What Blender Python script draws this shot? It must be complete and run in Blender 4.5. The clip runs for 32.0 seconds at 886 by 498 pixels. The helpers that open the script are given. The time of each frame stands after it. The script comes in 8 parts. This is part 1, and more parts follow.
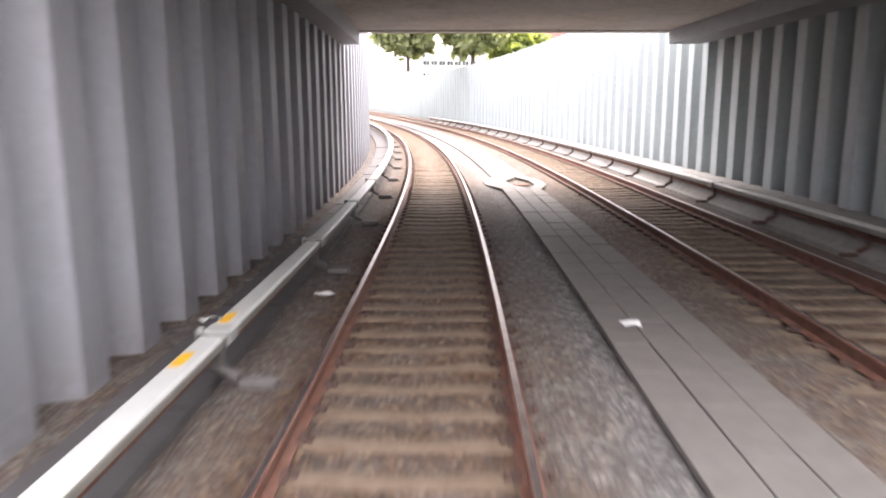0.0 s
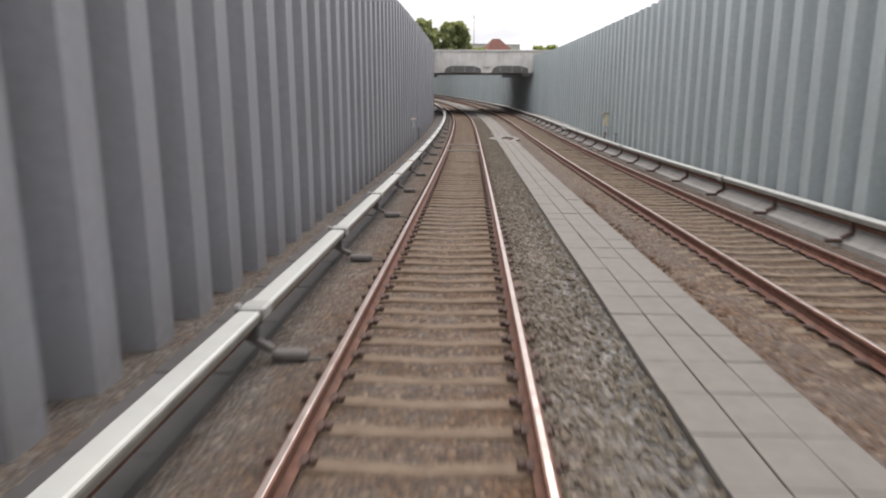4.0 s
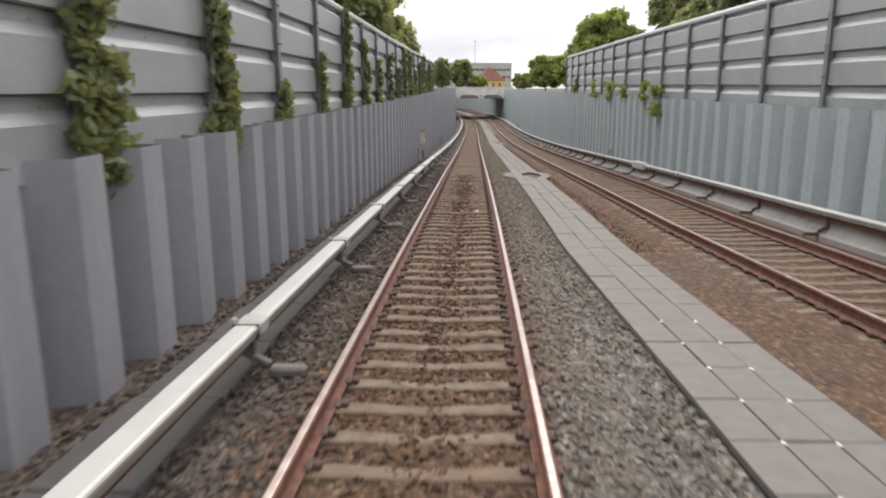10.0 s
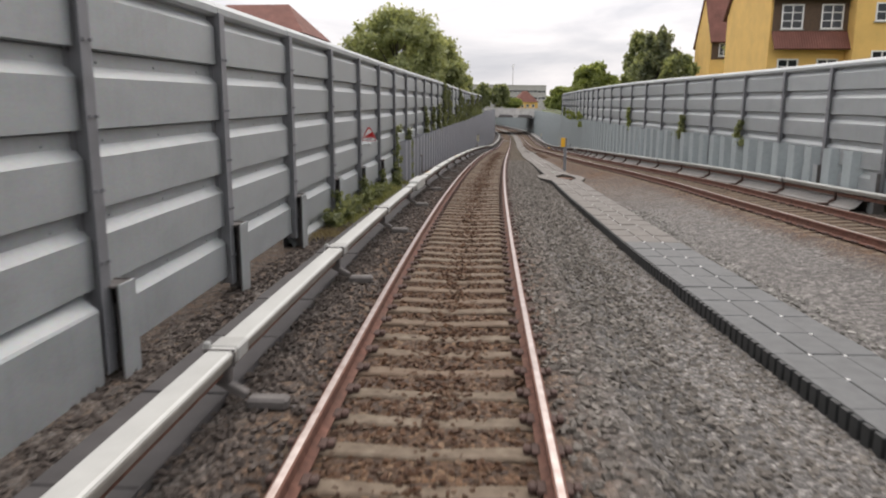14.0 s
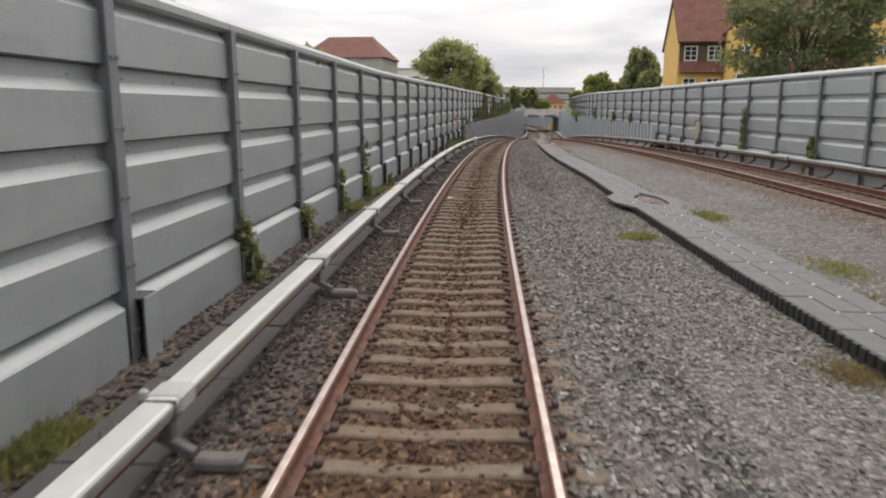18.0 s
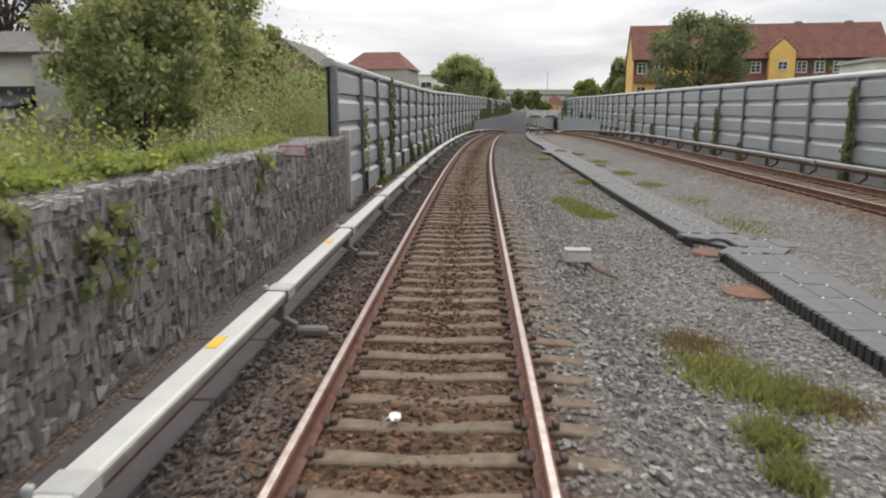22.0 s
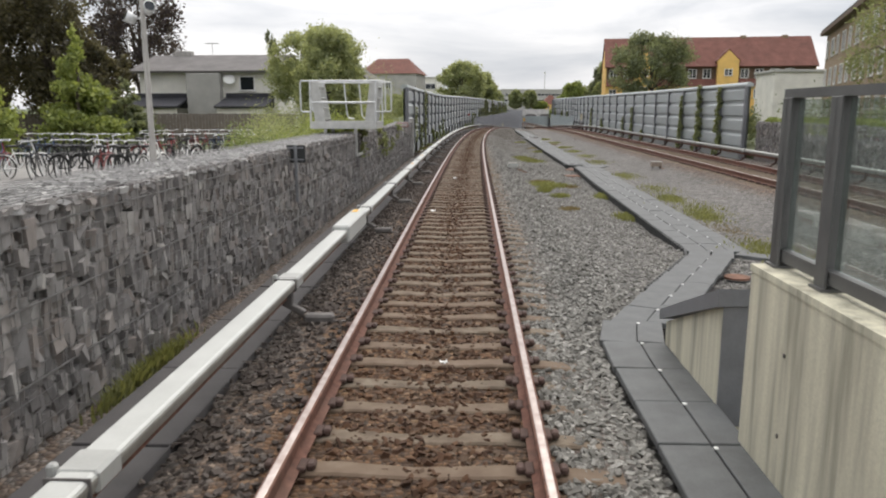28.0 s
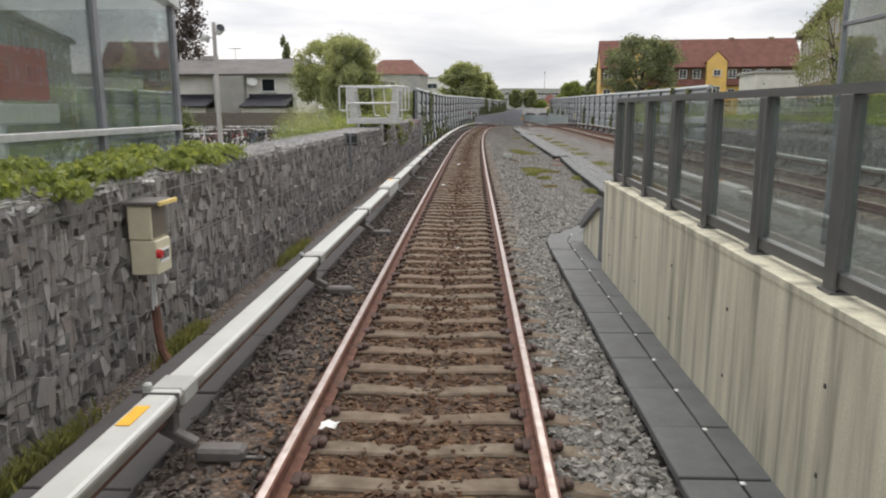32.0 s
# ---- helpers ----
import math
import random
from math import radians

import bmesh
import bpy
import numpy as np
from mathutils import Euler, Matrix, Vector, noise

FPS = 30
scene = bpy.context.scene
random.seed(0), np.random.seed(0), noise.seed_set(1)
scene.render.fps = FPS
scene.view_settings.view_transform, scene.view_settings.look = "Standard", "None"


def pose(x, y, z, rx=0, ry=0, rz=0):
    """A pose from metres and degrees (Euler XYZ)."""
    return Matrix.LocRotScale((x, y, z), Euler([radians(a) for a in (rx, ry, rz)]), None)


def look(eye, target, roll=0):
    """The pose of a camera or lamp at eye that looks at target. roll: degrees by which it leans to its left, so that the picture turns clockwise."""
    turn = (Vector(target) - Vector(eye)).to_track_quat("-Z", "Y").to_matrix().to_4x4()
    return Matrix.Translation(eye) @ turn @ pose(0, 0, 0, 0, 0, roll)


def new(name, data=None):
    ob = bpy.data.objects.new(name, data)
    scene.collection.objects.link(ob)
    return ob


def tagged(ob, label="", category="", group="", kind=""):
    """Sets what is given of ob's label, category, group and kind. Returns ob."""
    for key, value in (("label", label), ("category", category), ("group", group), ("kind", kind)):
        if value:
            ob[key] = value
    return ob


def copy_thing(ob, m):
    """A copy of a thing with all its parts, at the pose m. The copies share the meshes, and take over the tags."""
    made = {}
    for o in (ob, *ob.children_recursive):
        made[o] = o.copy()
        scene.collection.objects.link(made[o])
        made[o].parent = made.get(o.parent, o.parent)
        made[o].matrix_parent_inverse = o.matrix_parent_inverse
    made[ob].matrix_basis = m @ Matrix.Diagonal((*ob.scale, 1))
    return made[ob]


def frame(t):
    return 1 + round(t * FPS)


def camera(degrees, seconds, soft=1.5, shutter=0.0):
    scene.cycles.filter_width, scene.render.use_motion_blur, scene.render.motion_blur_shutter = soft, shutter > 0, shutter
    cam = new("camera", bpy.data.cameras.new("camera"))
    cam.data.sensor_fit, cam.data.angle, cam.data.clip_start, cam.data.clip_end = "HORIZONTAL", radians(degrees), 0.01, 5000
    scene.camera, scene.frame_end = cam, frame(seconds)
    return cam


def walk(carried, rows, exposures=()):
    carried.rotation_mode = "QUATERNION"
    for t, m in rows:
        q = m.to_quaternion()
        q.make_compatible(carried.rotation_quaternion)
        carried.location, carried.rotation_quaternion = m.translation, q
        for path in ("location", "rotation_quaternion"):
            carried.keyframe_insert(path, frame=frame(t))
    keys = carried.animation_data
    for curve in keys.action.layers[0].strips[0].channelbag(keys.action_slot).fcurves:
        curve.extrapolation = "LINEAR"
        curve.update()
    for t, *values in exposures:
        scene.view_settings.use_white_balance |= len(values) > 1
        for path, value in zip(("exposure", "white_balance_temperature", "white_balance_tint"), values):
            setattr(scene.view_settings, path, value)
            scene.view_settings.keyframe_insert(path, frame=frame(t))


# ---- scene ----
EXPOSURES = [(0, 3.05, 6900, 21), (0.5, 2.1, 6800, 17), (1, 1.4, 6800, 14), (2, 1.0, 6800, 14), (3, 0.8, 6800, 14), (6, 0.8, 6800, 14), (9, 0.82, 6800, 14), (13, 0.5, 6850, 15), (19, 0.36, 6900, 13), (25, 0.41, 6700, 11), (32, 0.42, 6750, 11.5)]
cam = camera(62.80, 32.0, soft=2.1, shutter=0.18)
walk(cam, [
    (0, pose(19.908, 237.859, -2.646, 79.089, 0.190, -1.712)),
    (0.5, pose(19.224, 227.942, -2.623, 79.068, 0.088, -2.679)),
    (1, pose(18.390, 218.304, -2.604, 78.812, 0.081, -3.216)),
    (1.5, pose(17.476, 208.936, -2.550, 78.516, 0.100, -3.586)),
    (2, pose(16.536, 199.836, -2.446, 78.242, 0.087, -3.722)),
    (2.5, pose(15.603, 191.006, -2.299, 77.872, 0.024, -3.844)),
    (3, pose(14.682, 182.456, -2.103, 77.638, -0.007, -3.977)),
    (3.5, pose(13.772, 174.208, -1.888, 77.383, -0.021, -3.990)),
    (4, pose(12.883, 166.275, -1.655, 77.187, 0.013, -4.017)),
    (4.5, pose(12.034, 158.668, -1.404, 76.995, 0.050, -4.021)),
    (5, pose(11.233, 151.389, -1.135, 76.827, 0.100, -4.089)),
    (5.5, pose(10.468, 144.430, -0.849, 76.720, 0.174, -4.169)),
    (6, pose(9.729, 137.766, -0.548, 76.636, -0.061, -4.036)),
    (6.5, pose(9.015, 131.350, -0.241, 76.673, -0.011, -4.095)),
    (7, pose(8.330, 125.145, 0.061, 76.635, 0.006, -4.095)),
    (7.5, pose(7.672, 119.128, 0.347, 76.746, -0.016, -4.128)),
    (8, pose(7.029, 113.279, 0.611, 76.923, -0.047, -4.246)),
    (8.5, pose(6.394, 107.591, 0.845, 77.071, -0.068, -4.222)),
    (9, pose(5.765, 102.059, 1.055, 77.189, -0.051, -4.163)),
    (9.5, pose(5.154, 96.686, 1.244, 77.354, 0.050, -4.044)),
    (10, pose(4.576, 91.478, 1.411, 77.535, 0.177, -3.908)),
    (10.5, pose(4.036, 86.442, 1.554, 77.769, 0.276, -3.709)),
    (11, pose(3.539, 81.582, 1.676, 77.899, 0.312, -3.341)),
    (11.5, pose(3.084, 76.909, 1.778, 78.101, 0.090, -2.968)),
    (12, pose(2.674, 72.435, 1.861, 78.249, -0.173, -2.489)),
    (12.5, pose(2.309, 68.163, 1.923, 78.330, -0.317, -2.125)),
    (13, pose(1.988, 64.101, 1.968, 78.479, -0.378, -1.710)),
    (13.5, pose(1.710, 60.251, 1.996, 78.738, -0.528, -1.315)),
    (14, pose(1.472, 56.593, 2.009, 78.901, -0.348, -0.908)),
    (14.5, pose(1.267, 53.086, 2.013, 78.999, -0.256, -0.529)),
    (15, pose(1.090, 49.682, 2.010, 79.044, -0.226, -0.174)),
    (15.5, pose(0.937, 46.333, 2.001, 79.042, -0.254, 0.159)),
    (16, pose(0.804, 43.000, 1.991, 79.076, -0.053, 0.430)),
    (16.5, pose(0.693, 39.662, 1.982, 79.142, -0.107, 0.785)),
    (17, pose(0.603, 36.331, 1.975, 79.142, -0.029, 1.061)),
    (17.5, pose(0.533, 33.029, 1.970, 79.066, -0.066, 1.254)),
    (18, pose(0.480, 29.780, 1.968, 79.017, -0.050, 1.682)),
    (18.5, pose(0.440, 26.600, 1.968, 79.054, 0.115, 1.806)),
    (19, pose(0.408, 23.514, 1.969, 79.077, 0.168, 1.953)),
    (19.5, pose(0.385, 20.549, 1.967, 79.141, 0.157, 2.009)),
    (20, pose(0.366, 17.719, 1.964, 79.071, 0.049, 2.137)),
    (20.5, pose(0.352, 15.018, 1.961, 79.028, -0.130, 2.210)),
    (21, pose(0.341, 12.447, 1.958, 79.024, -0.061, 2.244)),
    (21.5, pose(0.333, 10.023, 1.955, 79.087, -0.012, 2.281)),
    (22, pose(0.327, 7.747, 1.952, 79.122, 0.045, 2.267)),
    (22.5, pose(0.324, 5.605, 1.950, 79.147, -0.006, 2.295)),
    (23, pose(0.322, 3.573, 1.950, 79.124, -0.103, 2.270)),
    (23.5, pose(0.321, 1.630, 1.949, 79.059, -0.149, 2.294)),
    (24, pose(0.321, -0.229, 1.950, 78.976, -0.333, 2.315)),
    (24.5, pose(0.321, -1.982, 1.952, 79.045, -0.255, 2.361)),
    (25, pose(0.322, -3.566, 1.953, 79.076, -0.158, 2.328)),
    (25.5, pose(0.322, -4.936, 1.955, 79.038, -0.170, 2.309)),
    (26, pose(0.323, -6.094, 1.956, 79.047, -0.087, 2.288)),
    (26.5, pose(0.323, -7.086, 1.956, 79.055, -0.026, 2.273)),
    (27, pose(0.324, -7.981, 1.957, 79.065, 0.028, 2.258)),
    (27.5, pose(0.324, -8.845, 1.958, 79.076, 0.089, 2.242)),
    (28, pose(0.325, -9.718, 1.958, 79.049, 0.033, 2.263)),
    (28.5, pose(0.326, -10.590, 1.959, 79.058, 0.088, 2.235)),
    (29, pose(0.327, -11.429, 1.959, 79.073, 0.031, 2.201)),
    (29.5, pose(0.329, -12.205, 1.959, 79.044, 0.046, 2.215)),
    (30, pose(0.330, -12.901, 1.960, 79.021, 0.057, 2.233)),
    (30.5, pose(0.331, -13.510, 1.960, 79.015, 0.059, 2.260)),
    (31, pose(0.332, -14.025, 1.960, 79.002, 0.055, 2.284)),
    (31.5, pose(0.333, -14.447, 1.960, 79.022, 0.050, 2.314)),
    (32, pose(0.334, -14.776, 1.960, 78.985, 0.121, 2.327)),
], exposures=EXPOSURES)

# the line of the railway: curvature (1/km) and grade (%) every ten metres
CURVE = [0.256, 0.191, 0.117, 0.022, -0.11, -0.296, -0.554, -0.897, -1.333, -1.858, -2.45, -3.062, -3.619, -4.045, -4.245, -4.0, -3.097, -2.158, -1.806, -1.666, -0.839, -0.422, -0.182, -0.257, -0.263, 0.094, 0.197, -0.17, -0.0, 0.176, -0.177, -0.279, 0.6, 0.996, 1.267, 1.664, 1.878, 1.779, 1.705, 0.775, 0.376, 0.333, 0.086, 0.306, 0.473, 0.611, 0.739]
GRADE = [-4.224, -4.009, -3.794, -3.58, -3.366, -3.154, -2.943, -2.734, -2.529, -2.326, -2.128, -1.934, -1.732, -1.484, -1.179, -0.86, -0.522, -0.075, 0.296, 0.187, 0.523, 1.17, 1.705, 2.419, 2.743, 3.189, 3.698, 4.246, 4.726, 4.776, 4.413, 3.741, 3.239, 2.535, 1.857, 1.012, 0.162, -0.289, -0.181, 0.015, -0.112, -0.075, 0.096, 0.037, 0.023, 0.008, -0.002]

# ---------------------------------------------------------------- world and light
world = bpy.data.worlds.new("sky")
scene.world = world
world.use_nodes = True
wn = world.node_tree
wn.nodes.clear()


def wnode(kind, **kw):
    n = wn.nodes.new(kind)
    for k, v in kw.items():
        n.inputs[k].default_value = v
    return n


SUN_EL, SUN_AZ = 56.0, 8.0
sky = wn.nodes.new("ShaderNodeTexSky")
sky.sky_type, sky.sun_disc = "NISHITA", False
sky.sun_elevation, sky.sun_rotation = radians(SUN_EL), radians(SUN_AZ)
sky.air_density, sky.dust_density = 1.0, 3.0
tc = wn.nodes.new("ShaderNodeTexCoord")
mp = wn.nodes.new("ShaderNodeMapping")
mp.inputs["Scale"].default_value = (1.0, 1.0, 4.5)
n1 = wnode("ShaderNodeTexNoise", Scale=2.6, Detail=7.0, Roughness=0.55, Distortion=0.35)
ramp = wn.nodes.new("ShaderNodeValToRGB")
ramp.color_ramp.elements[0].position, ramp.color_ramp.elements[0].color = 0.34, (0.5, 0.54, 0.6, 1)
ramp.color_ramp.elements[1].position, ramp.color_ramp.elements[1].color = 0.66, (0.98, 0.985, 1.0, 1)
mixw = wn.nodes.new("ShaderNodeMix")
mixw.data_type = "RGBA"
mixw.inputs[0].default_value = 0.9
scl = wn.nodes.new("ShaderNodeMix")
scl.data_type, scl.blend_type = "RGBA", "MULTIPLY"
scl.inputs[0].default_value = 1.0
scl.inputs[7].default_value = (9.6, 9.6, 9.6, 1)
bg = wnode("ShaderNodeBackground", Strength=0.122)
out = wn.nodes.new("ShaderNodeOutputWorld")
wn.links.new(tc.outputs["Generated"], mp.inputs["Vector"])
wn.links.new(mp.outputs["Vector"], n1.inputs["Vector"])
wn.links.new(n1.outputs["Fac"], ramp.inputs["Fac"])
wn.links.new(ramp.outputs["Color"], scl.inputs[6])
wn.links.new(sky.outputs["Color"], mixw.inputs[6])
wn.links.new(scl.outputs[2], mixw.inputs[7])
zen = wn.nodes.new("ShaderNodeSeparateXYZ")
rise = wn.nodes.new("ShaderNodeMapRange")
rise.inputs["From Min"].default_value, rise.inputs["From Max"].default_value = 0.05, 0.75
rise.inputs["To Min"].default_value, rise.inputs["To Max"].default_value = 0.8, 1.15
lift = wn.nodes.new("ShaderNodeMix")
lift.data_type, lift.blend_type = "RGBA", "MULTIPLY"
lift.inputs[0].default_value = 1.0
wn.links.new(tc.outputs["Generated"], zen.inputs["Vector"])
wn.links.new(zen.outputs["Z"], rise.inputs["Value"])
wn.links.new(mixw.outputs[2], lift.inputs[6])
wn.links.new(rise.outputs["Result"], lift.inputs[7])
wn.links.new(lift.outputs[2], bg.inputs["Color"])
wn.links.new(bg.outputs["Background"], out.inputs["Surface"])

sun_data = bpy.data.lights.new("sun", "SUN")
sun_data.energy, sun_data.angle, sun_data.color = 1.5, radians(65), (1.0, 0.96, 0.9)
sun = new("sun", sun_data)
sun.matrix_world = look((4.5, 32, 48), (0, 0, 0))

# ---------------------------------------------------------------- the line of the railway
US = np.arange(-420.0, 262.01, 1.0)
KNOTS = np.arange(-200.0, 265.0, 10.0)
LINE_K = np.interp(US, KNOTS, CURVE) / 1000
LINE_G = np.interp(US, KNOTS, GRADE) / 100
LINE_PSI = np.concatenate([[0], np.cumsum((LINE_K[1:] + LINE_K[:-1]) / 2)])
LINE_Z = np.concatenate([[0], np.cumsum((LINE_G[1:] + LINE_G[:-1]) / 2)])
LINE_J = int(np.searchsorted(US, 215))
LINE_PSI = LINE_PSI - LINE_PSI[LINE_J]
LINE_FX, LINE_FY = -np.sin(LINE_PSI), np.cos(LINE_PSI)
LINE_X = np.concatenate([[0], np.cumsum(-(LINE_FX[1:] + LINE_FX[:-1]) / 2)])
LINE_Y = np.concatenate([[0], np.cumsum(-(LINE_FY[1:] + LINE_FY[:-1]) / 2)])
LINE_X, LINE_Y, LINE_Z = LINE_X - LINE_X[LINE_J], LINE_Y - LINE_Y[LINE_J], LINE_Z - LINE_Z[LINE_J]


def rail_z(u):
    return float(np.interp(u, US, LINE_Z))


def turn(u):
    """Heading of the track at u, in degrees."""
    return math.degrees(float(np.interp(u, US, LINE_PSI)))


def at(u, l, h=0.0):
    """World point: u metres along the track, l to its right, h over the rail."""
    s = float(np.interp(u, US, LINE_PSI))
    return Vector((float(np.interp(u, US, LINE_X)) + l * math.cos(s), float(np.interp(u, US, LINE_Y)) + l * math.sin(s), rail_z(u) + h))


def spot(u, l, h=0.0, rz=0.0, tilt=True):
    """Pose at a place on the line: x to the right, y back along the line, z up."""
    g = math.degrees(math.atan(float(np.interp(u, US, LINE_G)))) if tilt else 0.0
    return Matrix.Translation(at(u, l, h)) @ pose(0, 0, 0, 0, 0, turn(u) + rz) @ pose(0, 0, 0, -g, 0, 0)


def spotz(u, l, z, rz=0.0):
    """The same with an absolute height and no slope."""
    p = at(u, l, 0)
    return Matrix.Translation((p.x, p.y, z)) @ pose(0, 0, 0, 0, 0, turn(u) + rz)


def lerp(u, xs, ys):
    return float(np.interp(u, xs, ys))


SPACE_U = [-200, 90, 105, 110, 115, 118, 124, 130, 136, 142, 147, 152, 157, 162, 172, 180, 190, 240]
SPACE_L = [4.4, 4.44, 4.6, 4.68, 4.93, 5.1, 5.58, 6.28, 6.8, 7.1, 7.4, 7.7, 8.0, 8.25, 8.62, 8.85, 9.0, 8.95]


def spacing(u):
    """Distance of the second track."""
    return lerp(u, SPACE_U, SPACE_L)


def wall_r(u):
    return spacing(u) + lerp(u, [-60, -20, 0, 20, 60, 100, 118, 125, 140, 160, 180, 200], [3.2, 3.15, 2.8, 2.45, 2.07, 2.05, 2.1, 2.15, 2.1, 2.12, 2.35, 2.5])


def cap_z(u, side):
    """Top of the sheet piles."""
    if side < 0:
        return lerp(u, [-60, 50, 73, 100, 135], [1.45, 1.5, 1.2, 1.0, 0.85])
    return lerp(u, [-60, 40, 75, 140], [1.15, 1.2, 1.1, 1.0])


def fence_z(u, side):
    if side < 0:
        return lerp(u, [60, 95, 120, 145, 165, 195], [3.3, 3.15, 3.2, 3.08, 2.88, 2.88])
    return lerp(u, [60, 95, 120, 145, 160, 180, 200], [3.5, 3.35, 3.2, 3.02, 2.95, 2.87, 2.85])


WALK_U = [-100, 112, 126, 133, 138, 142, 146, 160, 166, 179, 194.05, 194.15, 195.05, 195.2, 202, 206, 212.6, 213.2, 217.8, 218.5, 236]
WALK_L = [1.72, 1.74, 2.2, 2.46, 2.6, 2.75, 2.9, 3.68, 3.82, 4.15, 4.27, 4.85, 4.85, 4.42, 4.18, 4.1, 3.93, 3.78, 1.6, 1.52, 1.52]


def walk_edge(u):
    return lerp(u, WALK_U, WALK_L)


# ---------------------------------------------------------------- mesh helpers


def link(name, bm, material, parent=None, label="", smooth=False):
    me = bpy.data.meshes.new(name)
    bmesh.ops.recalc_face_normals(bm, faces=bm.faces)
    bm.to_mesh(me)
    bm.free()
    me.materials.append(material)
    if smooth:
        for p in me.polygons:
            p.use_smooth = True
    ob = new(name, me)
    if parent:
        ob.parent = parent
    if label:
        ob["label"] = label
    return ob


def part(name, bm, material, parent, label="", smooth=False):
    return link(name, bm, material, parent, label, smooth)


def share(name, me, parent, m, label=""):
    ob = new(name, me)
    ob.parent = parent
    ob.matrix_basis = m
    if label:
        ob["label"] = label
    return ob


def raw(name, verts, faces, material, parent=None, label="", smooth=False):
    me = bpy.data.meshes.new(name)
    me.from_pydata([tuple(v) for v in verts], [], faces)
    me.materials.append(material)
    if smooth:
        for p in me.polygons:
            p.use_smooth = True
    me.update()
    ob = new(name, me)
    if parent:
        ob.parent = parent
    if label:
        ob["label"] = label
    return ob


def box(bm, x0, y0, z0, x1, y1, z1, bevel=0.0, m=None):
    r = bmesh.ops.create_cube(bm, size=1.0)
    vs = r["verts"]
    for v in vs:
        v.co = Vector(((v.co.x + 0.5) * (x1 - x0) + x0, (v.co.y + 0.5) * (y1 - y0) + y0, (v.co.z + 0.5) * (z1 - z0) + z0))
    if bevel > 0:
        es = {e for v in vs for e in v.link_edges}
        r2 = bmesh.ops.bevel(bm, geom=list(es), offset=bevel, segments=1, affect="EDGES", profile=0.5)
        vs = list({v for f in r2["faces"] for v in f.verts} | {v for v in vs if v.is_valid})
    if m is not None:
        bmesh.ops.transform(bm, matrix=m, verts=[v for v in vs if v.is_valid])
    return vs


def cbox(w, d, h, bevel=0.0, z=0.0):
    """A new bmesh with one box, centred in x and y, standing on z."""
    bm = bmesh.new()
    box(bm, -w / 2, -d / 2, z, w / 2, d / 2, z + h, bevel)
    return bm


def tube(bm, pts, r, n=8, r2=None, cap=True):
    """A round bar through points."""
    pts = [Vector(p) for p in pts]
    rings = []
    last = None
    for i, p in enumerate(pts):
        a = pts[max(i - 1, 0)]
        b = pts[min(i + 1, len(pts) - 1)]
        d = (b - a).normalized()
        ref = last if last is not None else (Vector((0, 0, 1)) if abs(d.z) < 0.9 else Vector((1, 0, 0)))
        x = (ref - d * ref.dot(d)).normalized()
        last = x
        y = d.cross(x)
        rr = r if r2 is None else r + (r2 - r) * i / max(1, len(pts) - 1)
        rings.append([bm.verts.new(p + x * rr * math.cos(2 * math.pi * k / n) + y * rr * math.sin(2 * math.pi * k / n)) for k in range(n)])
    for a, b in zip(rings, rings[1:]):
        for k in range(n):
            bm.faces.new((a[k], a[(k + 1) % n], b[(k + 1) % n], b[k]))
    if cap:
        bm.faces.new(rings[0][::-1])
        bm.faces.new(rings[-1])


def sweep(bm, prof, us, place_fn=None, closed=True, caps=True):
    """Carry a profile of (l, h) points along the line. place_fn(u, l, h) gives the point."""
    fn = place_fn or at
    rings = [[bm.verts.new(fn(u, l, h)) for l, h in prof] for u in us]
    n = len(prof)
    for a, b in zip(rings, rings[1:]):
        for k in range(n if closed else n - 1):
            bm.faces.new((a[k], a[(k + 1) % n], b[(k + 1) % n], b[k]))
    if caps and closed:
        bm.faces.new(rings[0][::-1])
        bm.faces.new(rings[-1])


def span(a, b, step):
    n = max(1, int(round((b - a) / step)))
    return [a + (b - a) * i / n for i in range(n + 1)]


def thing(name, m, label, category, group="", kind=""):
    """An empty at the base of a thing."""
    ob = new(name)
    ob.empty_display_size = 0.2
    ob.matrix_basis = m
    return tagged(ob, label, category, group, kind)


# ---------------------------------------------------------------- materials


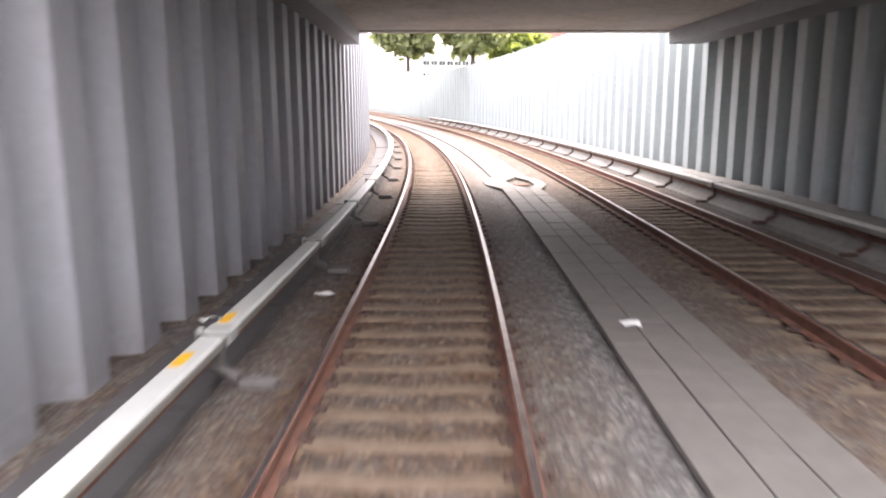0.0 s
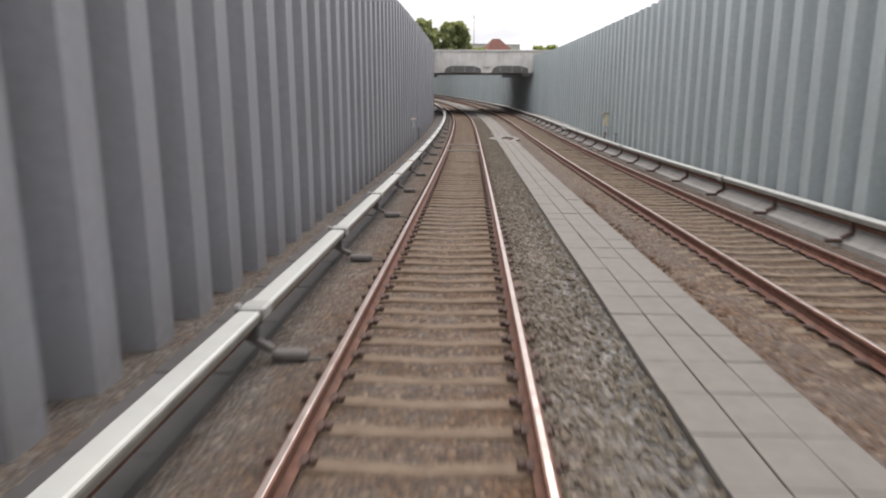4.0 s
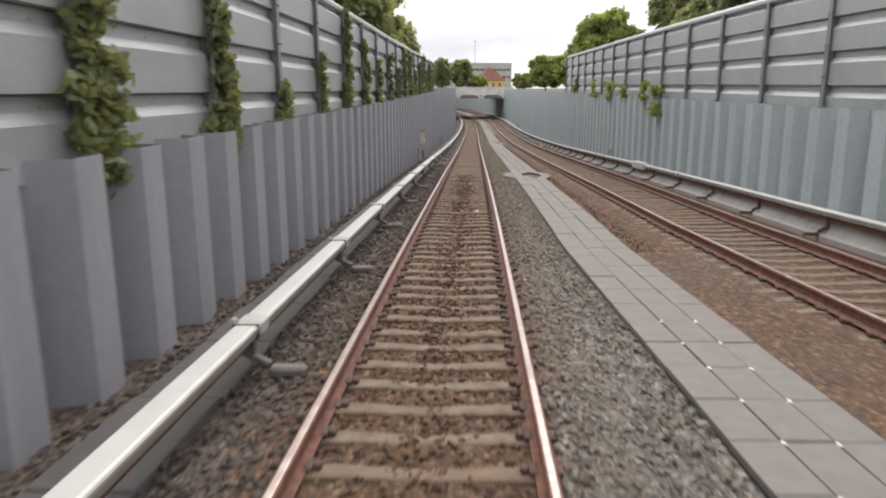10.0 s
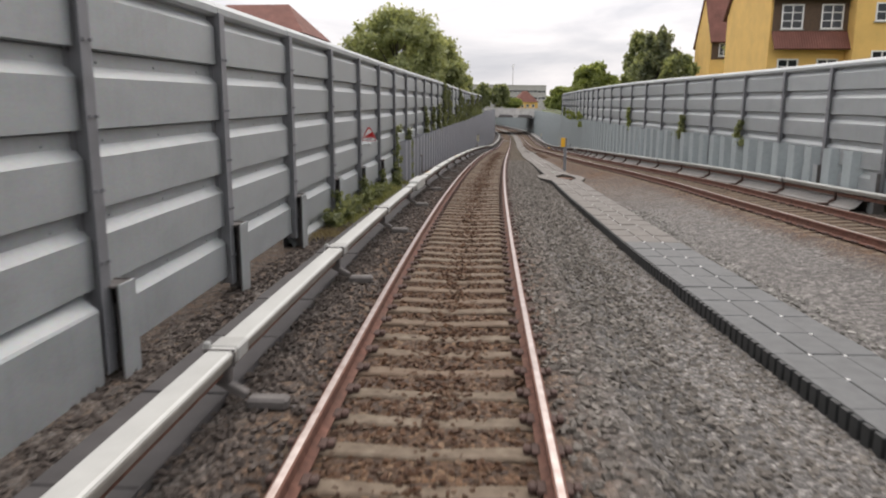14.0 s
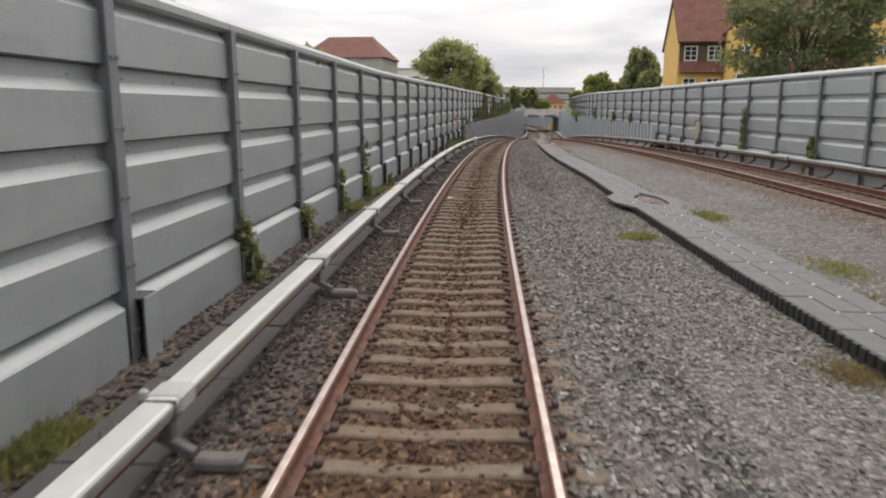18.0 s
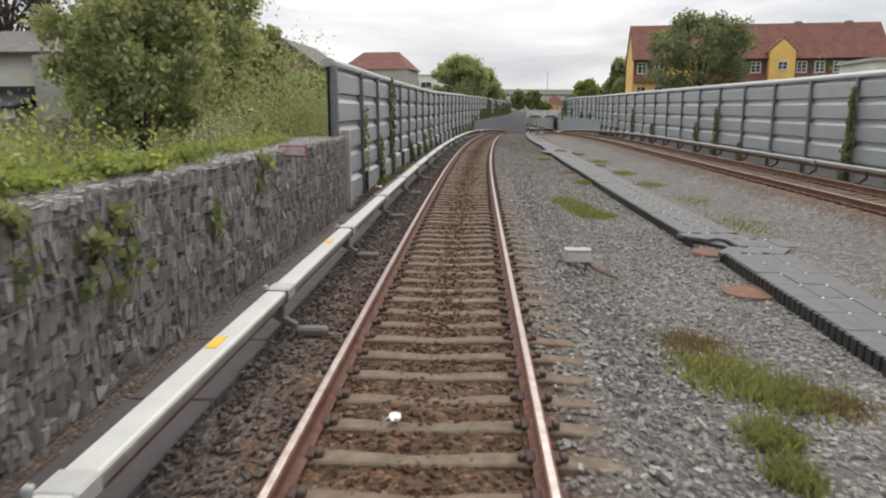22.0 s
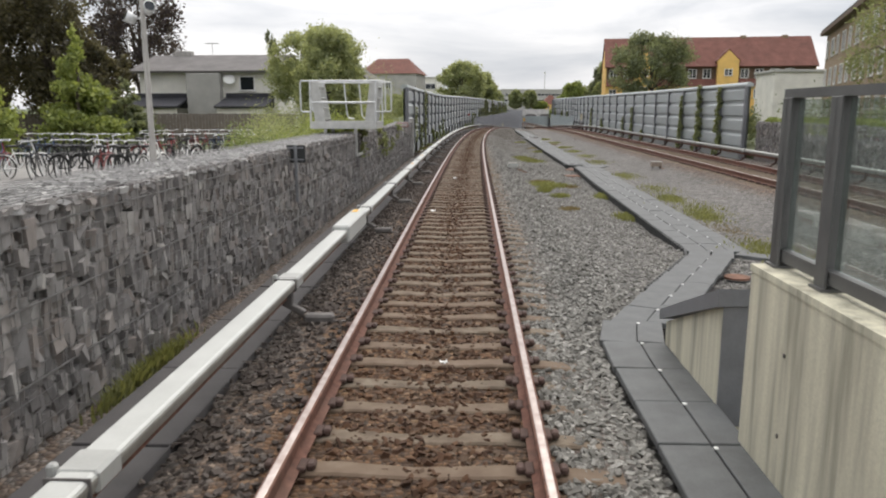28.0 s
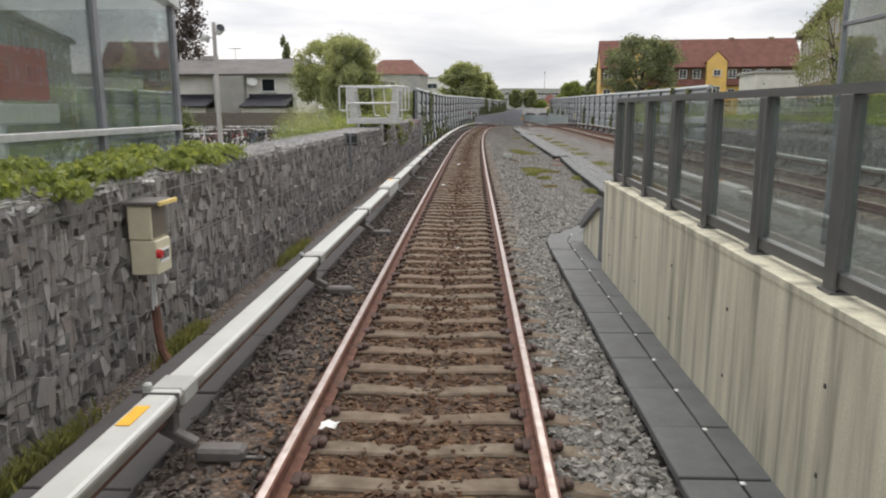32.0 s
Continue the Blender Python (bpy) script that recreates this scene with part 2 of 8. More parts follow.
class Mat:
    """A small builder for node materials."""

    def __init__(self, name, rough=0.8, metal=0.0):
        self.m = bpy.data.materials.new(name)
        self.m.use_nodes = True
        self.t = self.m.node_tree
        self.b = self.t.nodes["Principled BSDF"]
        self.b.inputs["Roughness"].default_value = rough
        self.b.inputs["Metallic"].default_value = metal
        self.tex = self.t.nodes.new("ShaderNodeTexCoord")
        self.height = None

    def node(self, kind, **kw):
        n = self.t.nodes.new(kind)
        for k, v in kw.items():
            n.inputs[k].default_value = v
        return n

    def link(self, a, b):
        self.t.links.new(a, b)

    def coords(self, space="Object", scale=(1, 1, 1)):
        mp = self.node("ShaderNodeMapping")
        mp.inputs["Scale"].default_value = scale
        if space == "World":
            g = self.node("ShaderNodeNewGeometry")
            self.link(g.outputs["Position"], mp.inputs["Vector"])
        else:
            self.link(self.tex.outputs[space], mp.inputs["Vector"])
        return mp.outputs["Vector"]

    def noise(self, scale, detail=4.0, rough=0.55, space="World", stretch=(1, 1, 1), distort=0.0):
        n = self.node("ShaderNodeTexNoise", Scale=scale, Detail=detail, Roughness=rough, Distortion=distort)
        self.link(self.coords(space, stretch), n.inputs["Vector"])
        return n.outputs["Fac"]

    def voronoi(self, scale, space="World", stretch=(1, 1, 1), feature="F1"):
        n = self.node("ShaderNodeTexVoronoi", Scale=scale)
        n.feature = feature
        self.link(self.coords(space, stretch), n.inputs["Vector"])
        return n

    def ramp(self, fac, stops):
        r = self.node("ShaderNodeValToRGB")
        while len(r.color_ramp.elements) < len(stops):
            r.color_ramp.elements.new(0.5)
        for e, (p, c) in zip(r.color_ramp.elements, stops):
            e.position = p
            e.color = (*c, 1) if len(c) == 3 else c
        self.link(fac, r.inputs["Fac"])
        return r.outputs["Color"]

    def value(self, fac, a, b, lo=0.0, hi=1.0):
        r = self.node("ShaderNodeMapRange")
        r.inputs["From Min"].default_value, r.inputs["From Max"].default_value = lo, hi
        r.inputs["To Min"].default_value, r.inputs["To Max"].default_value = a, b
        self.link(fac, r.inputs["Value"])
        return r.outputs["Result"]

    def mix(self, fac, a, b, blend="MIX"):
        n = self.node("ShaderNodeMix")
        n.data_type, n.blend_type = "RGBA", blend
        for sock, v in ((n.inputs[0], fac), (n.inputs[6], a), (n.inputs[7], b)):
            if isinstance(v, (int, float)):
                sock.default_value = v
            elif isinstance(v, tuple):
                sock.default_value = (*v, 1)
            else:
                self.link(v, sock)
        return n.outputs[2]

    def math(self, op, a, b=0.0):
        n = self.node("ShaderNodeMath")
        n.operation = op
        for sock, v in ((n.inputs[0], a), (n.inputs[1], b)):
            if isinstance(v, (int, float)):
                sock.default_value = v
            else:
                self.link(v, sock)
        return n.outputs[0]

    def random(self):
        return self.node("ShaderNodeObjectInfo").outputs["Random"]

    def island(self):
        return self.node("ShaderNodeNewGeometry").outputs["Random Per Island"]

    def attr(self, name):
        n = self.node("ShaderNodeAttribute")
        n.attribute_name = name
        return n.outputs["Fac"]

    def color(self, c):
        if isinstance(c, tuple):
            self.b.inputs["Base Color"].default_value = (*c, 1)
        else:
            self.link(c, self.b.inputs["Base Color"])
        return self

    def rough(self, c):
        self.link(c, self.b.inputs["Roughness"])
        return self

    def bump(self, h, strength=0.4, dist=0.02):
        n = self.node("ShaderNodeBump", Strength=strength, Distance=dist)
        self.link(h, n.inputs["Height"])
        if self.height is not None:
            self.link(self.height, n.inputs["Normal"])
        self.height = n.outputs["Normal"]
        self.link(self.height, self.b.inputs["Normal"])
        return self


def scaled(c, f):
    return tuple(x * f for x in c)


def plain(name, c, rough=0.7, metal=0.0, var=0.25, scale=3.0, bump=0.15, fine=60.0):
    """Paint or the like: one colour with soft stains and fine grain."""
    M = Mat(name, rough, metal)
    big = M.noise(scale, 5)
    small = M.noise(fine, 3)
    f = M.math("ADD", M.math("MULTIPLY", big, 0.75), M.math("MULTIPLY", small, 0.25))
    M.color(M.ramp(f, [(0.3, scaled(c, 1 - var)), (0.7, scaled(c, 1 + var * 0.7))]))
    M.rough(M.value(big, max(0.05, rough - 0.12), min(1, rough + 0.12)))
    M.bump(small, bump, 0.004)
    return M.m


def ballast_material():
    M = Mat("ballast", 0.95)
    v = M.voronoi(21.0)
    v2 = M.voronoi(43.0)
    edge = M.voronoi(21.0, feature="DISTANCE_TO_EDGE")
    big = M.noise(0.35, 5)
    mid = M.noise(2.2, 5)
    cell = M.node("ShaderNodeSeparateColor")
    M.link(v.outputs["Color"], cell.inputs["Color"])
    stone = M.ramp(cell.outputs[0], [(0.0, (0.092, 0.088, 0.082)), (0.35, (0.151, 0.143, 0.134)), (0.7, (0.218, 0.207, 0.193)), (1.0, (0.353, 0.336, 0.311))])
    rusty = M.ramp(cell.outputs[1], [(0.0, (0.045, 0.024, 0.013)), (0.45, (0.1, 0.051, 0.023)), (0.8, (0.16, 0.083, 0.038)), (1.0, (0.24, 0.152, 0.086))])
    rust = M.attr("rust")
    f = M.math("ADD", rust, M.value(mid, -0.3, 0.3))
    col = M.mix(M.value(f, 0.0, 1.0, 0.2, 0.8), stone, rusty)
    col = M.mix(M.value(big, 0.0, 0.35, 0.4, 0.7), col, (0.09, 0.085, 0.08))
    # shade between the stones, mixed into the colour along the cell edges
    crevice_shade = M.value(edge.outputs["Distance"], 1.0, 0.0, 0.0, 0.09)
    col = M.mix(M.math("MULTIPLY", crevice_shade, 0.75), col, (0.03, 0.026, 0.022))
    M.color(col)
    hgt = M.math("SUBTRACT", M.math("MULTIPLY", cell.outputs[2], 0.5), v.outputs["Distance"])
    M.bump(v2.outputs["Distance"], 0.35, 0.01)
    M.bump(hgt, 0.9, 0.045)
    return M.m


def stone_material(name, stops, extra=None):
    """Loose stones: each its own shade."""
    M = Mat(name, 0.92)
    r = M.island()
    c = M.ramp(r, stops)
    n = M.noise(38.0, 4)
    c = M.mix(M.value(n, 0.0, 0.5, 0.35, 0.7), c, M.mix(1.0, c, (0.45, 0.42, 0.4), "MULTIPLY"))
    M.color(c)
    M.bump(n, 0.4, 0.006)
    return M.m


def pile_material(name, c):
    M = Mat(name, 0.55)
    runs = M.noise(2.2, 5, stretch=(1.6, 1.6, 0.12))
    spots = M.noise(9.0, 5)
    fine = M.noise(90.0, 2)
    r = M.random()
    f = M.math("ADD", M.math("MULTIPLY", runs, 0.6), M.math("MULTIPLY", spots, 0.4))
    col = M.ramp(f, [(0.3, scaled(c, 0.8)), (0.52, c), (0.72, scaled(c, 1.2))])
    col = M.mix(M.value(r, 0.0, 0.22), col, scaled(c, 0.7))
    sep = M.node("ShaderNodeSeparateXYZ")
    M.link(M.coords("Object"), sep.inputs["Vector"])
    foot = M.math("MULTIPLY", M.value(sep.outputs["Z"], 1.0, 0.0, 0.0, 0.16), M.value(spots, 0.0, 1.0, 0.35, 0.6))
    col = M.mix(M.math("MULTIPLY", foot, 0.5), col, (0.12, 0.085, 0.06))
    M.color(col)
    M.rough(M.value(f, 0.42, 0.68, 0.3, 0.7))
    M.bump(runs, 0.12, 0.02)
    M.bump(fine, 0.08, 0.002)
    return M.m


def panel_material():
    M = Mat("galvanised_panel", 0.5, 0.35)
    base = (0.385, 0.41, 0.413)
    cloud = M.noise(1.7, 6, 0.62, stretch=(1, 1, 1.8), distort=0.6)
    run = M.noise(5.0, 4, stretch=(2.4, 2.4, 0.25))
    spangle = M.voronoi(55.0)
    r = M.random()
    f = M.math("ADD", M.math("MULTIPLY", cloud, 0.7), M.math("MULTIPLY", run, 0.3))
    col = M.ramp(f, [(0.28, scaled(base, 0.8)), (0.5, base), (0.66, scaled(base, 1.1)), (0.8, scaled(base, 1.25))])
    col = M.mix(M.value(r, 0.0, 0.3), col, scaled(base, 0.78))
    col = M.mix(0.06, col, spangle.outputs["Color"], "OVERLAY")
    M.color(col)
    M.rough(M.value(f, 0.36, 0.64, 0.3, 0.7))
    M.bump(cloud, 0.08, 0.02)
    return M.m


def concrete_material(name, c, run=0.5, lo=0.28, hi=0.75):
    M = Mat(name, 0.88)
    streak = M.noise(3.2, 6, 0.6, stretch=(1.8, 1.8, 0.12))
    patch = M.noise(0.9, 6, 0.6)
    fine = M.noise(70.0, 4)
    pits = M.voronoi(28.0)
    f = M.math("ADD", M.math("MULTIPLY", streak, run), M.math("MULTIPLY", patch, 1 - run))
    col = M.ramp(f, [(lo, scaled(c, 0.55)), (0.5, c), (hi, scaled(c, 1.25))])
    col = M.mix(M.value(fine, 0.0, 0.35, 0.4, 0.7), col, scaled(c, 0.7))
    M.color(col)
    M.bump(fine, 0.25, 0.004)
    M.bump(M.value(pits.outputs["Distance"], 0.0, 1.0, 0.0, 0.18), 0.12, 0.004)
    return M.m


def rust_material():
    M = Mat("rusty_rail", 0.85)
    n = M.noise(14.0, 6, stretch=(1, 1, 1))
    b = M.noise(1.4, 4)
    col = M.ramp(n, [(0.25, (0.06, 0.026, 0.018)), (0.5, (0.155, 0.066, 0.045)), (0.75, (0.24, 0.115, 0.08))])
    col = M.mix(M.value(b, 0.0, 0.5, 0.4, 0.7), col, (0.15, 0.095, 0.07))
    M.color(col)
    M.bump(n, 0.3, 0.004)
    return M.m


def sleeper_material():
    M = Mat("sleeper_concrete", 0.92)
    n = M.noise(7.0, 6)
    fine = M.noise(80.0, 3)
    r = M.random()
    col = M.ramp(n, [(0.3, (0.088, 0.066, 0.046)), (0.55, (0.162, 0.128, 0.092)), (0.75, (0.228, 0.192, 0.147))])
    col = M.mix(M.value(r, 0.0, 0.55), col, (0.16, 0.105, 0.07))
    M.color(col)
    M.bump(fine, 0.3, 0.004)
    return M.m


def gabion_material(name="gabion_stone"):
    M = Mat(name, 0.8)
    r = M.island()
    c = M.ramp(r, [(0.0, (0.175, 0.163, 0.158)), (0.3, (0.255, 0.241, 0.234)), (0.55, (0.305, 0.29, 0.28)), (0.75, (0.275, 0.24, 0.218)), (0.9, (0.36, 0.345, 0.33)), (1.0, (0.43, 0.41, 0.385))])
    n = M.noise(16.0, 6, stretch=(1, 1, 0.4))
    c = M.mix(M.value(n, 0.0, 0.55, 0.35, 0.7), c, M.mix(1.0, c, (0.5, 0.47, 0.45), "MULTIPLY"))
    M.color(c)
    M.bump(n, 0.5, 0.012)
    return M.m


def leaf_material(name, a, b, c):
    M = Mat(name, 0.6)
    r = M.island()
    big = M.noise(0.9, 3)
    col = M.ramp(r, [(0.0, a), (0.55, b), (1.0, c)])
    col = M.mix(M.value(big, 0.0, 0.6, 0.35, 0.65), col, a)
    M.color(col)
    thin = M.node("ShaderNodeBsdfTranslucent")
    M.link(M.mix(1.0, col, (1.0, 0.95, 0.55), "MULTIPLY"), thin.inputs["Color"])
    both = M.node("ShaderNodeMixShader")
    both.inputs[0].default_value = 0.56
    M.link(M.b.outputs[0], both.inputs[1])
    M.link(thin.outputs[0], both.inputs[2])
    M.link(both.outputs[0], M.t.nodes["Material Output"].inputs["Surface"])
    return M.m


def bark_material():
    M = Mat("bark", 0.95)
    n = M.noise(9.0, 6, stretch=(1, 1, 0.2))
    M.color(M.ramp(n, [(0.3, (0.035, 0.028, 0.022)), (0.7, (0.13, 0.105, 0.085))]))
    M.bump(n, 0.7, 0.03)
    return M.m


def tile_roof_material(name, c):
    M = Mat(name, 0.85)
    w = M.node("ShaderNodeTexWave", Scale=2.6)
    w.wave_type, w.bands_direction = "BANDS", "X"
    M.link(M.coords("Object"), w.inputs["Vector"])
    w2 = M.node("ShaderNodeTexWave", Scale=0.95)
    w2.wave_type, w2.bands_direction, w2.wave_profile = "BANDS", "Z", "SAW"
    M.link(M.coords("Object"), w2.inputs["Vector"])
    n = M.noise(1.1, 6)
    f = M.noise(12.0, 4)
    col = M.ramp(n, [(0.3, scaled(c, 0.7)), (0.7, scaled(c, 1.15))])
    col = M.mix(M.value(f, 0.0, 0.5, 0.4, 0.7), col, scaled(c, 0.55))
    M.color(col)
    M.bump(w.outputs["Fac"], 0.5, 0.05)
    M.bump(w2.outputs["Fac"], 0.5, 0.04)
    return M.m


def brick_material(name, c, mortar, scale=1.0):
    M = Mat(name, 0.88)
    b = M.node("ShaderNodeTexBrick", Scale=scale)
    b.inputs["Color1"].default_value = (*c, 1)
    b.inputs["Color2"].default_value = (*scaled(c, 0.7), 1)
    b.inputs["Mortar"].default_value = (*mortar, 1)
    b.inputs["Brick Width"].default_value = 0.24
    b.inputs["Row Height"].default_value = 0.075
    b.inputs["Mortar Size"].default_value = 0.008
    mp = M.node("ShaderNodeMapping")
    mp.inputs["Rotation"].default_value = (radians(90), 0, 0)
    M.link(M.tex.outputs["Object"], mp.inputs["Vector"])
    M.link(mp.outputs["Vector"], b.inputs["Vector"])
    n = M.noise(1.0, 5)
    M.color(M.mix(M.value(n, 0.0, 0.45, 0.35, 0.7), b.outputs["Color"], scaled(c, 0.55)))
    return M.m


def soil_material():
    M = Mat("soil_and_grass", 0.97)
    a = M.noise(0.25, 6)
    f = M.noise(7.0, 6)
    col = M.ramp(f, [(0.3, (0.03, 0.045, 0.015)), (0.55, (0.075, 0.10, 0.032)), (0.8, (0.15, 0.16, 0.07))])
    col = M.mix(M.value(a, 0.0, 0.8, 0.5, 0.7), col, (0.12, 0.10, 0.075))
    M.color(col)
    M.bump(f, 0.7, 0.05)
    return M.m


def glass_material(name, tint=(0.8, 0.9, 0.88), rough=0.02, clear=0.86):
    """A thin pane: partly see-through, partly shiny."""
    M = Mat(name, rough)
    t = M.t
    tr = M.node("ShaderNodeBsdfTransparent")
    tr.inputs["Color"].default_value = (*tint, 1)
    gl = M.node("ShaderNodeBsdfGlossy")
    gl.inputs["Roughness"].default_value = rough
    fr = M.node("ShaderNodeLayerWeight", Blend=0.5)
    mx = M.node("ShaderNodeMixShader")
    dirt = M.node("ShaderNodeBsdfDiffuse")
    dirt.inputs["Color"].default_value = (0.45, 0.5, 0.48, 1)
    mx2 = M.node("ShaderNodeMixShader")
    n = M.noise(1.4, 5)
    M.link(M.value(n, 0.0, (1 - clear) * 2, 0.2, 0.8), mx2.inputs[0])
    M.link(tr.outputs[0], mx2.inputs[1])
    M.link(dirt.outputs[0], mx2.inputs[2])
    M.link(M.math("ADD", M.math("MULTIPLY", M.math("POWER", fr.outputs["Facing"], 3.0), 0.85), 0.04), mx.inputs[0])
    M.link(mx2.outputs[0], mx.inputs[1])
    M.link(gl.outputs[0], mx.inputs[2])
    M.link(mx.outputs[0], t.nodes["Material Output"].inputs["Surface"])
    return M.m


BALLAST = ballast_material()
STONES_GREY = stone_material("grey_stones", [(0.0, (0.15, 0.145, 0.13)), (0.4, (0.215, 0.208, 0.188)), (0.75, (0.275, 0.268, 0.243)), (1.0, (0.4, 0.39, 0.36))])
STONES_DUSTY = stone_material("brownish_grey_stones", [(0.0, (0.112, 0.1, 0.086)), (0.4, (0.155, 0.14, 0.121)), (0.75, (0.195, 0.178, 0.155)), (1.0, (0.29, 0.27, 0.238))])
STONES_BROWN = stone_material("brown_stones", [(0.0, (0.056, 0.029, 0.016)), (0.35, (0.082, 0.04, 0.02)), (0.7, (0.116, 0.058, 0.028)), (0.85, (0.1, 0.068, 0.045)), (1.0, (0.19, 0.125, 0.08))])
STONES_MIXED = stone_material("dusty_stones", [(0.0, (0.062, 0.049, 0.041)), (0.4, (0.082, 0.066, 0.056)), (0.75, (0.104, 0.086, 0.074)), (1.0, (0.165, 0.142, 0.124))])
STONES_TRENCH = stone_material("trench_stones", [(0.0, (0.12, 0.1, 0.075)), (0.4, (0.165, 0.138, 0.104)), (0.75, (0.205, 0.174, 0.133)), (1.0, (0.28, 0.245, 0.195))])
PILE_L = pile_material("painted_pile_dark", (0.275, 0.28, 0.3))
PILE_R = pile_material("painted_pile_light", (0.37, 0.42, 0.425))
PANEL = panel_material()
POST = plain("post_grey", (0.215, 0.22, 0.232), 0.5, 0.2, 0.2, 4.0, 0.1)
CONCRETE = concrete_material("concrete", (0.40, 0.385, 0.36))
CONCRETE_PALE = concrete_material("pale_concrete", (0.6, 0.585, 0.555))
CONCRETE_WALL = concrete_material("platform_concrete", (0.58, 0.55, 0.43), 0.9, 0.38, 0.64)
RUST = rust_material()
HEADM = Mat("polished_rail", 0.3, 0.9)
HEADM.color(HEADM.ramp(HEADM.noise(9.0, 3), [(0.3, (0.3, 0.24, 0.215)), (0.7, (0.47, 0.415, 0.39))]))
HEAD = HEADM.m
SLEEPER = sleeper_material()
CLIP = plain("clip_steel", (0.085, 0.05, 0.04), 0.8, 0.0, 0.4, 12.0)
COVER = plain("white_cover", (0.49, 0.5, 0.475), 0.38, 0.0, 0.1, 5.0, 0.06)
COVER_GREY = plain("cover_sleeve", (0.4, 0.405, 0.385), 0.45, 0.0, 0.15, 5.0, 0.06)
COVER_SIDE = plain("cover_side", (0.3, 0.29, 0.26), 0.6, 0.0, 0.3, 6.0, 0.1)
BALU = plain("balustrade_grey", (0.125, 0.125, 0.122), 0.5, 0.2, 0.25, 4.0, 0.1)
BOARD = plain("grey_board", (0.085, 0.08, 0.08), 0.8, 0.0, 0.3, 3.0, 0.2)
TILE_M = Mat("walkway_tile", 0.8)
TILE_M.color(TILE_M.mix(TILE_M.value(TILE_M.random(), 0.0, 0.6), TILE_M.ramp(TILE_M.noise(6.0, 6), [(0.3, (0.125, 0.115, 0.103)), (0.7, (0.195, 0.18, 0.16))]), (0.142, 0.132, 0.119)))
TILE_M.bump(TILE_M.noise(60.0, 3), 0.3, 0.004)
TILE = TILE_M.m
TILE_DARK = plain("dark_tile", (0.115, 0.12, 0.12), 0.75, 0.0, 0.3, 5.0, 0.2)
RUBBER = plain("dark_plastic", (0.028, 0.03, 0.03), 0.7, 0.0, 0.3, 8.0)
KERB = concrete_material("kerb_concrete", (0.25, 0.24, 0.225))
BRACKET = plain("bracket_grey", (0.135, 0.125, 0.118), 0.7, 0.1, 0.35, 8.0)
YELLOW = plain("yellow_paint", (0.78, 0.42, 0.02), 0.5, 0.0, 0.2, 8.0)
WHITE = plain("white_paint", (0.78, 0.78, 0.76), 0.5, 0.0, 0.1, 4.0)
FADED = plain("faded_white", (0.42, 0.38, 0.36), 0.7, 0.0, 0.3, 12.0)
FADED_RED = plain("faded_red", (0.3, 0.09, 0.085), 0.7, 0.0, 0.3, 9.0)
RED = plain("red_paint", (0.5, 0.02, 0.02), 0.5, 0.0, 0.2, 6.0)
# dark grey that carries the shade in the gaps of the gabions
GAP_SHADE = plain("gabion_gap_shade", (0.1, 0.097, 0.095), 0.9, 0.0, 0.4, 9.0, 0.5)
BLACK = plain("black_paint", (0.015, 0.015, 0.016), 0.6, 0.0, 0.3, 6.0)
GALV = plain("galvanised_tube", (0.6, 0.61, 0.61), 0.42, 0.55, 0.2, 7.0, 0.08)
ALU = plain("aluminium_plate", (0.5, 0.5, 0.48), 0.5, 0.4, 0.2, 7.0, 0.08)
BEIGE = plain("beige_box", (0.6, 0.55, 0.40), 0.6, 0.0, 0.15, 5.0)
BOX_PANE = plain("box_pane", (0.16, 0.14, 0.11), 0.35, 0.0, 0.3, 7.0, 0.05)
YELLOW_PALE = plain("lit_rim_yellow", (0.75, 0.56, 0.2), 0.6, 0.0, 0.2, 9.0)
BOX_WORN = plain("worn_box", (0.3, 0.24, 0.19), 0.8, 0.0, 0.4, 14.0, 0.3)
RUST_PLATE = plain("rusty_plate", (0.17, 0.085, 0.055), 0.9, 0.0, 0.45, 9.0, 0.3)
GABION = gabion_material()
WIRE = plain("wire", (0.24, 0.235, 0.23), 0.45, 0.5, 0.2, 9.0)
SOIL = soil_material()
ASPHALT = plain("asphalt", (0.055, 0.055, 0.056), 0.92, 0.0, 0.35, 2.0, 0.3, 90.0)
PAVING = plain("paving", (0.3, 0.29, 0.275), 0.9, 0.0, 0.2, 2.0, 0.3, 50.0)
LEAF = leaf_material("leaf_green", (0.165, 0.209, 0.099), (0.297, 0.363, 0.165), (0.44, 0.506, 0.253))
LEAF_DARK = leaf_material("leaf_dark", (0.145, 0.17, 0.112), (0.25, 0.285, 0.18), (0.37, 0.4, 0.26))
LEAF_LIGHT = leaf_material("leaf_light", (0.187, 0.231, 0.077), (0.33, 0.396, 0.132), (0.495, 0.55, 0.22))
LEAF_GREY = leaf_material("leaf_willow", (0.19, 0.224, 0.118), (0.325, 0.364, 0.19), (0.482, 0.51, 0.291))
LEAF_PALE = leaf_material("leaf_pale", (0.27, 0.305, 0.165), (0.43, 0.475, 0.265), (0.58, 0.61, 0.38))
LEAF_BROWN = leaf_material("leaf_olive_brown", (0.085, 0.08, 0.055), (0.15, 0.135, 0.09), (0.24, 0.215, 0.14))
LEAF_PURPLE = leaf_material("leaf_purple", (0.05, 0.04, 0.045), (0.1, 0.08, 0.085), (0.17, 0.14, 0.145))
LEAF_DRY = leaf_material("leaf_dry", (0.16, 0.125, 0.08), (0.25, 0.2, 0.125), (0.36, 0.31, 0.2))
GRASS = leaf_material("weed", (0.16, 0.172, 0.075), (0.26, 0.277, 0.12), (0.37, 0.372, 0.185))
LEAF_IVY = leaf_material("leaf_ivy", (0.165, 0.19, 0.1), (0.28, 0.315, 0.165), (0.4, 0.43, 0.25))
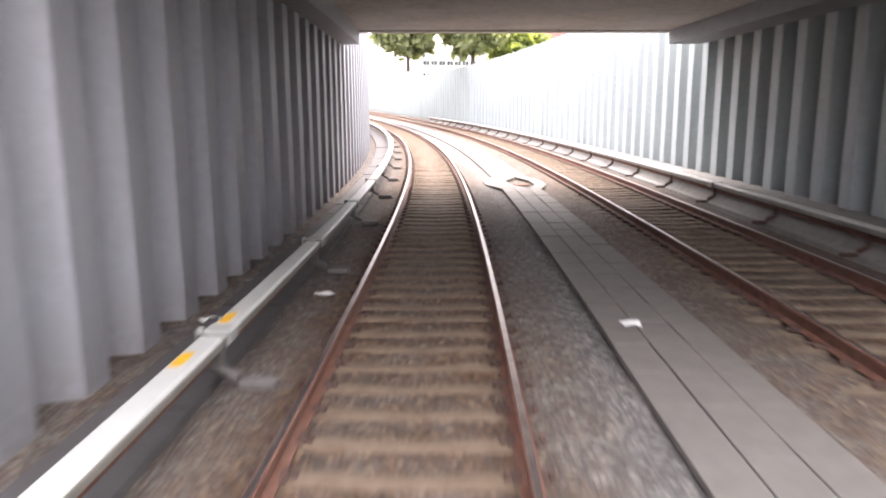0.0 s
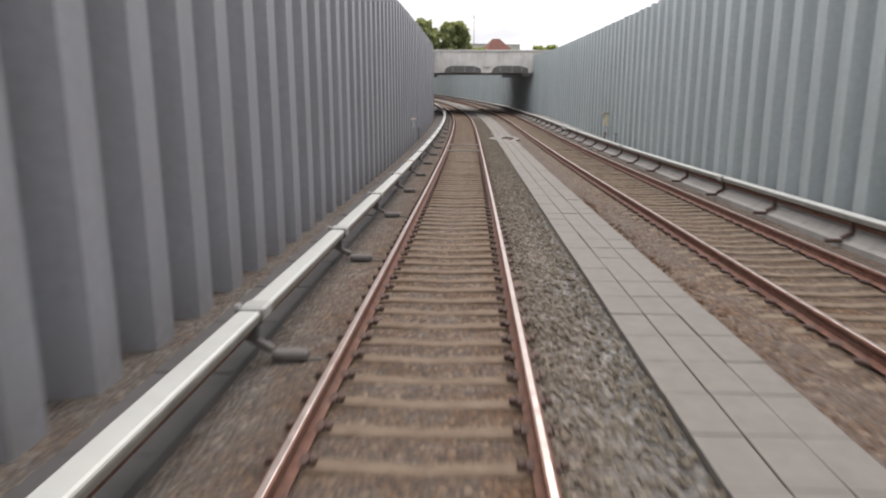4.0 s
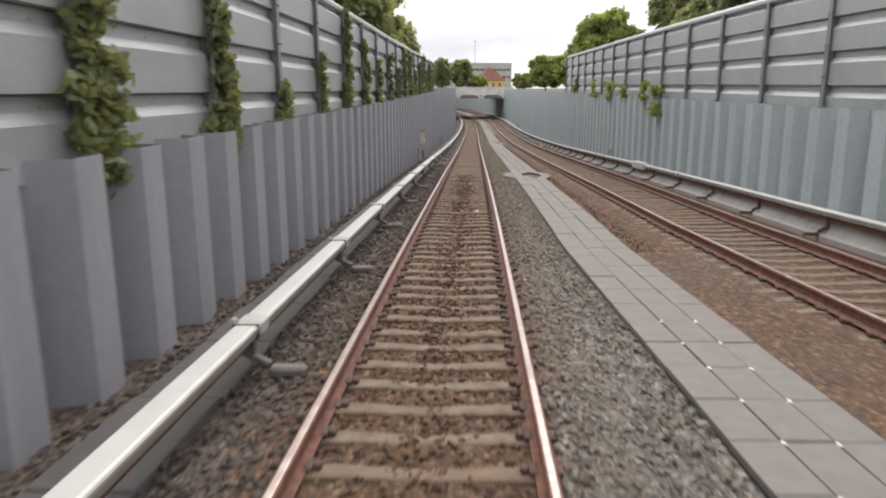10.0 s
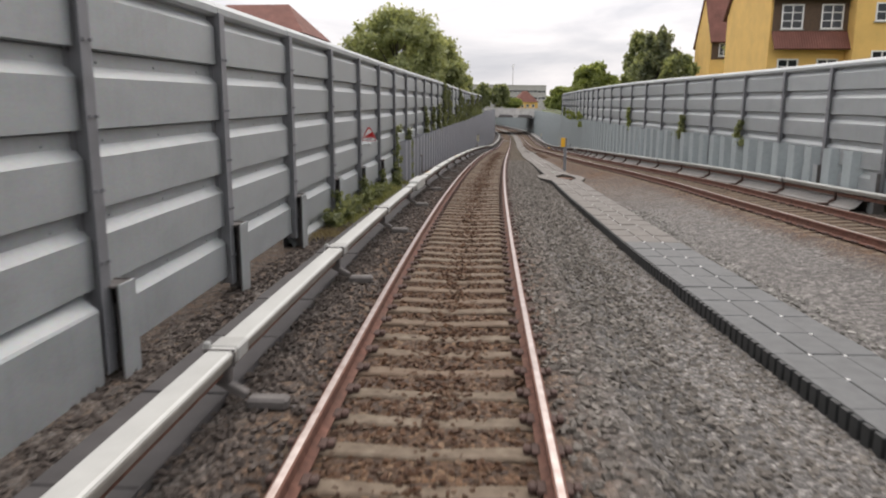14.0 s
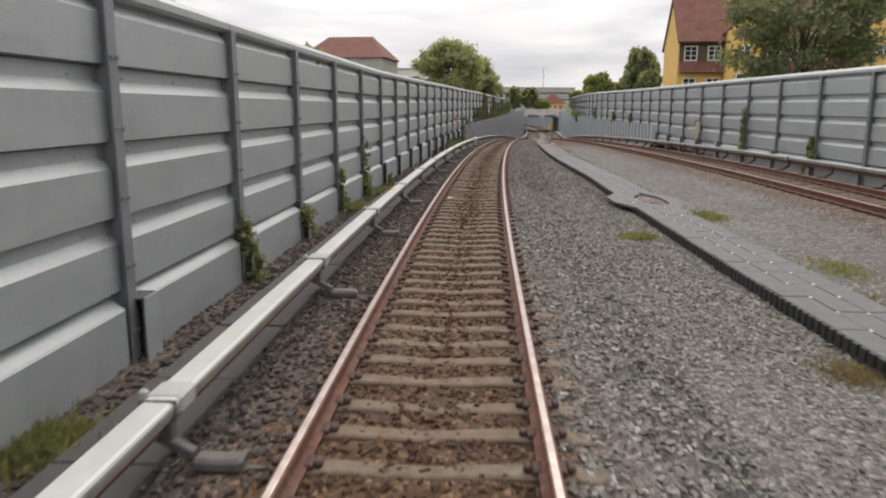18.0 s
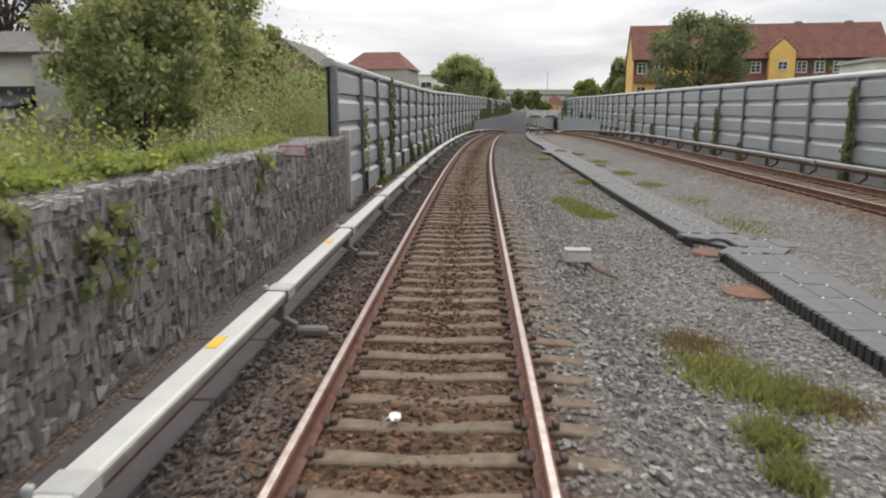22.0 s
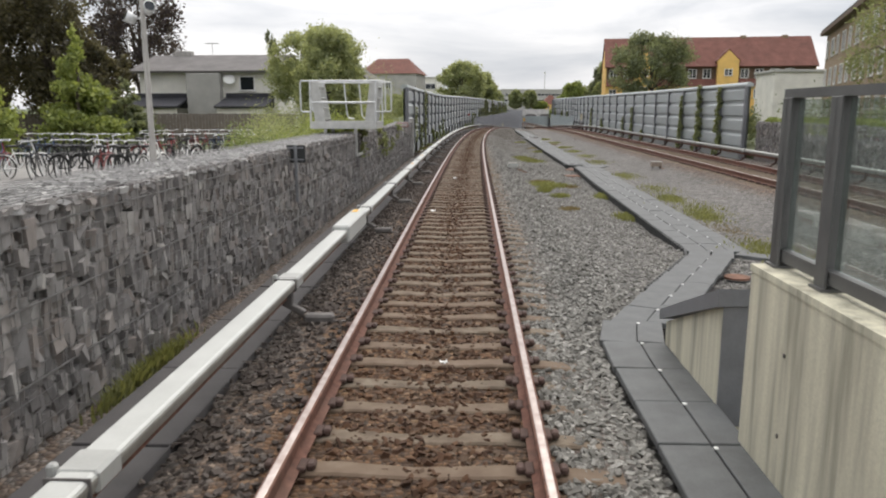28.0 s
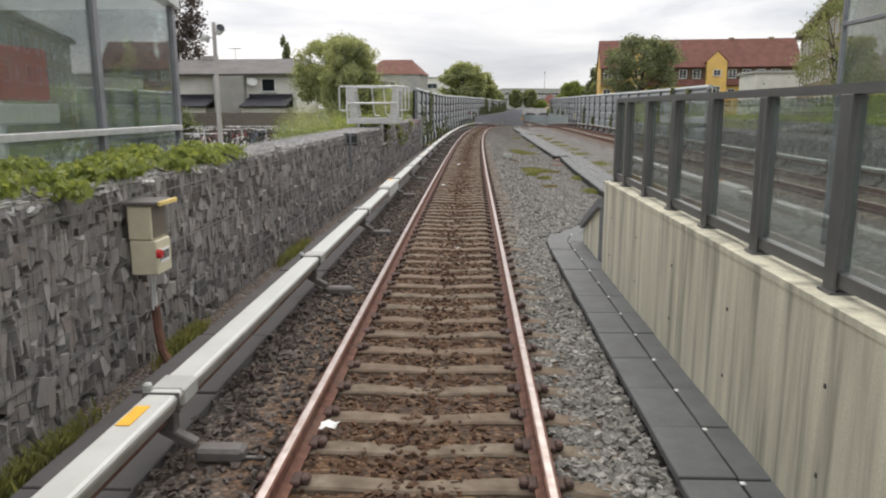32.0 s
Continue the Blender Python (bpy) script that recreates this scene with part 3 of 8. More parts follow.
BARK = bark_material()
ROOF_RED = tile_roof_material("red_roof_tiles", (0.2, 0.082, 0.062))
SLATE = tile_roof_material("slate_roof", (0.055, 0.055, 0.065))
ROOF_GREY = tile_roof_material("grey_roof_tiles", (0.17, 0.16, 0.155))
RENDER_YELLOW = plain("yellow_render", (0.78, 0.5, 0.16), 0.9, 0.0, 0.15, 1.0, 0.2, 40.0)
RENDER_WHITE = plain("white_render", (0.74, 0.72, 0.66), 0.9, 0.0, 0.15, 1.0, 0.2, 40.0)
RENDER_GREY = plain("grey_render", (0.42, 0.41, 0.385), 0.9, 0.0, 0.2, 1.0, 0.2, 40.0)
TIMBER = plain("brown_timber", (0.11, 0.07, 0.045), 0.8, 0.0, 0.3, 6.0, 0.3)
TIMBER_GREY = plain("grey_timber", (0.2, 0.17, 0.145), 0.9, 0.0, 0.3, 5.0, 0.3)
BRICK_BROWN = brick_material("brown_brick", (0.30, 0.20, 0.11), (0.35, 0.32, 0.27))
GLASS = glass_material("clear_glass", (0.84, 0.89, 0.87), 0.01, 0.93)
WINDOW = Mat("window_pane", 0.06).color((0.02, 0.024, 0.028)).m

# ---------------------------------------------------------------- ground and trackbed


def side_h(u):
    """Height of the ballast beside the right-hand rail, towards the second track."""
    return lerp(u, [118, 150, 210, 216], [-0.2, -0.54, -0.54, -0.3])


def mid_h(u):
    """Height of the ballast between the walkway and the second track."""
    return lerp(u, [118, 150], [-0.2, -0.42])


def end_h(u):
    """Height of the ballast over the sleeper ends."""
    return lerp(u, [150, 190], [-0.15, -0.2])


def track2_h(u):
    return lerp(u, [140, 165], [0.0, 0.1])


def make_trackbed():
    us = span(-150, 240, 1.0)
    verts, faces, rust = [], [], []
    n = None
    for u in us:
        d = spacing(u)
        w = wall_r(u) + 0.45
        s, m, t2, e = side_h(u), mid_h(u), track2_h(u), end_h(u)
        w0 = walk_edge(u)
        b = min(1.6, w0 - 0.1)
        c = max(b + 0.02, min(2.2, w0 - 0.25))
        f = max(c + 0.02, w0 - 0.03)
        prof = [(-3.6, -0.22, 0.5), (-2.75, -0.22, 0.55), (-2.2, -0.25, 0.45), (-1.75, -0.24, 0.35), (-1.35, -0.172, 0.5), (-1.0, -0.16, 0.75), (-0.72, -0.195, 1.0), (-0.35, -0.19, 0.9), (0.0, -0.2, 0.9),
                (0.35, -0.19, 0.95), (0.72, -0.195, 1.0), (0.86, e - 0.01, 0.7), (1.34, e, 0.3), (b, (s - 0.2) / 2, 0.05),
                (c, s, 0.0), (f, s, 0.0), (f + 0.3, m, 0.0), (max(f + 0.5, (d + 1.0) / 2), m, 0.05), (d - 1.6, (m + t2 - 0.2) / 2, 0.2), (d - 1.3, t2 - 0.18, 0.6), (d - 0.72, t2 - 0.19, 0.8), (d, t2 - 0.2, 0.9), (d + 0.72, t2 - 0.19, 0.8), (d + 1.2, t2 - 0.17, 0.7), (d + 1.5, t2 - 0.24, 0.4), (w, t2 - 0.22, 0.4)]
        n = len(prof)
        grey = lerp(u, [-60, 90, 125, 150], [0.12, 0.12, 0.08, 0.0])
        fade = lerp(u, [60, 120], [0.72, 1.0])
        for l, h, r in prof:
            verts.append(at(u, l, h + 0.012 * noise.noise(Vector((u * 0.6, l * 2.0, 0)))))
            warm = lerp(u, [20, 90, 128, 146], [0.55, 0.85, 0.8, 0.0]) if l > 2.4 else 0.0
            rust.append(min(1.0, max(warm, r * fade + (grey if abs(l) > 0.9 else 0.0))))
    for i in range(len(us) - 1):
        for k in range(n - 1):
            a = i * n + k
            faces.append((a, a + 1, a + n + 1, a + n))
    ob = raw("trackbed", verts, faces, BALLAST, smooth=True)
    at_ = ob.data.attributes.new("rust", "FLOAT", "POINT")
    at_.data.foreach_set("value", rust)
    tagged(ob, "crushed grey and rust-brown stone ballast bed", "ballast", kind="structure")


def make_ground():
    """Street-level ground on both sides of the cutting, out to the horizon, as one sheet."""
    us = span(-150, 262, 2.0)
    bm = bmesh.new()

    def gl(u):
        return lerp(u, [-150, 60, 130, 150, 186, 192, 262], [0.9, 0.9, 0.75, 0.35, 0.28, 0.05, 0.05])

    def gr(u):
        return lerp(u, [-150, 60, 130, 150, 195, 205, 262], [0.9, 0.9, 0.7, 0.2, 0.2, 0.6, 0.6])

    def left_edge(u):
        return -3.55 if u < 191 else -3.6

    rings = []
    for u in us:
        el, er = left_edge(u), wall_r(u) + 0.5
        row = []
        for l in (-45, -20, -9, el - 0.4):
            p = at(u, l)
            row.append(Vector((p.x, p.y, gl(u) + 0.05 * noise.noise(Vector((u * 0.2, l, 0))))))
        p = at(u, el)
        row.append(Vector((p.x, p.y, gl(u))))
        row.append(at(u, el, -1.0))
        row.append(at(u, er, -1.0 + track2_h(u)))
        p = at(u, er)
        row.append(Vector((p.x, p.y, gr(u))))
        for l in (er + 0.5, er + 8, er + 20, er + 45):
            p = at(u, l)
            row.append(Vector((p.x, p.y, gr(u) + 0.05 * noise.noise(Vector((u * 0.2, l, 3))))))
        rings.append([bm.verts.new(v) for v in row])
    for a, b in zip(rings, rings[1:]):
        for k in range(len(a) - 1):
            bm.faces.new((a[k], a[k + 1], b[k + 1], b[k]))
    # the far land, joined to the edge of the strip
    from_edge = [r[0] for r in rings] + rings[-1][1:-1] + [r[-1] for r in reversed(rings)] + list(reversed(rings[0][1:-1]))
    loop = from_edge
    pts = [v.co.xy.copy() for v in loop]
    from mathutils.geometry import delaunay_2d_cdt
    c0 = at(60, 0)
    ring = [Vector((c0.x + 2600 * math.cos(a), c0.y + 2600 * math.sin(a))) for a in [i * math.pi / 24 for i in range(48)]]
    ring2 = [Vector((c0.x + 420 * math.cos(a), c0.y + 420 * math.sin(a))) for a in [i * math.pi / 24 for i in range(48)]]
    every = pts + ring2 + ring
    m = len(pts)
    edges = [(i, (i + 1) % m) for i in range(m)]
    vo, _, fo, ov, _, _ = delaunay_2d_cdt(every, edges, [], 0, 1e-4)
    poly = pts

    def inside(q):
        hit = False
        j = len(poly) - 1
        for i in range(len(poly)):
            a, b = poly[i], poly[j]
            if (a.y > q.y) != (b.y > q.y) and q.x < (b.x - a.x) * (q.y - a.y) / (b.y - a.y) + a.x:
                hit = not hit
            j = i
        return hit

    made = {}
    for i, v in enumerate(vo):
        src = [k for k in ov[i] if k < m]
        made[i] = loop[src[0]] if src else bm.verts.new((v.x, v.y, 0.6))
    for f in fo:
        c = sum((vo[i] for i in f), Vector((0, 0))) / len(f)
        if not inside(c):
            try:
                bm.faces.new([made[i] for i in f])
            except ValueError:
                pass
    ob = link("ground", bm, SOIL)
    tagged(ob, "rough grass and soil beside the cutting", "ground", kind="structure")


make_trackbed()
make_ground()

# ---------------------------------------------------------------- tracks

RAIL_PROF = [(-0.07, -0.155), (0.07, -0.155), (0.07, -0.145), (0.012, -0.125), (0.012, -0.045), (0.036, -0.035), (0.036, -0.01), (0.03, -0.002), (-0.03, -0.002), (-0.036, -0.01), (-0.036, -0.035), (-0.012, -0.045), (-0.012, -0.125), (-0.07, -0.145)]
HEAD_PROF = [(-0.023, -0.003), (0.023, -0.003), (0.023, 0.0), (0.018, 0.002), (-0.018, 0.002), (-0.023, 0.0)]
STEP = 0.476


def sleeper_mesh():
    bm = bmesh.new()
    rings = []
    for x, w, top in ((-1.28, 0.09, -0.215), (-1.25, 0.1, -0.196), (-0.95, 0.1, -0.168), (-0.5, 0.1, -0.158), (0.0, 0.088, -0.182), (0.5, 0.1, -0.158), (0.95, 0.1, -0.168), (1.25, 0.1, -0.196), (1.28, 0.09, -0.215)):
        rings.append([bm.verts.new(c) for c in ((x, -w, -0.34), (x, -w + 0.012, top - 0.012), (x, -w + 0.03, top), (x, w - 0.03, top), (x, w - 0.012, top - 0.012), (x, w, -0.34))])
    for a, b in zip(rings, rings[1:]):
        for k in range(5):
            bm.faces.new((a[k], a[k + 1], b[k + 1], b[k]))
    bm.faces.new(rings[0][::-1])
    bm.faces.new(rings[-1])
    bmesh.ops.recalc_face_normals(bm, faces=bm.faces)
    me = bpy.data.meshes.new("sleeper")
    bm.to_mesh(me)
    bm.free()
    me.materials.append(SLEEPER)
    return me


def clip_mesh():
    bm = bmesh.new()
    for s in (-1, 1):
        box(bm, s * 0.075 - 0.028, -0.07, -0.165, s * 0.075 + 0.028, 0.07, -0.13, 0.008)
        box(bm, s * 0.128 - 0.026, -0.042, -0.165, s * 0.128 + 0.026, 0.042, -0.118, 0.012)
    bmesh.ops.recalc_face_normals(bm, faces=bm.faces)
    me = bpy.data.meshes.new("rail_clip")
    bm.to_mesh(me)
    bm.free()
    me.materials.append(CLIP)
    return me


def joined(name, src, mats, material, parent, label="", kind="stuff"):
    """Many copies of a small mesh as one mesh."""
    nv = len(src.vertices)
    co = np.empty(nv * 3)
    src.vertices.foreach_get("co", co)
    co = np.c_[co.reshape(-1, 3), np.ones(nv)]
    A = np.array([np.array(m) for m in mats])
    allv = np.einsum("kij,nj->kni", A, co)[:, :, :3].reshape(-1, 3)
    faces = [tuple(p.vertices) for p in src.polygons]
    allf = []
    for k in range(len(mats)):
        o = k * nv
        allf.extend(tuple(i + o for i in f) for f in faces)
    me = bpy.data.meshes.new(name)
    me.from_pydata(allv.tolist(), [], allf)
    me.materials.append(material)
    me.update()
    ob = new(name, me)
    ob.parent = parent
    if label:
        ob["label"] = label
    if kind:
        ob["kind"] = kind
    return ob


SLEEPER_ME, CLIP_ME = sleeper_mesh(), clip_mesh()


def off(u, l, h, second):
    return at(u, l + (spacing(u) if second else 0.0), h + (track2_h(u) if second else 0.0))


def track_pose(u, second):
    m = spot(u, spacing(u) if second else 0.0, track2_h(u) if second else 0.0)
    return m


def make_track(second):
    lo, hi = (-148, 236)
    t = thing("railway_track", Matrix(), "rust-brown rails with polished heads on concrete sleepers in ballast", "track", kind="structure")
    for s in (-0.7525, 0.7525):
        bm = bmesh.new()
        sweep(bm, RAIL_PROF, span(lo, hi, 1.5), lambda u, l, h: off(u, l + s, h, second))
        r = part("rail", bm, RUST, t)
        bm = bmesh.new()
        sweep(bm, HEAD_PROF, span(lo, hi, 1.5), lambda u, l, h: off(u, l + s, h, second))
        part("rail_head", bm, HEAD, r, "polished steel running surface")
    us = [lo + 0.3 + STEP * i for i in range(int((hi - lo - 0.6) / STEP))]
    rng = random.Random(4 + second)
    near, far, clips = [], [], []
    for u in us:
        m = track_pose(u, second) @ pose(rng.uniform(-0.02, 0.02), rng.uniform(-0.02, 0.02), rng.uniform(-0.012, 0.004), 0, 0, rng.uniform(-0.6, 0.6))
        is_near = (u > 90) if not second else (140 < u < 215)
        (near if is_near else far).append(m)
        for s in (-0.7525, 0.7525):
            clips.append(track_pose(u, second) @ pose(s, 0, 0))
    joined("sleepers", SLEEPER_ME, far, SLEEPER, t)
    joined("rail_clips", CLIP_ME, clips, CLIP, t)
    return t, near


TRACKS = [make_track(False), make_track(True)]

# ---------------------------------------------------------------- walls of the cutting

PITCH = 1.06


def pile_mesh(material, side):
    """One double pile, a unit high: front pan, two webs, half of the rear pans."""
    p, dpt = PITCH, 0.34
    prof = [(-p / 2, dpt), (-0.36, dpt), (-0.2, 0.0), (0.2, 0.0), (0.36, dpt), (p / 2 - 0.004, dpt)]
    th = 0.014
    bm = bmesh.new()
    lo = [[bm.verts.new((-side * 0 + (y + o) * side, x, z)) for x, y in prof] for z in (0, 1) for o in (0, th)]
    a0, a1, b0, b1 = lo
    for k in range(len(prof) - 1):
        bm.faces.new((a0[k], a0[k + 1], b0[k + 1], b0[k]))
        bm.faces.new((a1[k + 1], a1[k], b1[k], b1[k + 1]))
        bm.faces.new((b0[k], b0[k + 1], b1[k + 1], b1[k]))
    bm.faces.new((a0[0], b0[0], b1[0], a1[0]))
    bm.faces.new((a0[-1], a1[-1], b1[-1], b0[-1]))
    bmesh.ops.recalc_face_normals(bm, faces=bm.faces)
    me = bpy.data.meshes.new("sheet_pile")
    bm.to_mesh(me)
    bm.free()
    me.materials.append(material)
    return me


def make_pile_wall(side, lo, hi):
    name = "wall_left" if side < 0 else "wall_right"
    t = thing(name, Matrix(), "grey painted corrugated steel sheet piling" if side < 0 else "blue-grey painted corrugated steel sheet piling", "wall", kind="structure")
    me = pile_mesh(PILE_L if side < 0 else PILE_R, side)
    n = int((hi - lo) / PITCH)
    rng = random.Random(7)
    for i in range(n):
        u = lo + PITCH * (i + 0.5)
        l = -2.53 if side < 0 else wall_r(u)
        z0 = rail_z(u) - 0.5
        z1 = cap_z(u, side) + rng.uniform(-0.012, 0.012)
        if side < 0 and u > 126:
            z1 += rng.uniform(-0.05, 0.02)
        m = spotz(u, l, z0)
        yaw = 0.0
        if side > 0:
            yaw = -math.degrees(math.atan((wall_r(u + 1) - wall_r(u - 1)) / 2))
        share("sheet_pile", me, t, m @ pose(0, 0, 0, 0, 0, -yaw) @ Matrix.Diagonal((1, 1, z1 - z0, 1)))
    return t


make_pile_wall(-1, -104, 135.4)
make_pile_wall(1, -148, 141)


def make_pile_slots():
    """Short dark lifting slots in the webs of the piles."""
    bm = bmesh.new()
    for i in range(100):
        u = -104 + PITCH * (i + 78.5) + 0.26
        if u > 88:
            break
        top = cap_z(u, -1) - rail_z(u) - (cap_z(70, -1) - rail_z(70))
        for h in (2.32 + top, 2.79 + top):
            box(bm, -0.03, -0.006, -0.014, 0.075, 0.006, 0.014, 0.0, spot(u, -2.7, h, 20))
    ob = part("lifting_slots", bm, BLACK, bpy.data.objects["wall_left"], "small dark lifting slots")
    ob["kind"] = "stuff"


make_pile_slots()


def make_bridge():
    t = thing("bridge", Matrix(), "pale concrete road bridge over the cutting with shallow arches", "bridge", kind="structure")
    u0, u1 = -28.0, -44.5
    lo, hi = -4.2, 9.4
    zr = rail_z(-30)

    def pz(u, l, z):
        p = at(u, l)
        return Vector((p.x, p.y, z))

    us = span(u1, u0, 1.5)
    bm = bmesh.new()
    sweep(bm, [(lo, zr + 4.08), (hi, zr + 4.08), (hi, zr + 5.4), (lo, zr + 5.4)], us, pz)
    part("deck", bm, CONCRETE, t, "stained underside of the concrete deck")
    bm = bmesh.new()
    sweep(bm, [(lo, zr + 5.41), (hi, zr + 5.41), (hi, zr + 5.6), (lo, zr + 5.6)], us, pz)
    part("roadway", bm, ASPHALT, t, "dark asphalt roadway")
    for u, sgn in ((u0, 1), (u1, -1)):
        bm = bmesh.new()
        sweep(bm, [(lo, zr + 4.03), (hi, zr + 4.03), (hi, zr + 6.15), (lo, zr + 6.15)], [u + sgn * 0.004, u + sgn * 0.35], pz)
        part("parapet", bm, CONCRETE_PALE, t, "weathered pale concrete parapet")
        bm = bmesh.new()
        sweep(bm, [(lo, zr + 6.154), (hi, zr + 6.154), (hi, zr + 6.3), (lo, zr + 6.3)], [u - sgn * 0.1, u + sgn * 0.5], pz)
        part("coping", bm, CONCRETE_PALE, t)
        for c in (0.4, 5.2):
            bm = bmesh.new()
            pts = [(c - 1.9, zr + 4.04), (c + 1.9, zr + 4.04), (c + 1.85, zr + 4.45), (c + 1.1, zr + 4.72), (c - 1.1, zr + 4.74), (c - 1.65, zr + 4.55)]
            sweep(bm, pts, [u + sgn * 0.30, u + sgn * 0.36], pz)
            part("arch_recess", bm, BRACKET, t, "dark shallow arched opening")
            for k, w in ((-0.55, 0.12), (0.1, 0.1), (0.6, 0.12)):
                bm = bmesh.new()
                sweep(bm, [(c + k * 1.9, zr + 4.1), (c + k * 1.9 + w, zr + 4.1), (c + k * 1.9 + w, zr + 4.66), (c + k * 1.9, zr + 4.66)], [u + sgn * 0.36, u + sgn * 0.39], pz)
                part("arch_mullion", bm, POST, t)
    for l0, l1 in ((-2.9, -2.05), (6.5, 7.4)):
        bm = bmesh.new()
        sweep(bm, [(l0, zr + 3.7), (l1, zr + 3.7), (l1, zr + 4.076), (l0, zr + 4.076)], us, pz)
        part("bearing_beam", bm, POST, t, "dark bearing beam along the wall")
    for l in (-3.7, 8.3):
        bm = bmesh.new()
        sweep(bm, [(l, zr - 0.5), (l + 0.7, zr - 0.5), (l + 0.7, zr + 4.07), (l, zr + 4.07)], us, pz)
        part("abutment", bm, CONCRETE, t)
    cu = bpy.data.curves.new("year", "FONT")
    cu.body, cu.size, cu.extrude, cu.align_x = "2007", 0.42, 0.012, "CENTER"
    tmp = new("year_tmp", cu)
    dg = bpy.context.evaluated_depsgraph_get()
    me = bpy.data.meshes.new_from_object(tmp.evaluated_get(dg))
    bpy.data.objects.remove(tmp)
    me.materials.clear()
    me.materials.append(BRACKET)
    ob = new("year", me)
    ob.parent = t
    q = at(u0 + 0.37, 2.85)
    ob.matrix_basis = Matrix.Translation((q.x, q.y, zr + 4.38)) @ pose(0, 0, 0, 90, 0, turn(u0))
    ob["label"] = "dark cast year number"
    return t


make_bridge()

# ---------------------------------------------------------------- noise barriers

BAY = 2.94


def panel_mesh(n, w, side, rib=0.6):
    """n ribbed cassettes above one another; the face looks along +x (side -1) or -x (side 1)."""
    prof = [(0.0, 0.0)]
    for i in range(n):
        z = i * rib
        prof += [(0.1, z + 0.008), (0.1, z + rib * 0.655), (0.022, z + rib * 0.80), (0.016, z + rib * 0.98), (0.0, z + rib)]
    bm = bmesh.new()
    s = -side
    rings = [[bm.verts.new((s * x, y, z)) for x, z in prof] for y in (-w / 2, w / 2)]
    back = [[bm.verts.new((s * -0.06, y, z)) for z in (0.0, n * rib)] for y in (-w / 2, w / 2)]
    a, b = rings
    for k in range(len(prof) - 1):
        bm.faces.new((a[k], a[k + 1], b[k + 1], b[k]))
    bm.faces.new((back[0][0], back[0][1], back[1][1], back[1][0]))
    bm.faces.new((a[0], b[0], back[1][0], back[0][0]))
    bm.faces.new((a[-1], b[-1], back[1][1], back[0][1]))
    bmesh.ops.recalc_face_normals(bm, faces=bm.faces)
    # rivets along the ledges
    for i in range(n):
        for k in range(3):
            y = (-0.36 + 0.36 * k) * w
            r = bmesh.ops.create_cube(bm, size=0.02)
            bmesh.ops.translate(bm, verts=r["verts"], vec=(s * 0.024, y, i * rib + rib * 0.85))
    me = bpy.data.meshes.new("barrier_panel")
    bm.to_mesh(me)
    bm.free()
    me.materials.append(PANEL)
    return me


def post_mesh(h):
    bm = bmesh.new()
    box(bm, -0.075, -0.075, 0, -0.06, 0.075, h, 0.003)
    box(bm, 0.06, -0.075, 0, 0.075, 0.075, h, 0.003)
    box(bm, -0.06, -0.006, 0, 0.06, 0.006, h)
    for k in range(5):
        z = 0.35 + k * 0.6
        if z < h:
            for sx in (-0.085, 0.085):
                for y in (-0.045, 0.045):
                    box(bm, sx - 0.012, y - 0.014, z, sx + 0.012, y + 0.014, z + 0.028)
    bmesh.ops.recalc_face_normals(bm, faces=bm.faces)
    me = bpy.data.meshes.new("barrier_post")
    bm.to_mesh(me)
    bm.free()
    me.materials.append(POST)
    return me


def cap_mesh(w, side):
    bm = bmesh.new()
    prof = [(-0.16, 0.0), (0.1, 0.0), (0.13, 0.03), (0.13, 0.1), (0.07, 0.165), (-0.03, 0.185), (-0.16, 0.13)]
    rings = [[bm.verts.new((-side * x, y, z)) for x, z in prof] for y in (-w / 2, w / 2)]
    for k in range(len(prof)):
        j = (k + 1) % len(prof)
        bm.faces.new((rings[0][k], rings[0][j], rings[1][j], rings[1][k]))
    bm.faces.new(rings[0][::-1])
    bm.faces.new(rings[1])
    bmesh.ops.recalc_face_normals(bm, faces=bm.faces)
    me = bpy.data.meshes.new("barrier_cap")
    bm.to_mesh(me)
    bm.free()
    me.materials.append(PANEL)
    return me


def skirt_mesh(w, side):
    """The proud lowest cassette, a unit high: top plate and front plate, open at both ends."""
    prof = [(0.02, 1.14), (0.15, 0.985), (0.165, 0.95), (0.165, 0.0), (0.15, 0.0), (0.15, 0.935), (0.14, 0.965), (0.02, 1.1)]
    bm = bmesh.new()
    rings = [[bm.verts.new((-side * x, y, z)) for x, z in prof] for y in (-w / 2, w / 2)]
    for k in range(len(prof)):
        j = (k + 1) % len(prof)
        bm.faces.new((rings[0][k], rings[0][j], rings[1][j], rings[1][k]))
    for r in rings:
        for q in ((0, 1, 6, 7), (1, 2, 5, 6), (2, 3, 4, 5)):
            bm.faces.new([r[k] for k in q])
    bmesh.ops.recalc_face_normals(bm, faces=bm.faces)
    me = bpy.data.meshes.new("skirt_panel")
    bm.to_mesh(me)
    bm.free()
    me.materials.append(PANEL)
    return me


def fence_l(u, side):
    if side < 0:
        return lerp(u, [60, 128, 140, 192], [-2.92, -2.92, -2.88, -2.8])
    return wall_r(u) + lerp(u, [60, 135, 150, 200], [0.4, 0.35, 0.1, 0.0])


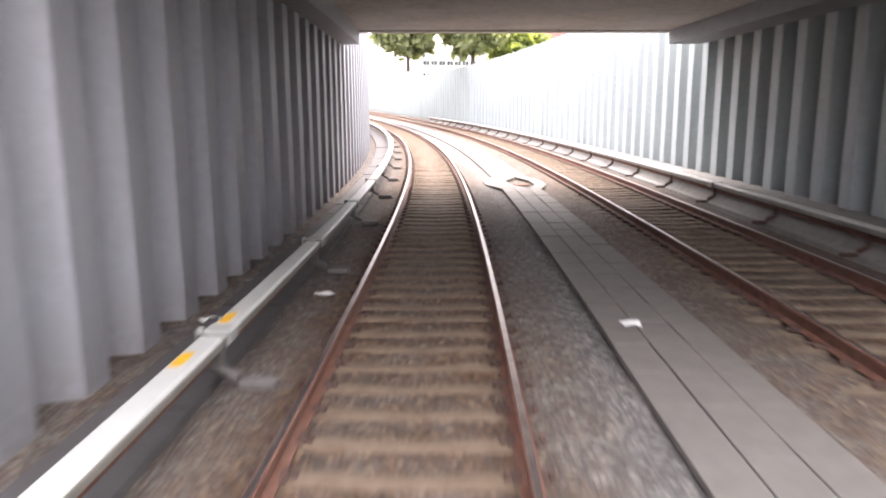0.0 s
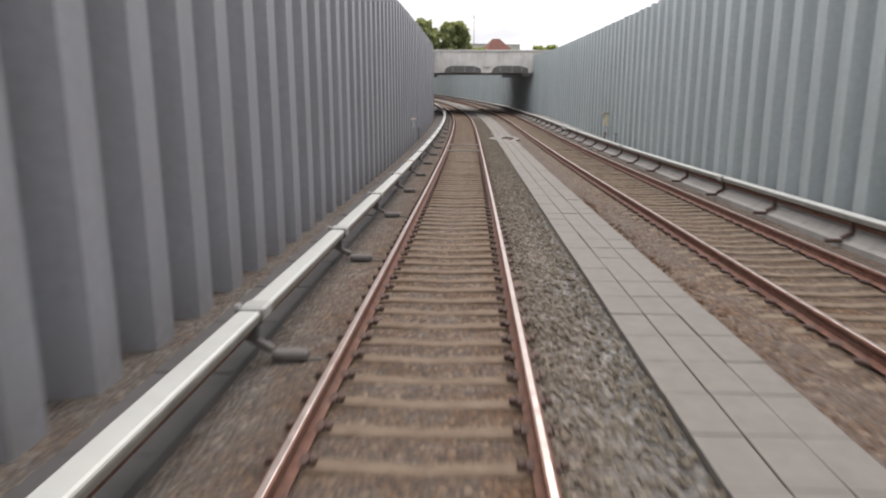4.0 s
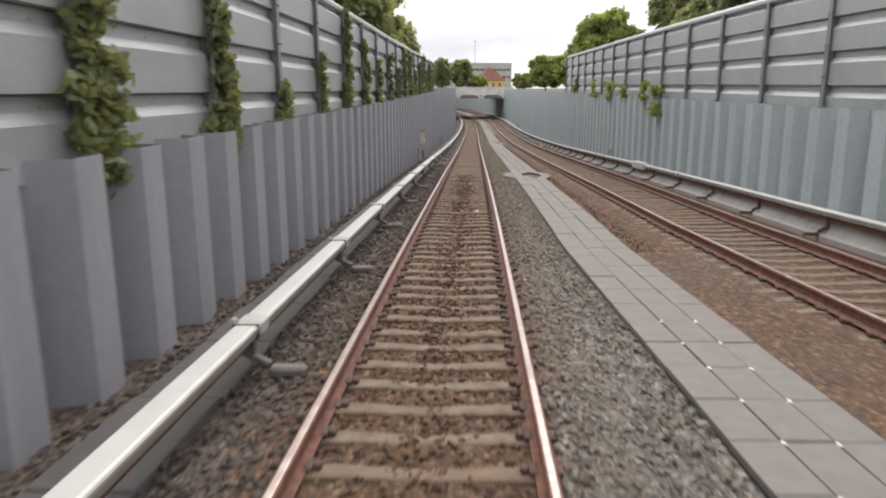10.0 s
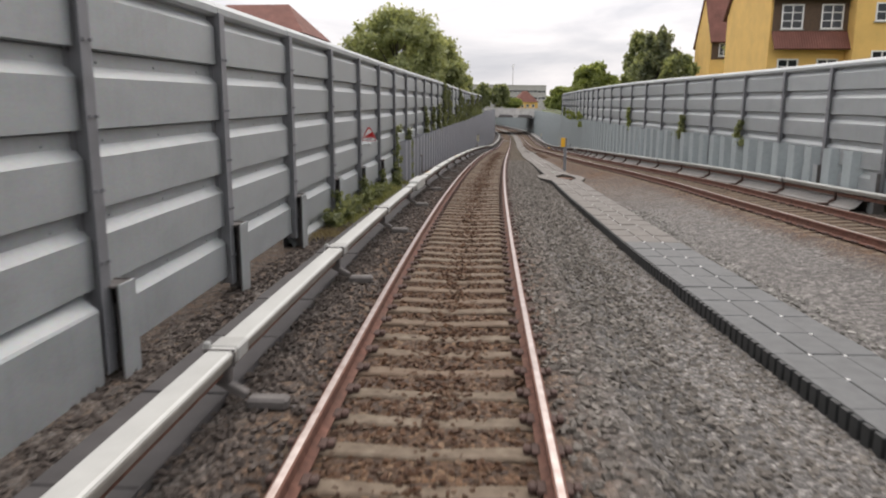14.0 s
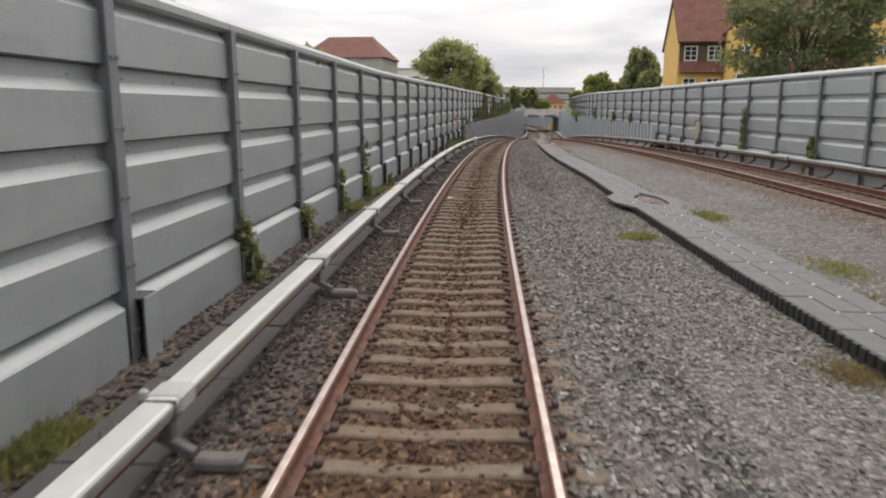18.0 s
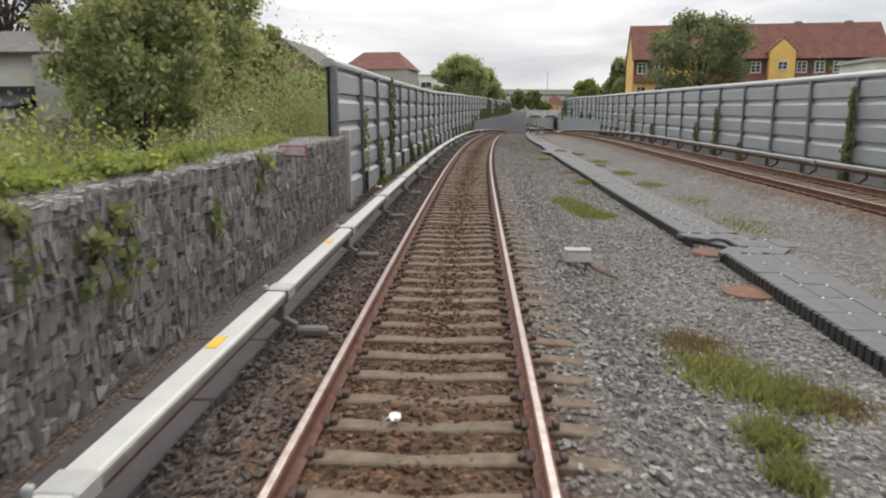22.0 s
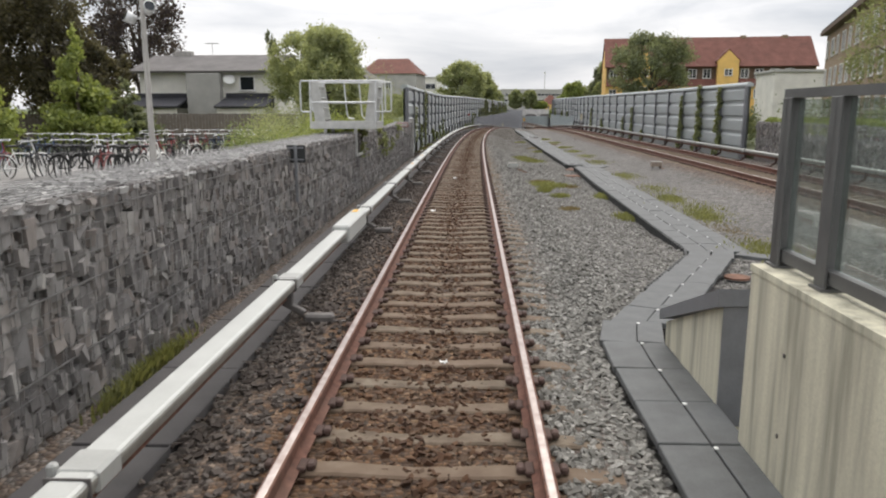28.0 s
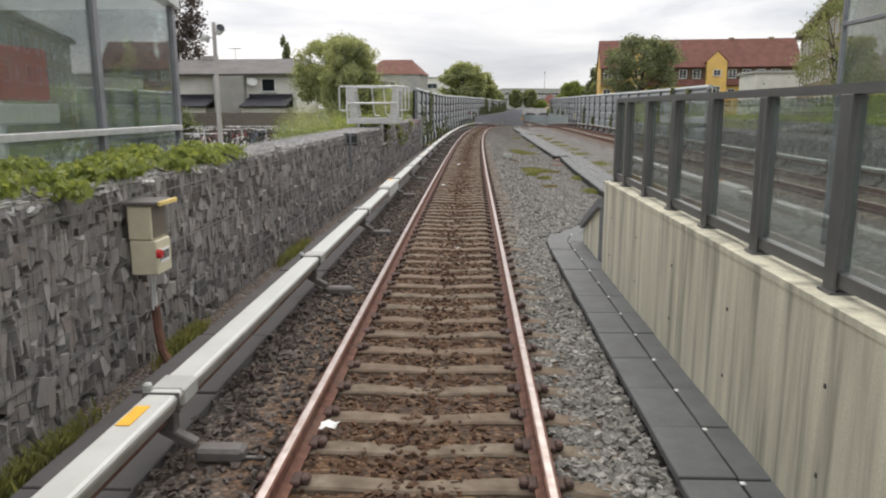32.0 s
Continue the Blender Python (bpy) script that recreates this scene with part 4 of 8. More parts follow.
def make_barrier(side, lo, hi):
    name = "noise_barrier"
    t = thing(name, Matrix(), "weathered galvanised ribbed noise barrier on steel posts with a rounded cap", "barrier", kind="structure")
    n = int(round((hi - lo) / BAY))
    posts, panels = {}, {}
    cap = cap_mesh(BAY, side)
    skirt = skirt_mesh(BAY - 0.36, side)
    # post foot in a darker grey that carries the shade of its open inside
    stub_bm = bmesh.new()
    box(stub_bm, -0.13, 0.118, 0, 0.11, 0.13, 1.0)
    box(stub_bm, 0.09, -0.118, 0, 0.11, 0.118, 1.0)
    box(stub_bm, -0.13, -0.118, 0.96, 0.09, 0.118, 0.985)
    stub = bpy.data.meshes.new("post_base")
    bmesh.ops.recalc_face_normals(stub_bm, faces=stub_bm.faces)
    stub_bm.to_mesh(stub)
    stub_bm.free()
    stub.materials.append(BRACKET)
    bm = bmesh.new()
    box(bm, 0.112, -0.14, 0, 0.126, 0.14, 1.0, 0.003)
    flange = bpy.data.meshes.new("base_flange")
    bmesh.ops.recalc_face_normals(bm, faces=bm.faces)
    bm.to_mesh(flange)
    bm.free()
    flange.materials.append(PANEL)
    pm = {k: panel_mesh(k, BAY - 0.02, side) for k in (4, 5, 6)}
    po = post_mesh(3.3)
    for i in range(n + 1):
        u = lo + BAY * i
        last = 0.5 if side < 0 and i >= n - 1 else 0.0
        u += last * (i == n)
        l = fence_l(u, side)
        ztop = fence_z(u, side)
        gz = rail_z(u) - 0.35
        base = max(gz, ztop - 3.15)
        m = spotz(u, l - side * 0.0, base)
        share("barrier_post", po, t, spotz(u, l - side * 0.10, base) @ Matrix.Diagonal((1, 1, (ztop - base) / 3.3, 1)))
        if i < n and (133 if side < 0 else 138) < u:
            hb = lerp(u, [133, 140, 150, 165, 192], [1.05, 0.98, 0.88, 0.64, 0.58])
            foot = spotz(u - 0.14, l - side * 0.15, rail_z(u) - 0.27, 180 if side > 0 else 0) @ Matrix.Diagonal((1, 1, hb, 1))
            share("post_base", stub, t, foot, "steel post foot darkened for its hollow shade")
            share("base_flange", flange, t, foot)
        if i == n:
            break
        um = u + (BAY + last) / 2
        lm, zt = fence_l(um, side), fence_z(um, side)
        yaw = math.degrees(math.atan((fence_l(u + BAY, side) - fence_l(u, side)) / BAY))
        pitch = math.degrees(math.atan((fence_z(u, side) - fence_z(u + BAY, side)) / BAY))
        k = 4 if um < 131 and cap_z(um, side) > 0.85 else 5
        if side < 0 and 134 < um < 146:
            k = 6
        zb = zt + 0.055 - 0.625 * k
        hgt = 0.625 * k
        share("barrier_panel", pm[k], t, spotz(um, lm, zb, yaw) @ pose(0, 0, 0, pitch, 0, 0) @ Matrix.Diagonal((1, 1 + last / BAY, hgt / (k * 0.6), 1)))
        share("barrier_cap", cap, t, spotz(um, lm, zt - 0.03, yaw) @ pose(0, 0, 0, pitch, 0, 0) @ Matrix.Diagonal((1, 1 + last / BAY, 1, 1)))
        if u > 151:
            hb = lerp(um, [150, 165, 192], [0.7, 0.6, 0.54])
            share("skirt_panel", skirt, t, spotz(um - 0.06, lm, rail_z(um) - 0.27, yaw) @ Matrix.Diagonal((1, 1, hb, 1)))
    return t


BARRIER_L = make_barrier(-1, 67.6, 191.1)
BARRIER_R = make_barrier(1, 70.62, 194.1)

# ---------------------------------------------------------------- power rails


def make_power_rail(second):
    """The covered third rail, with its supports, joints, boards."""
    s = 1 if second else -1
    off_l = 1.84 if second else 1.515
    lo, hi = -100, 236

    def q(u, l, h):
        return off(u, s * (off_l + l), h, second)

    t = thing("power_rail", Matrix(), "white plastic covered third rail on grey brackets beside the track", "power rail", kind="structure")
    cuts = [u for u in (-60, 71.2, 139.8, 213.9) if lo < u < hi] if not second else [2.0, 96.5]
    bm = bmesh.new()
    prof = [(-0.05, 0.185), (-0.084, 0.197), (-0.1, 0.25), (-0.1, 0.27), (-0.094, 0.282), (-0.078, 0.29), (0.072, 0.29), (0.094, 0.274), (0.1, 0.25), (0.1, 0.185)]
    if second:
        prof = [(x * 0.85, z + 0.005) for x, z in prof]
    sweep(bm, prof, span(lo, hi, 1.5), q)
    body = part("cover", bm, COVER, t, "dusty white plastic cover")
    # track-side strip in a darker tone: grime plus the shade of that side
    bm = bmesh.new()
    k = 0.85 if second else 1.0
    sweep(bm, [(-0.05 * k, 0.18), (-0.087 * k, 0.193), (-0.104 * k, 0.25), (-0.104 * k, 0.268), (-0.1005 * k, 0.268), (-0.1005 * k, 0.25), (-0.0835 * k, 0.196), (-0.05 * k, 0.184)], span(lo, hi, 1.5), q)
    part("skirt", bm, COVER_SIDE, t, "grimy beige side of the cover, toned down for shade")
    bm = bmesh.new()
    sweep(bm, [(0.0, 0.08), (0.06, 0.08), (0.06, 0.16), (0.0, 0.16)], span(lo, hi, 1.5), q)
    part("conductor", bm, RUST, t, "dark steel conductor bar")
    # joint sleeves
    bm = bmesh.new()
    box(bm, -0.11, -0.12, 0.178, 0.107, 0.12, 0.298, 0.018)
    box(bm, 0.10, -0.11, 0.22, 0.15, -0.06, 0.32, 0.012)
    sleeve = bpy.data.meshes.new("joint_sleeve")
    bmesh.ops.recalc_face_normals(bm, faces=bm.faces)
    bm.to_mesh(sleeve)
    bm.free()
    sleeve.materials.append(COVER_GREY)
    bm = bmesh.new()
    box(bm, -0.113, -0.006, 0.176, 0.11, 0.006, 0.301, 0.002)
    band = bpy.data.meshes.new("band")
    bmesh.ops.recalc_face_normals(bm, faces=bm.faces)
    bm.to_mesh(band)
    bm.free()
    band.materials.append(BRACKET)
    # brackets
    bm = bmesh.new()
    if second:
        box(bm, -0.045, -0.03, 0.0, 0.02, 0.03, 0.185, 0.01)
        box(bm, -0.2, -0.03, -0.05, -0.005, 0.03, 0.02, 0.012, pose(0, 0, 0.02, 0, -30, 0))
        box(bm, -0.42, -0.04, -0.16, -0.15, 0.04, -0.1, 0.015)
    else:
        box(bm, -0.05, -0.04, 0.02, 0.05, 0.04, 0.14, 0.01)
        box(bm, -0.2, -0.04, -0.06, 0.04, 0.04, 0.0, 0.01, pose(0, 0, 0.05, 0, -28, 0))
        box(bm, -0.46, -0.07, -0.165, -0.16, 0.07, -0.075, 0.022)
        box(bm, -0.58, -0.012, -0.16, -0.4, 0.02, -0.145, 0.004)
    brk = bpy.data.meshes.new("bracket")
    bmesh.ops.recalc_face_normals(bm, faces=bm.faces)
    bm.to_mesh(brk)
    bm.free()
    brk.materials.append(BRACKET if not second else CLIP)
    flip = Matrix.Diagonal((s, 1, 1, 1))
    if second:
        stations = [lo + 1.0 + 2.95 * k for k in range(int((hi - lo - 2) / 2.95))]
    else:
        stations = [193.2 - 3.97 * k for k in range(73)] + [197.1, 200.7, 204.4, 208.3, 212.3, 217.7, 221.65, 225.7, 229.7, 233.6]
    for k, u in enumerate(stations):
        base = spot(u, (spacing(u) if second else 0) + s * off_l, track2_h(u) if second else 0.0) @ flip
        share("bracket", brk, t, base)
        if k % (4 if second else 1) == 0:
            share("joint_sleeve", sleeve, t, base @ pose(0, 0.1, 0))
            share("band", band, t, base @ pose(0, -0.09, 0), "thin dark band")
    # larger expansion boxes
    bm = bmesh.new()
    box(bm, -0.115, -0.85, 0.1, 0.13, 0.85, 0.35, 0.025)
    big = bpy.data.meshes.new("expansion_box")
    bmesh.ops.recalc_face_normals(bm, faces=bm.faces)
    bm.to_mesh(big)
    bm.free()
    big.materials.append(COVER)
    for c in cuts:
        share("expansion_box", big, t, spot(c, (spacing(c) if second else 0) + s * off_l, track2_h(c) if second else 0.0), "bulky white box over an expansion joint")
    if not second:
        bm = bmesh.new()
        box(bm, -0.06, -0.13, 0.2915, 0.02, 0.13, 0.2955)
        mark = bpy.data.meshes.new("yellow_mark")
        bm.to_mesh(mark)
        bm.free()
        mark.materials.append(YELLOW)
        for c in (-28.5, -29.5, -9.0, 9.6, 26.6, 85.5, 97.4, 123.9, 124.6, 136.6, 170.5, 186.5, 198.2, 202.3, 226.1):
            share("yellow_mark", mark, t, spot(c, -off_l), "yellow paint mark")
        share("yellow_mark", mark, t, spot(71.0, -off_l, 0.06), "yellow paint mark")
        share("yellow_mark", mark, t, spot(213.25, -off_l, 0.06), "yellow paint mark")
    return t


make_power_rail(False)
make_power_rail(True)


def board_mesh():
    bm = bmesh.new()
    box(bm, -0.32, -0.69, -0.2, 0.32, 0.69, -0.145, 0.006)
    box(bm, 0.324, -0.7, -0.24, 0.336, 0.7, -0.135, 0.003)
    me = bpy.data.meshes.new("board")
    bmesh.ops.recalc_face_normals(bm, faces=bm.faces)
    bm.to_mesh(me)
    bm.free()
    me.materials.append(BOARD)
    return me


def make_boards():
    t = thing("cable_duct", Matrix(), "grey plank covers of a cable duct below the third rail", "cable duct", kind="structure")
    me = board_mesh()
    u = -98.0
    rng = random.Random(3)
    mats = []
    while u < 234:
        m = spot(u, -1.91 + rng.uniform(-0.012, 0.012), rng.uniform(-0.008, 0.006))
        if u > 90:
            share("board", me, t, m)
        else:
            mats.append(m)
        u += 1.4
    joined("boards", me, mats, BOARD, t)
    # kerb of the duct along the far track
    t2 = thing("kerb", Matrix(), "grey sloping concrete kerb along the foot of the wall", "kerb", kind="structure")
    bm = bmesh.new()
    rings = []
    for u in span(-100, 141, 2.0):
        a, w, h2 = spacing(u) + 1.65, wall_r(u) + 0.1, track2_h(u)
        rings.append([bm.verts.new(at(u, l, h + h2)) for l, h in ((a, -0.3), (a + 0.01, -0.15), (a + 0.12, -0.12), (a + 0.3, 0.06), (w, 0.1), (w, -0.3))])
    for x, y in zip(rings, rings[1:]):
        for k in range(5):
            bm.faces.new((x[k], x[k + 1], y[k + 1], y[k]))
    part("kerb_body", bm, KERB, t2)


make_boards()

# ---------------------------------------------------------------- walkway between the tracks

MANHOLES = (-44.0, 7.5, 56.6, 96.75, 131.0, 166.6)


def walk_h(u):
    return lerp(u, [122, 150, 212.5, 218], [-0.12, -0.36, -0.36, -0.14])


def tile_mesh(material, l=1.3, w=0.33):
    bm = bmesh.new()
    box(bm, -w / 2, -l / 2, -0.06, w / 2, l / 2, 0.0, 0.006)
    me = bpy.data.meshes.new("paving_tile")
    bmesh.ops.recalc_face_normals(bm, faces=bm.faces)
    bm.to_mesh(me)
    bm.free()
    me.materials.append(material)
    return me


def by_pass(u, right):
    """Sideways bend of the rows round a manhole."""
    d = u - min(MANHOLES, key=lambda m: abs(u - m))
    return lerp(d, [-1.7, -0.7, 0.4, 1.5], [0.0, 0.3, 0.31, 0.0]) if right else lerp(d, [-1.5, -0.6, 0.4, 1.4], [0.0, -0.36, -0.35, 0.0])


def make_walkway():
    t = thing("walkway", Matrix(), "grey plastic cable-trough walkway in three rows between the tracks", "walkway", kind="structure")
    near, far = [], []
    dots = []
    rng = random.Random(9)
    L = 0.69
    me_a, me_b = tile_mesh(TILE, 0.678), tile_mesh(TILE_DARK, 0.678)
    slim = tile_mesh(TILE_DARK, 0.678, 0.24)
    half_a, half_b = tile_mesh(TILE, 0.36), tile_mesh(TILE_DARK, 0.36)
    u = -96.0
    while u < 234:
        last = u > 212.8
        slope = 213.0 < u < 217.9
        bend = min(abs(u - m) for m in MANHOLES) < 2.4
        for k, c in enumerate(((0.19, 0.565) if slope else (0.165, 0.465)) if last else (0.165, 0.505, 0.845)):
            def path(v):
                return walk_edge(v) + by_pass(v, k == 2)
            uu = u + rng.uniform(-0.006, 0.006)
            yaw = math.degrees(math.atan((path(u + 0.34) - path(u - 0.34)) / 0.68))
            m = spot(uu, path(uu) + c, walk_h(uu) + rng.uniform(-0.006, 0.006), yaw + rng.uniform(-0.4, 0.4))
            if last:
                share("paving_tile", slim if k and not slope else me_b, t, m)
                if k == 0:
                    dots.append(m @ pose(0.183, 0.3, -0.004))
                continue
            if bend:
                for d in (-0.172, 0.172):
                    y2 = math.degrees(math.atan((path(u + d + 0.2) - path(u + d - 0.2)) / 0.4))
                    share("paving_tile", half_b if u > 145 else half_a, t, spot(u + d, path(u + d) + c, walk_h(u) + 0.003 * (k == 1), y2))
            else:
                (near if u > 156 else far).append((m, u > 145))
            if k < 2 and u > 116:
                dots.append(m @ pose(0.17, 0.3, 0.0))
        u += L
    for m, dark in near:
        share("paving_tile", me_b if dark else me_a, t, m)
    # a single row branching off towards the platform
    for k in range(4):
        share("paving_tile", me_b, t, spot(213.1 + 0.34 * k, 4.95 + 0.42 * k, walk_h(212), 52))
    joined("far_tiles", me_a, [m for m, d in far if not d], TILE, t)
    joined("dark_tiles", me_b, [m for m, d in far if d], TILE_DARK, t)
    bm = bmesh.new()
    box(bm, -0.015, -0.016, -0.002, 0.015, 0.016, 0.008, 0.003)
    dm = bpy.data.meshes.new("stud")
    bm.to_mesh(dm)
    bm.free()
    joined("cover_studs", dm, dots, WHITE, t, "small pale fixing studs")
    # ribbed dark side of the trough where it stands proud
    bm = bmesh.new()
    for u in span(126, 215.8, 0.16):
        l = walk_edge(u) - 0.02
        h = walk_h(u)
        dep = lerp(u, [128, 142, 215], [0.06, 0.22, 0.22])
        yaw = math.degrees(math.atan((walk_edge(u + 0.6) - walk_edge(u - 0.6)) / 1.2))
        box(bm, -0.025, -0.055, -dep, 0.02, 0.055, -0.008, 0.0, spot(u, l, h, yaw))
    part("trough_ribs", bm, RUBBER, t, "dark ribbed plastic trough side")["kind"] = "stuff"
    bm = bmesh.new()
    sweep(bm, [(0.02, -0.3), (0.06, -0.3), (0.06, -0.062), (0.02, -0.062)], span(-96, 215.8, 1.0), lambda u, l, h: at(u, walk_edge(u) + l, walk_h(u) + h))
    part("trough_side", bm, RUBBER, t, "dark plastic trough side")
    return t


make_walkway()


bm = bmesh.new()
box(bm, -0.07, -0.05, 0.001, 0.07, 0.05, 0.006)
_k = link("floor_mark", bm, plain("pale_green_paint", (0.45, 0.62, 0.5), 0.6, 0.0, 0.3, 20.0))
_k.matrix_basis = spot(128.6, 2.72, walk_h(128.6) + 0.003)
tagged(_k, "small worn pale green label on a walkway tile", "label")


def make_manhole(u, l, h, size=1.0):
    t = thing("manhole_cover", spot(u, l, h) @ Matrix.Diagonal((size, size, 1, 1)), "round rusty manhole cover in a low dark ring among gravel", "manhole", "manholes between the tracks")
    bm = bmesh.new()
    bmesh.ops.create_cone(bm, cap_ends=True, segments=28, radius1=0.225, radius2=0.215, depth=0.05)
    bmesh.ops.translate(bm, verts=bm.verts, vec=(0, 0, 0.03))
    part("lid", bm, RUST_PLATE, t, "rust-brown iron lid")
    bm = bmesh.new()
    n = 28
    for r0, r1, z in ((0.23, 0.255, 0.03),):
        ring = [[bm.verts.new((r * math.cos(2 * math.pi * k / n), r * math.sin(2 * math.pi * k / n), zz)) for k in range(n)] for r, zz in ((r0, -0.15), (r0, z), (r1, z), (r1 + 0.02, -0.15))]
        for a, b in zip(ring, ring[1:]):
            for k in range(n):
                bm.faces.new((a[k], a[(k + 1) % n], b[(k + 1) % n], b[k]))
    part("ring", bm, RUBBER, t, "dark ring")


for _u in MANHOLES:
    make_manhole(_u, walk_edge(_u) + 0.68, walk_h(_u) - 0.1, 1.05)
for _u, _l, _h, _s in ((194.6, 4.5, -0.56, 1.75), (197.45, 4.1, -0.56, 1.7), (214.6, 4.07, -0.42, 0.8)):
    make_manhole(_u, _l, _h, _s)

# ---------------------------------------------------------------- gabion walls

GAB_TOP = 1.36


def make_gabion(u0, u1, l0, l1, h0, h1, side, name):
    """Dark core painted as the shade between stones, wire cage; the stones come last."""
    t = thing(name, Matrix(), "gabion wall of upright grey split stones in a steel wire cage", "gabion wall", kind="structure")
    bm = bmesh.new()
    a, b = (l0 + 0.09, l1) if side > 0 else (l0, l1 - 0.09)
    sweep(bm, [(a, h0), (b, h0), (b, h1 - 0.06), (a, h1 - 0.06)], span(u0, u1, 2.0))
    part("core", bm, GAP_SHADE, t, "dark core painted as the shade between the stones")
    lf = l0 - 0.012 if side > 0 else l1 + 0.012
    bm = bmesh.new()
    for h in np.arange(h0 + 0.1, h1 + 0.05, 0.1):
        big = abs((h - h0) % 0.5) < 0.06
        r = 0.006 if big else 0.0022
        sweep(bm, [(lf - r, h - r), (lf + r, h - r), (lf + r, h + r), (lf - r, h + r)], span(u0, u1, 3.0))
    part("level_wires", bm, WIRE, t, "thin grey steel wires")["kind"] = "stuff"
    bm = bmesh.new()
    for u in np.arange(u0 + 0.1, u1, 0.1):
        seam = abs((u - u0) % 2.0) < 0.06
        r = 0.006 if seam else 0.0018
        p, q = at(u, lf, h0), at(u, lf, h1)
        vs = [bm.verts.new(v + Vector((dx, dy, 0))) for v in (p, q) for dx, dy in ((-r, -r), (r, -r), (r, r), (-r, r))]
        for k in range(4):
            bm.faces.new((vs[k], vs[(k + 1) % 4], vs[4 + (k + 1) % 4], vs[4 + k]))
    part("upright_wires", bm, WIRE, t, "thin grey steel wires")["kind"] = "stuff"
    bm = bmesh.new()
    la, lb = (l0, l1)
    for l in np.arange(la, lb + 0.01, 0.1):
        r = 0.003
        sweep(bm, [(l - r, h1 + 0.0), (l + r, h1), (l + r, h1 + 2 * r), (l - r, h1 + 2 * r)], span(u0, u1, 3.0))
    for u in np.arange(u0, u1, 0.2):
        r = 0.003
        p, q = at(u, la, h1 + 0.006), at(u, lb, h1 + 0.006)
        d = Vector((0, r, 0))
        e = Vector((0, 0, r))
        vs = [bm.verts.new(v) for v in (p - d, p + e, p + d, q - d, q + e, q + d)]
        bm.faces.new((vs[0], vs[1], vs[4], vs[3]))
        bm.faces.new((vs[1], vs[2], vs[5], vs[4]))
    part("top_wires", bm, WIRE, t, "thin grey steel wires")["kind"] = "stuff"
    return t


GABION_L = make_gabion(191.55, 236.0, -3.5, -2.5, -0.28, GAB_TOP, -1, "gabion_wall")
GABION_R = make_gabion(194.3, 236.0, 11.75, 12.7, -0.28, 1.42, 1, "gabion_wall")
bm = bmesh.new()
box(bm, -0.09, -0.05, -0.3, 0.09, 0.07, 1.5, 0.01)
_p = link("gabion_end_post", bm, CONCRETE)
_p.matrix_basis = spot(191.35, -2.52, 0)
tagged(_p, "narrow concrete post closing the end of the gabion wall", "post", kind="structure")

# ---------------------------------------------------------------- platform end


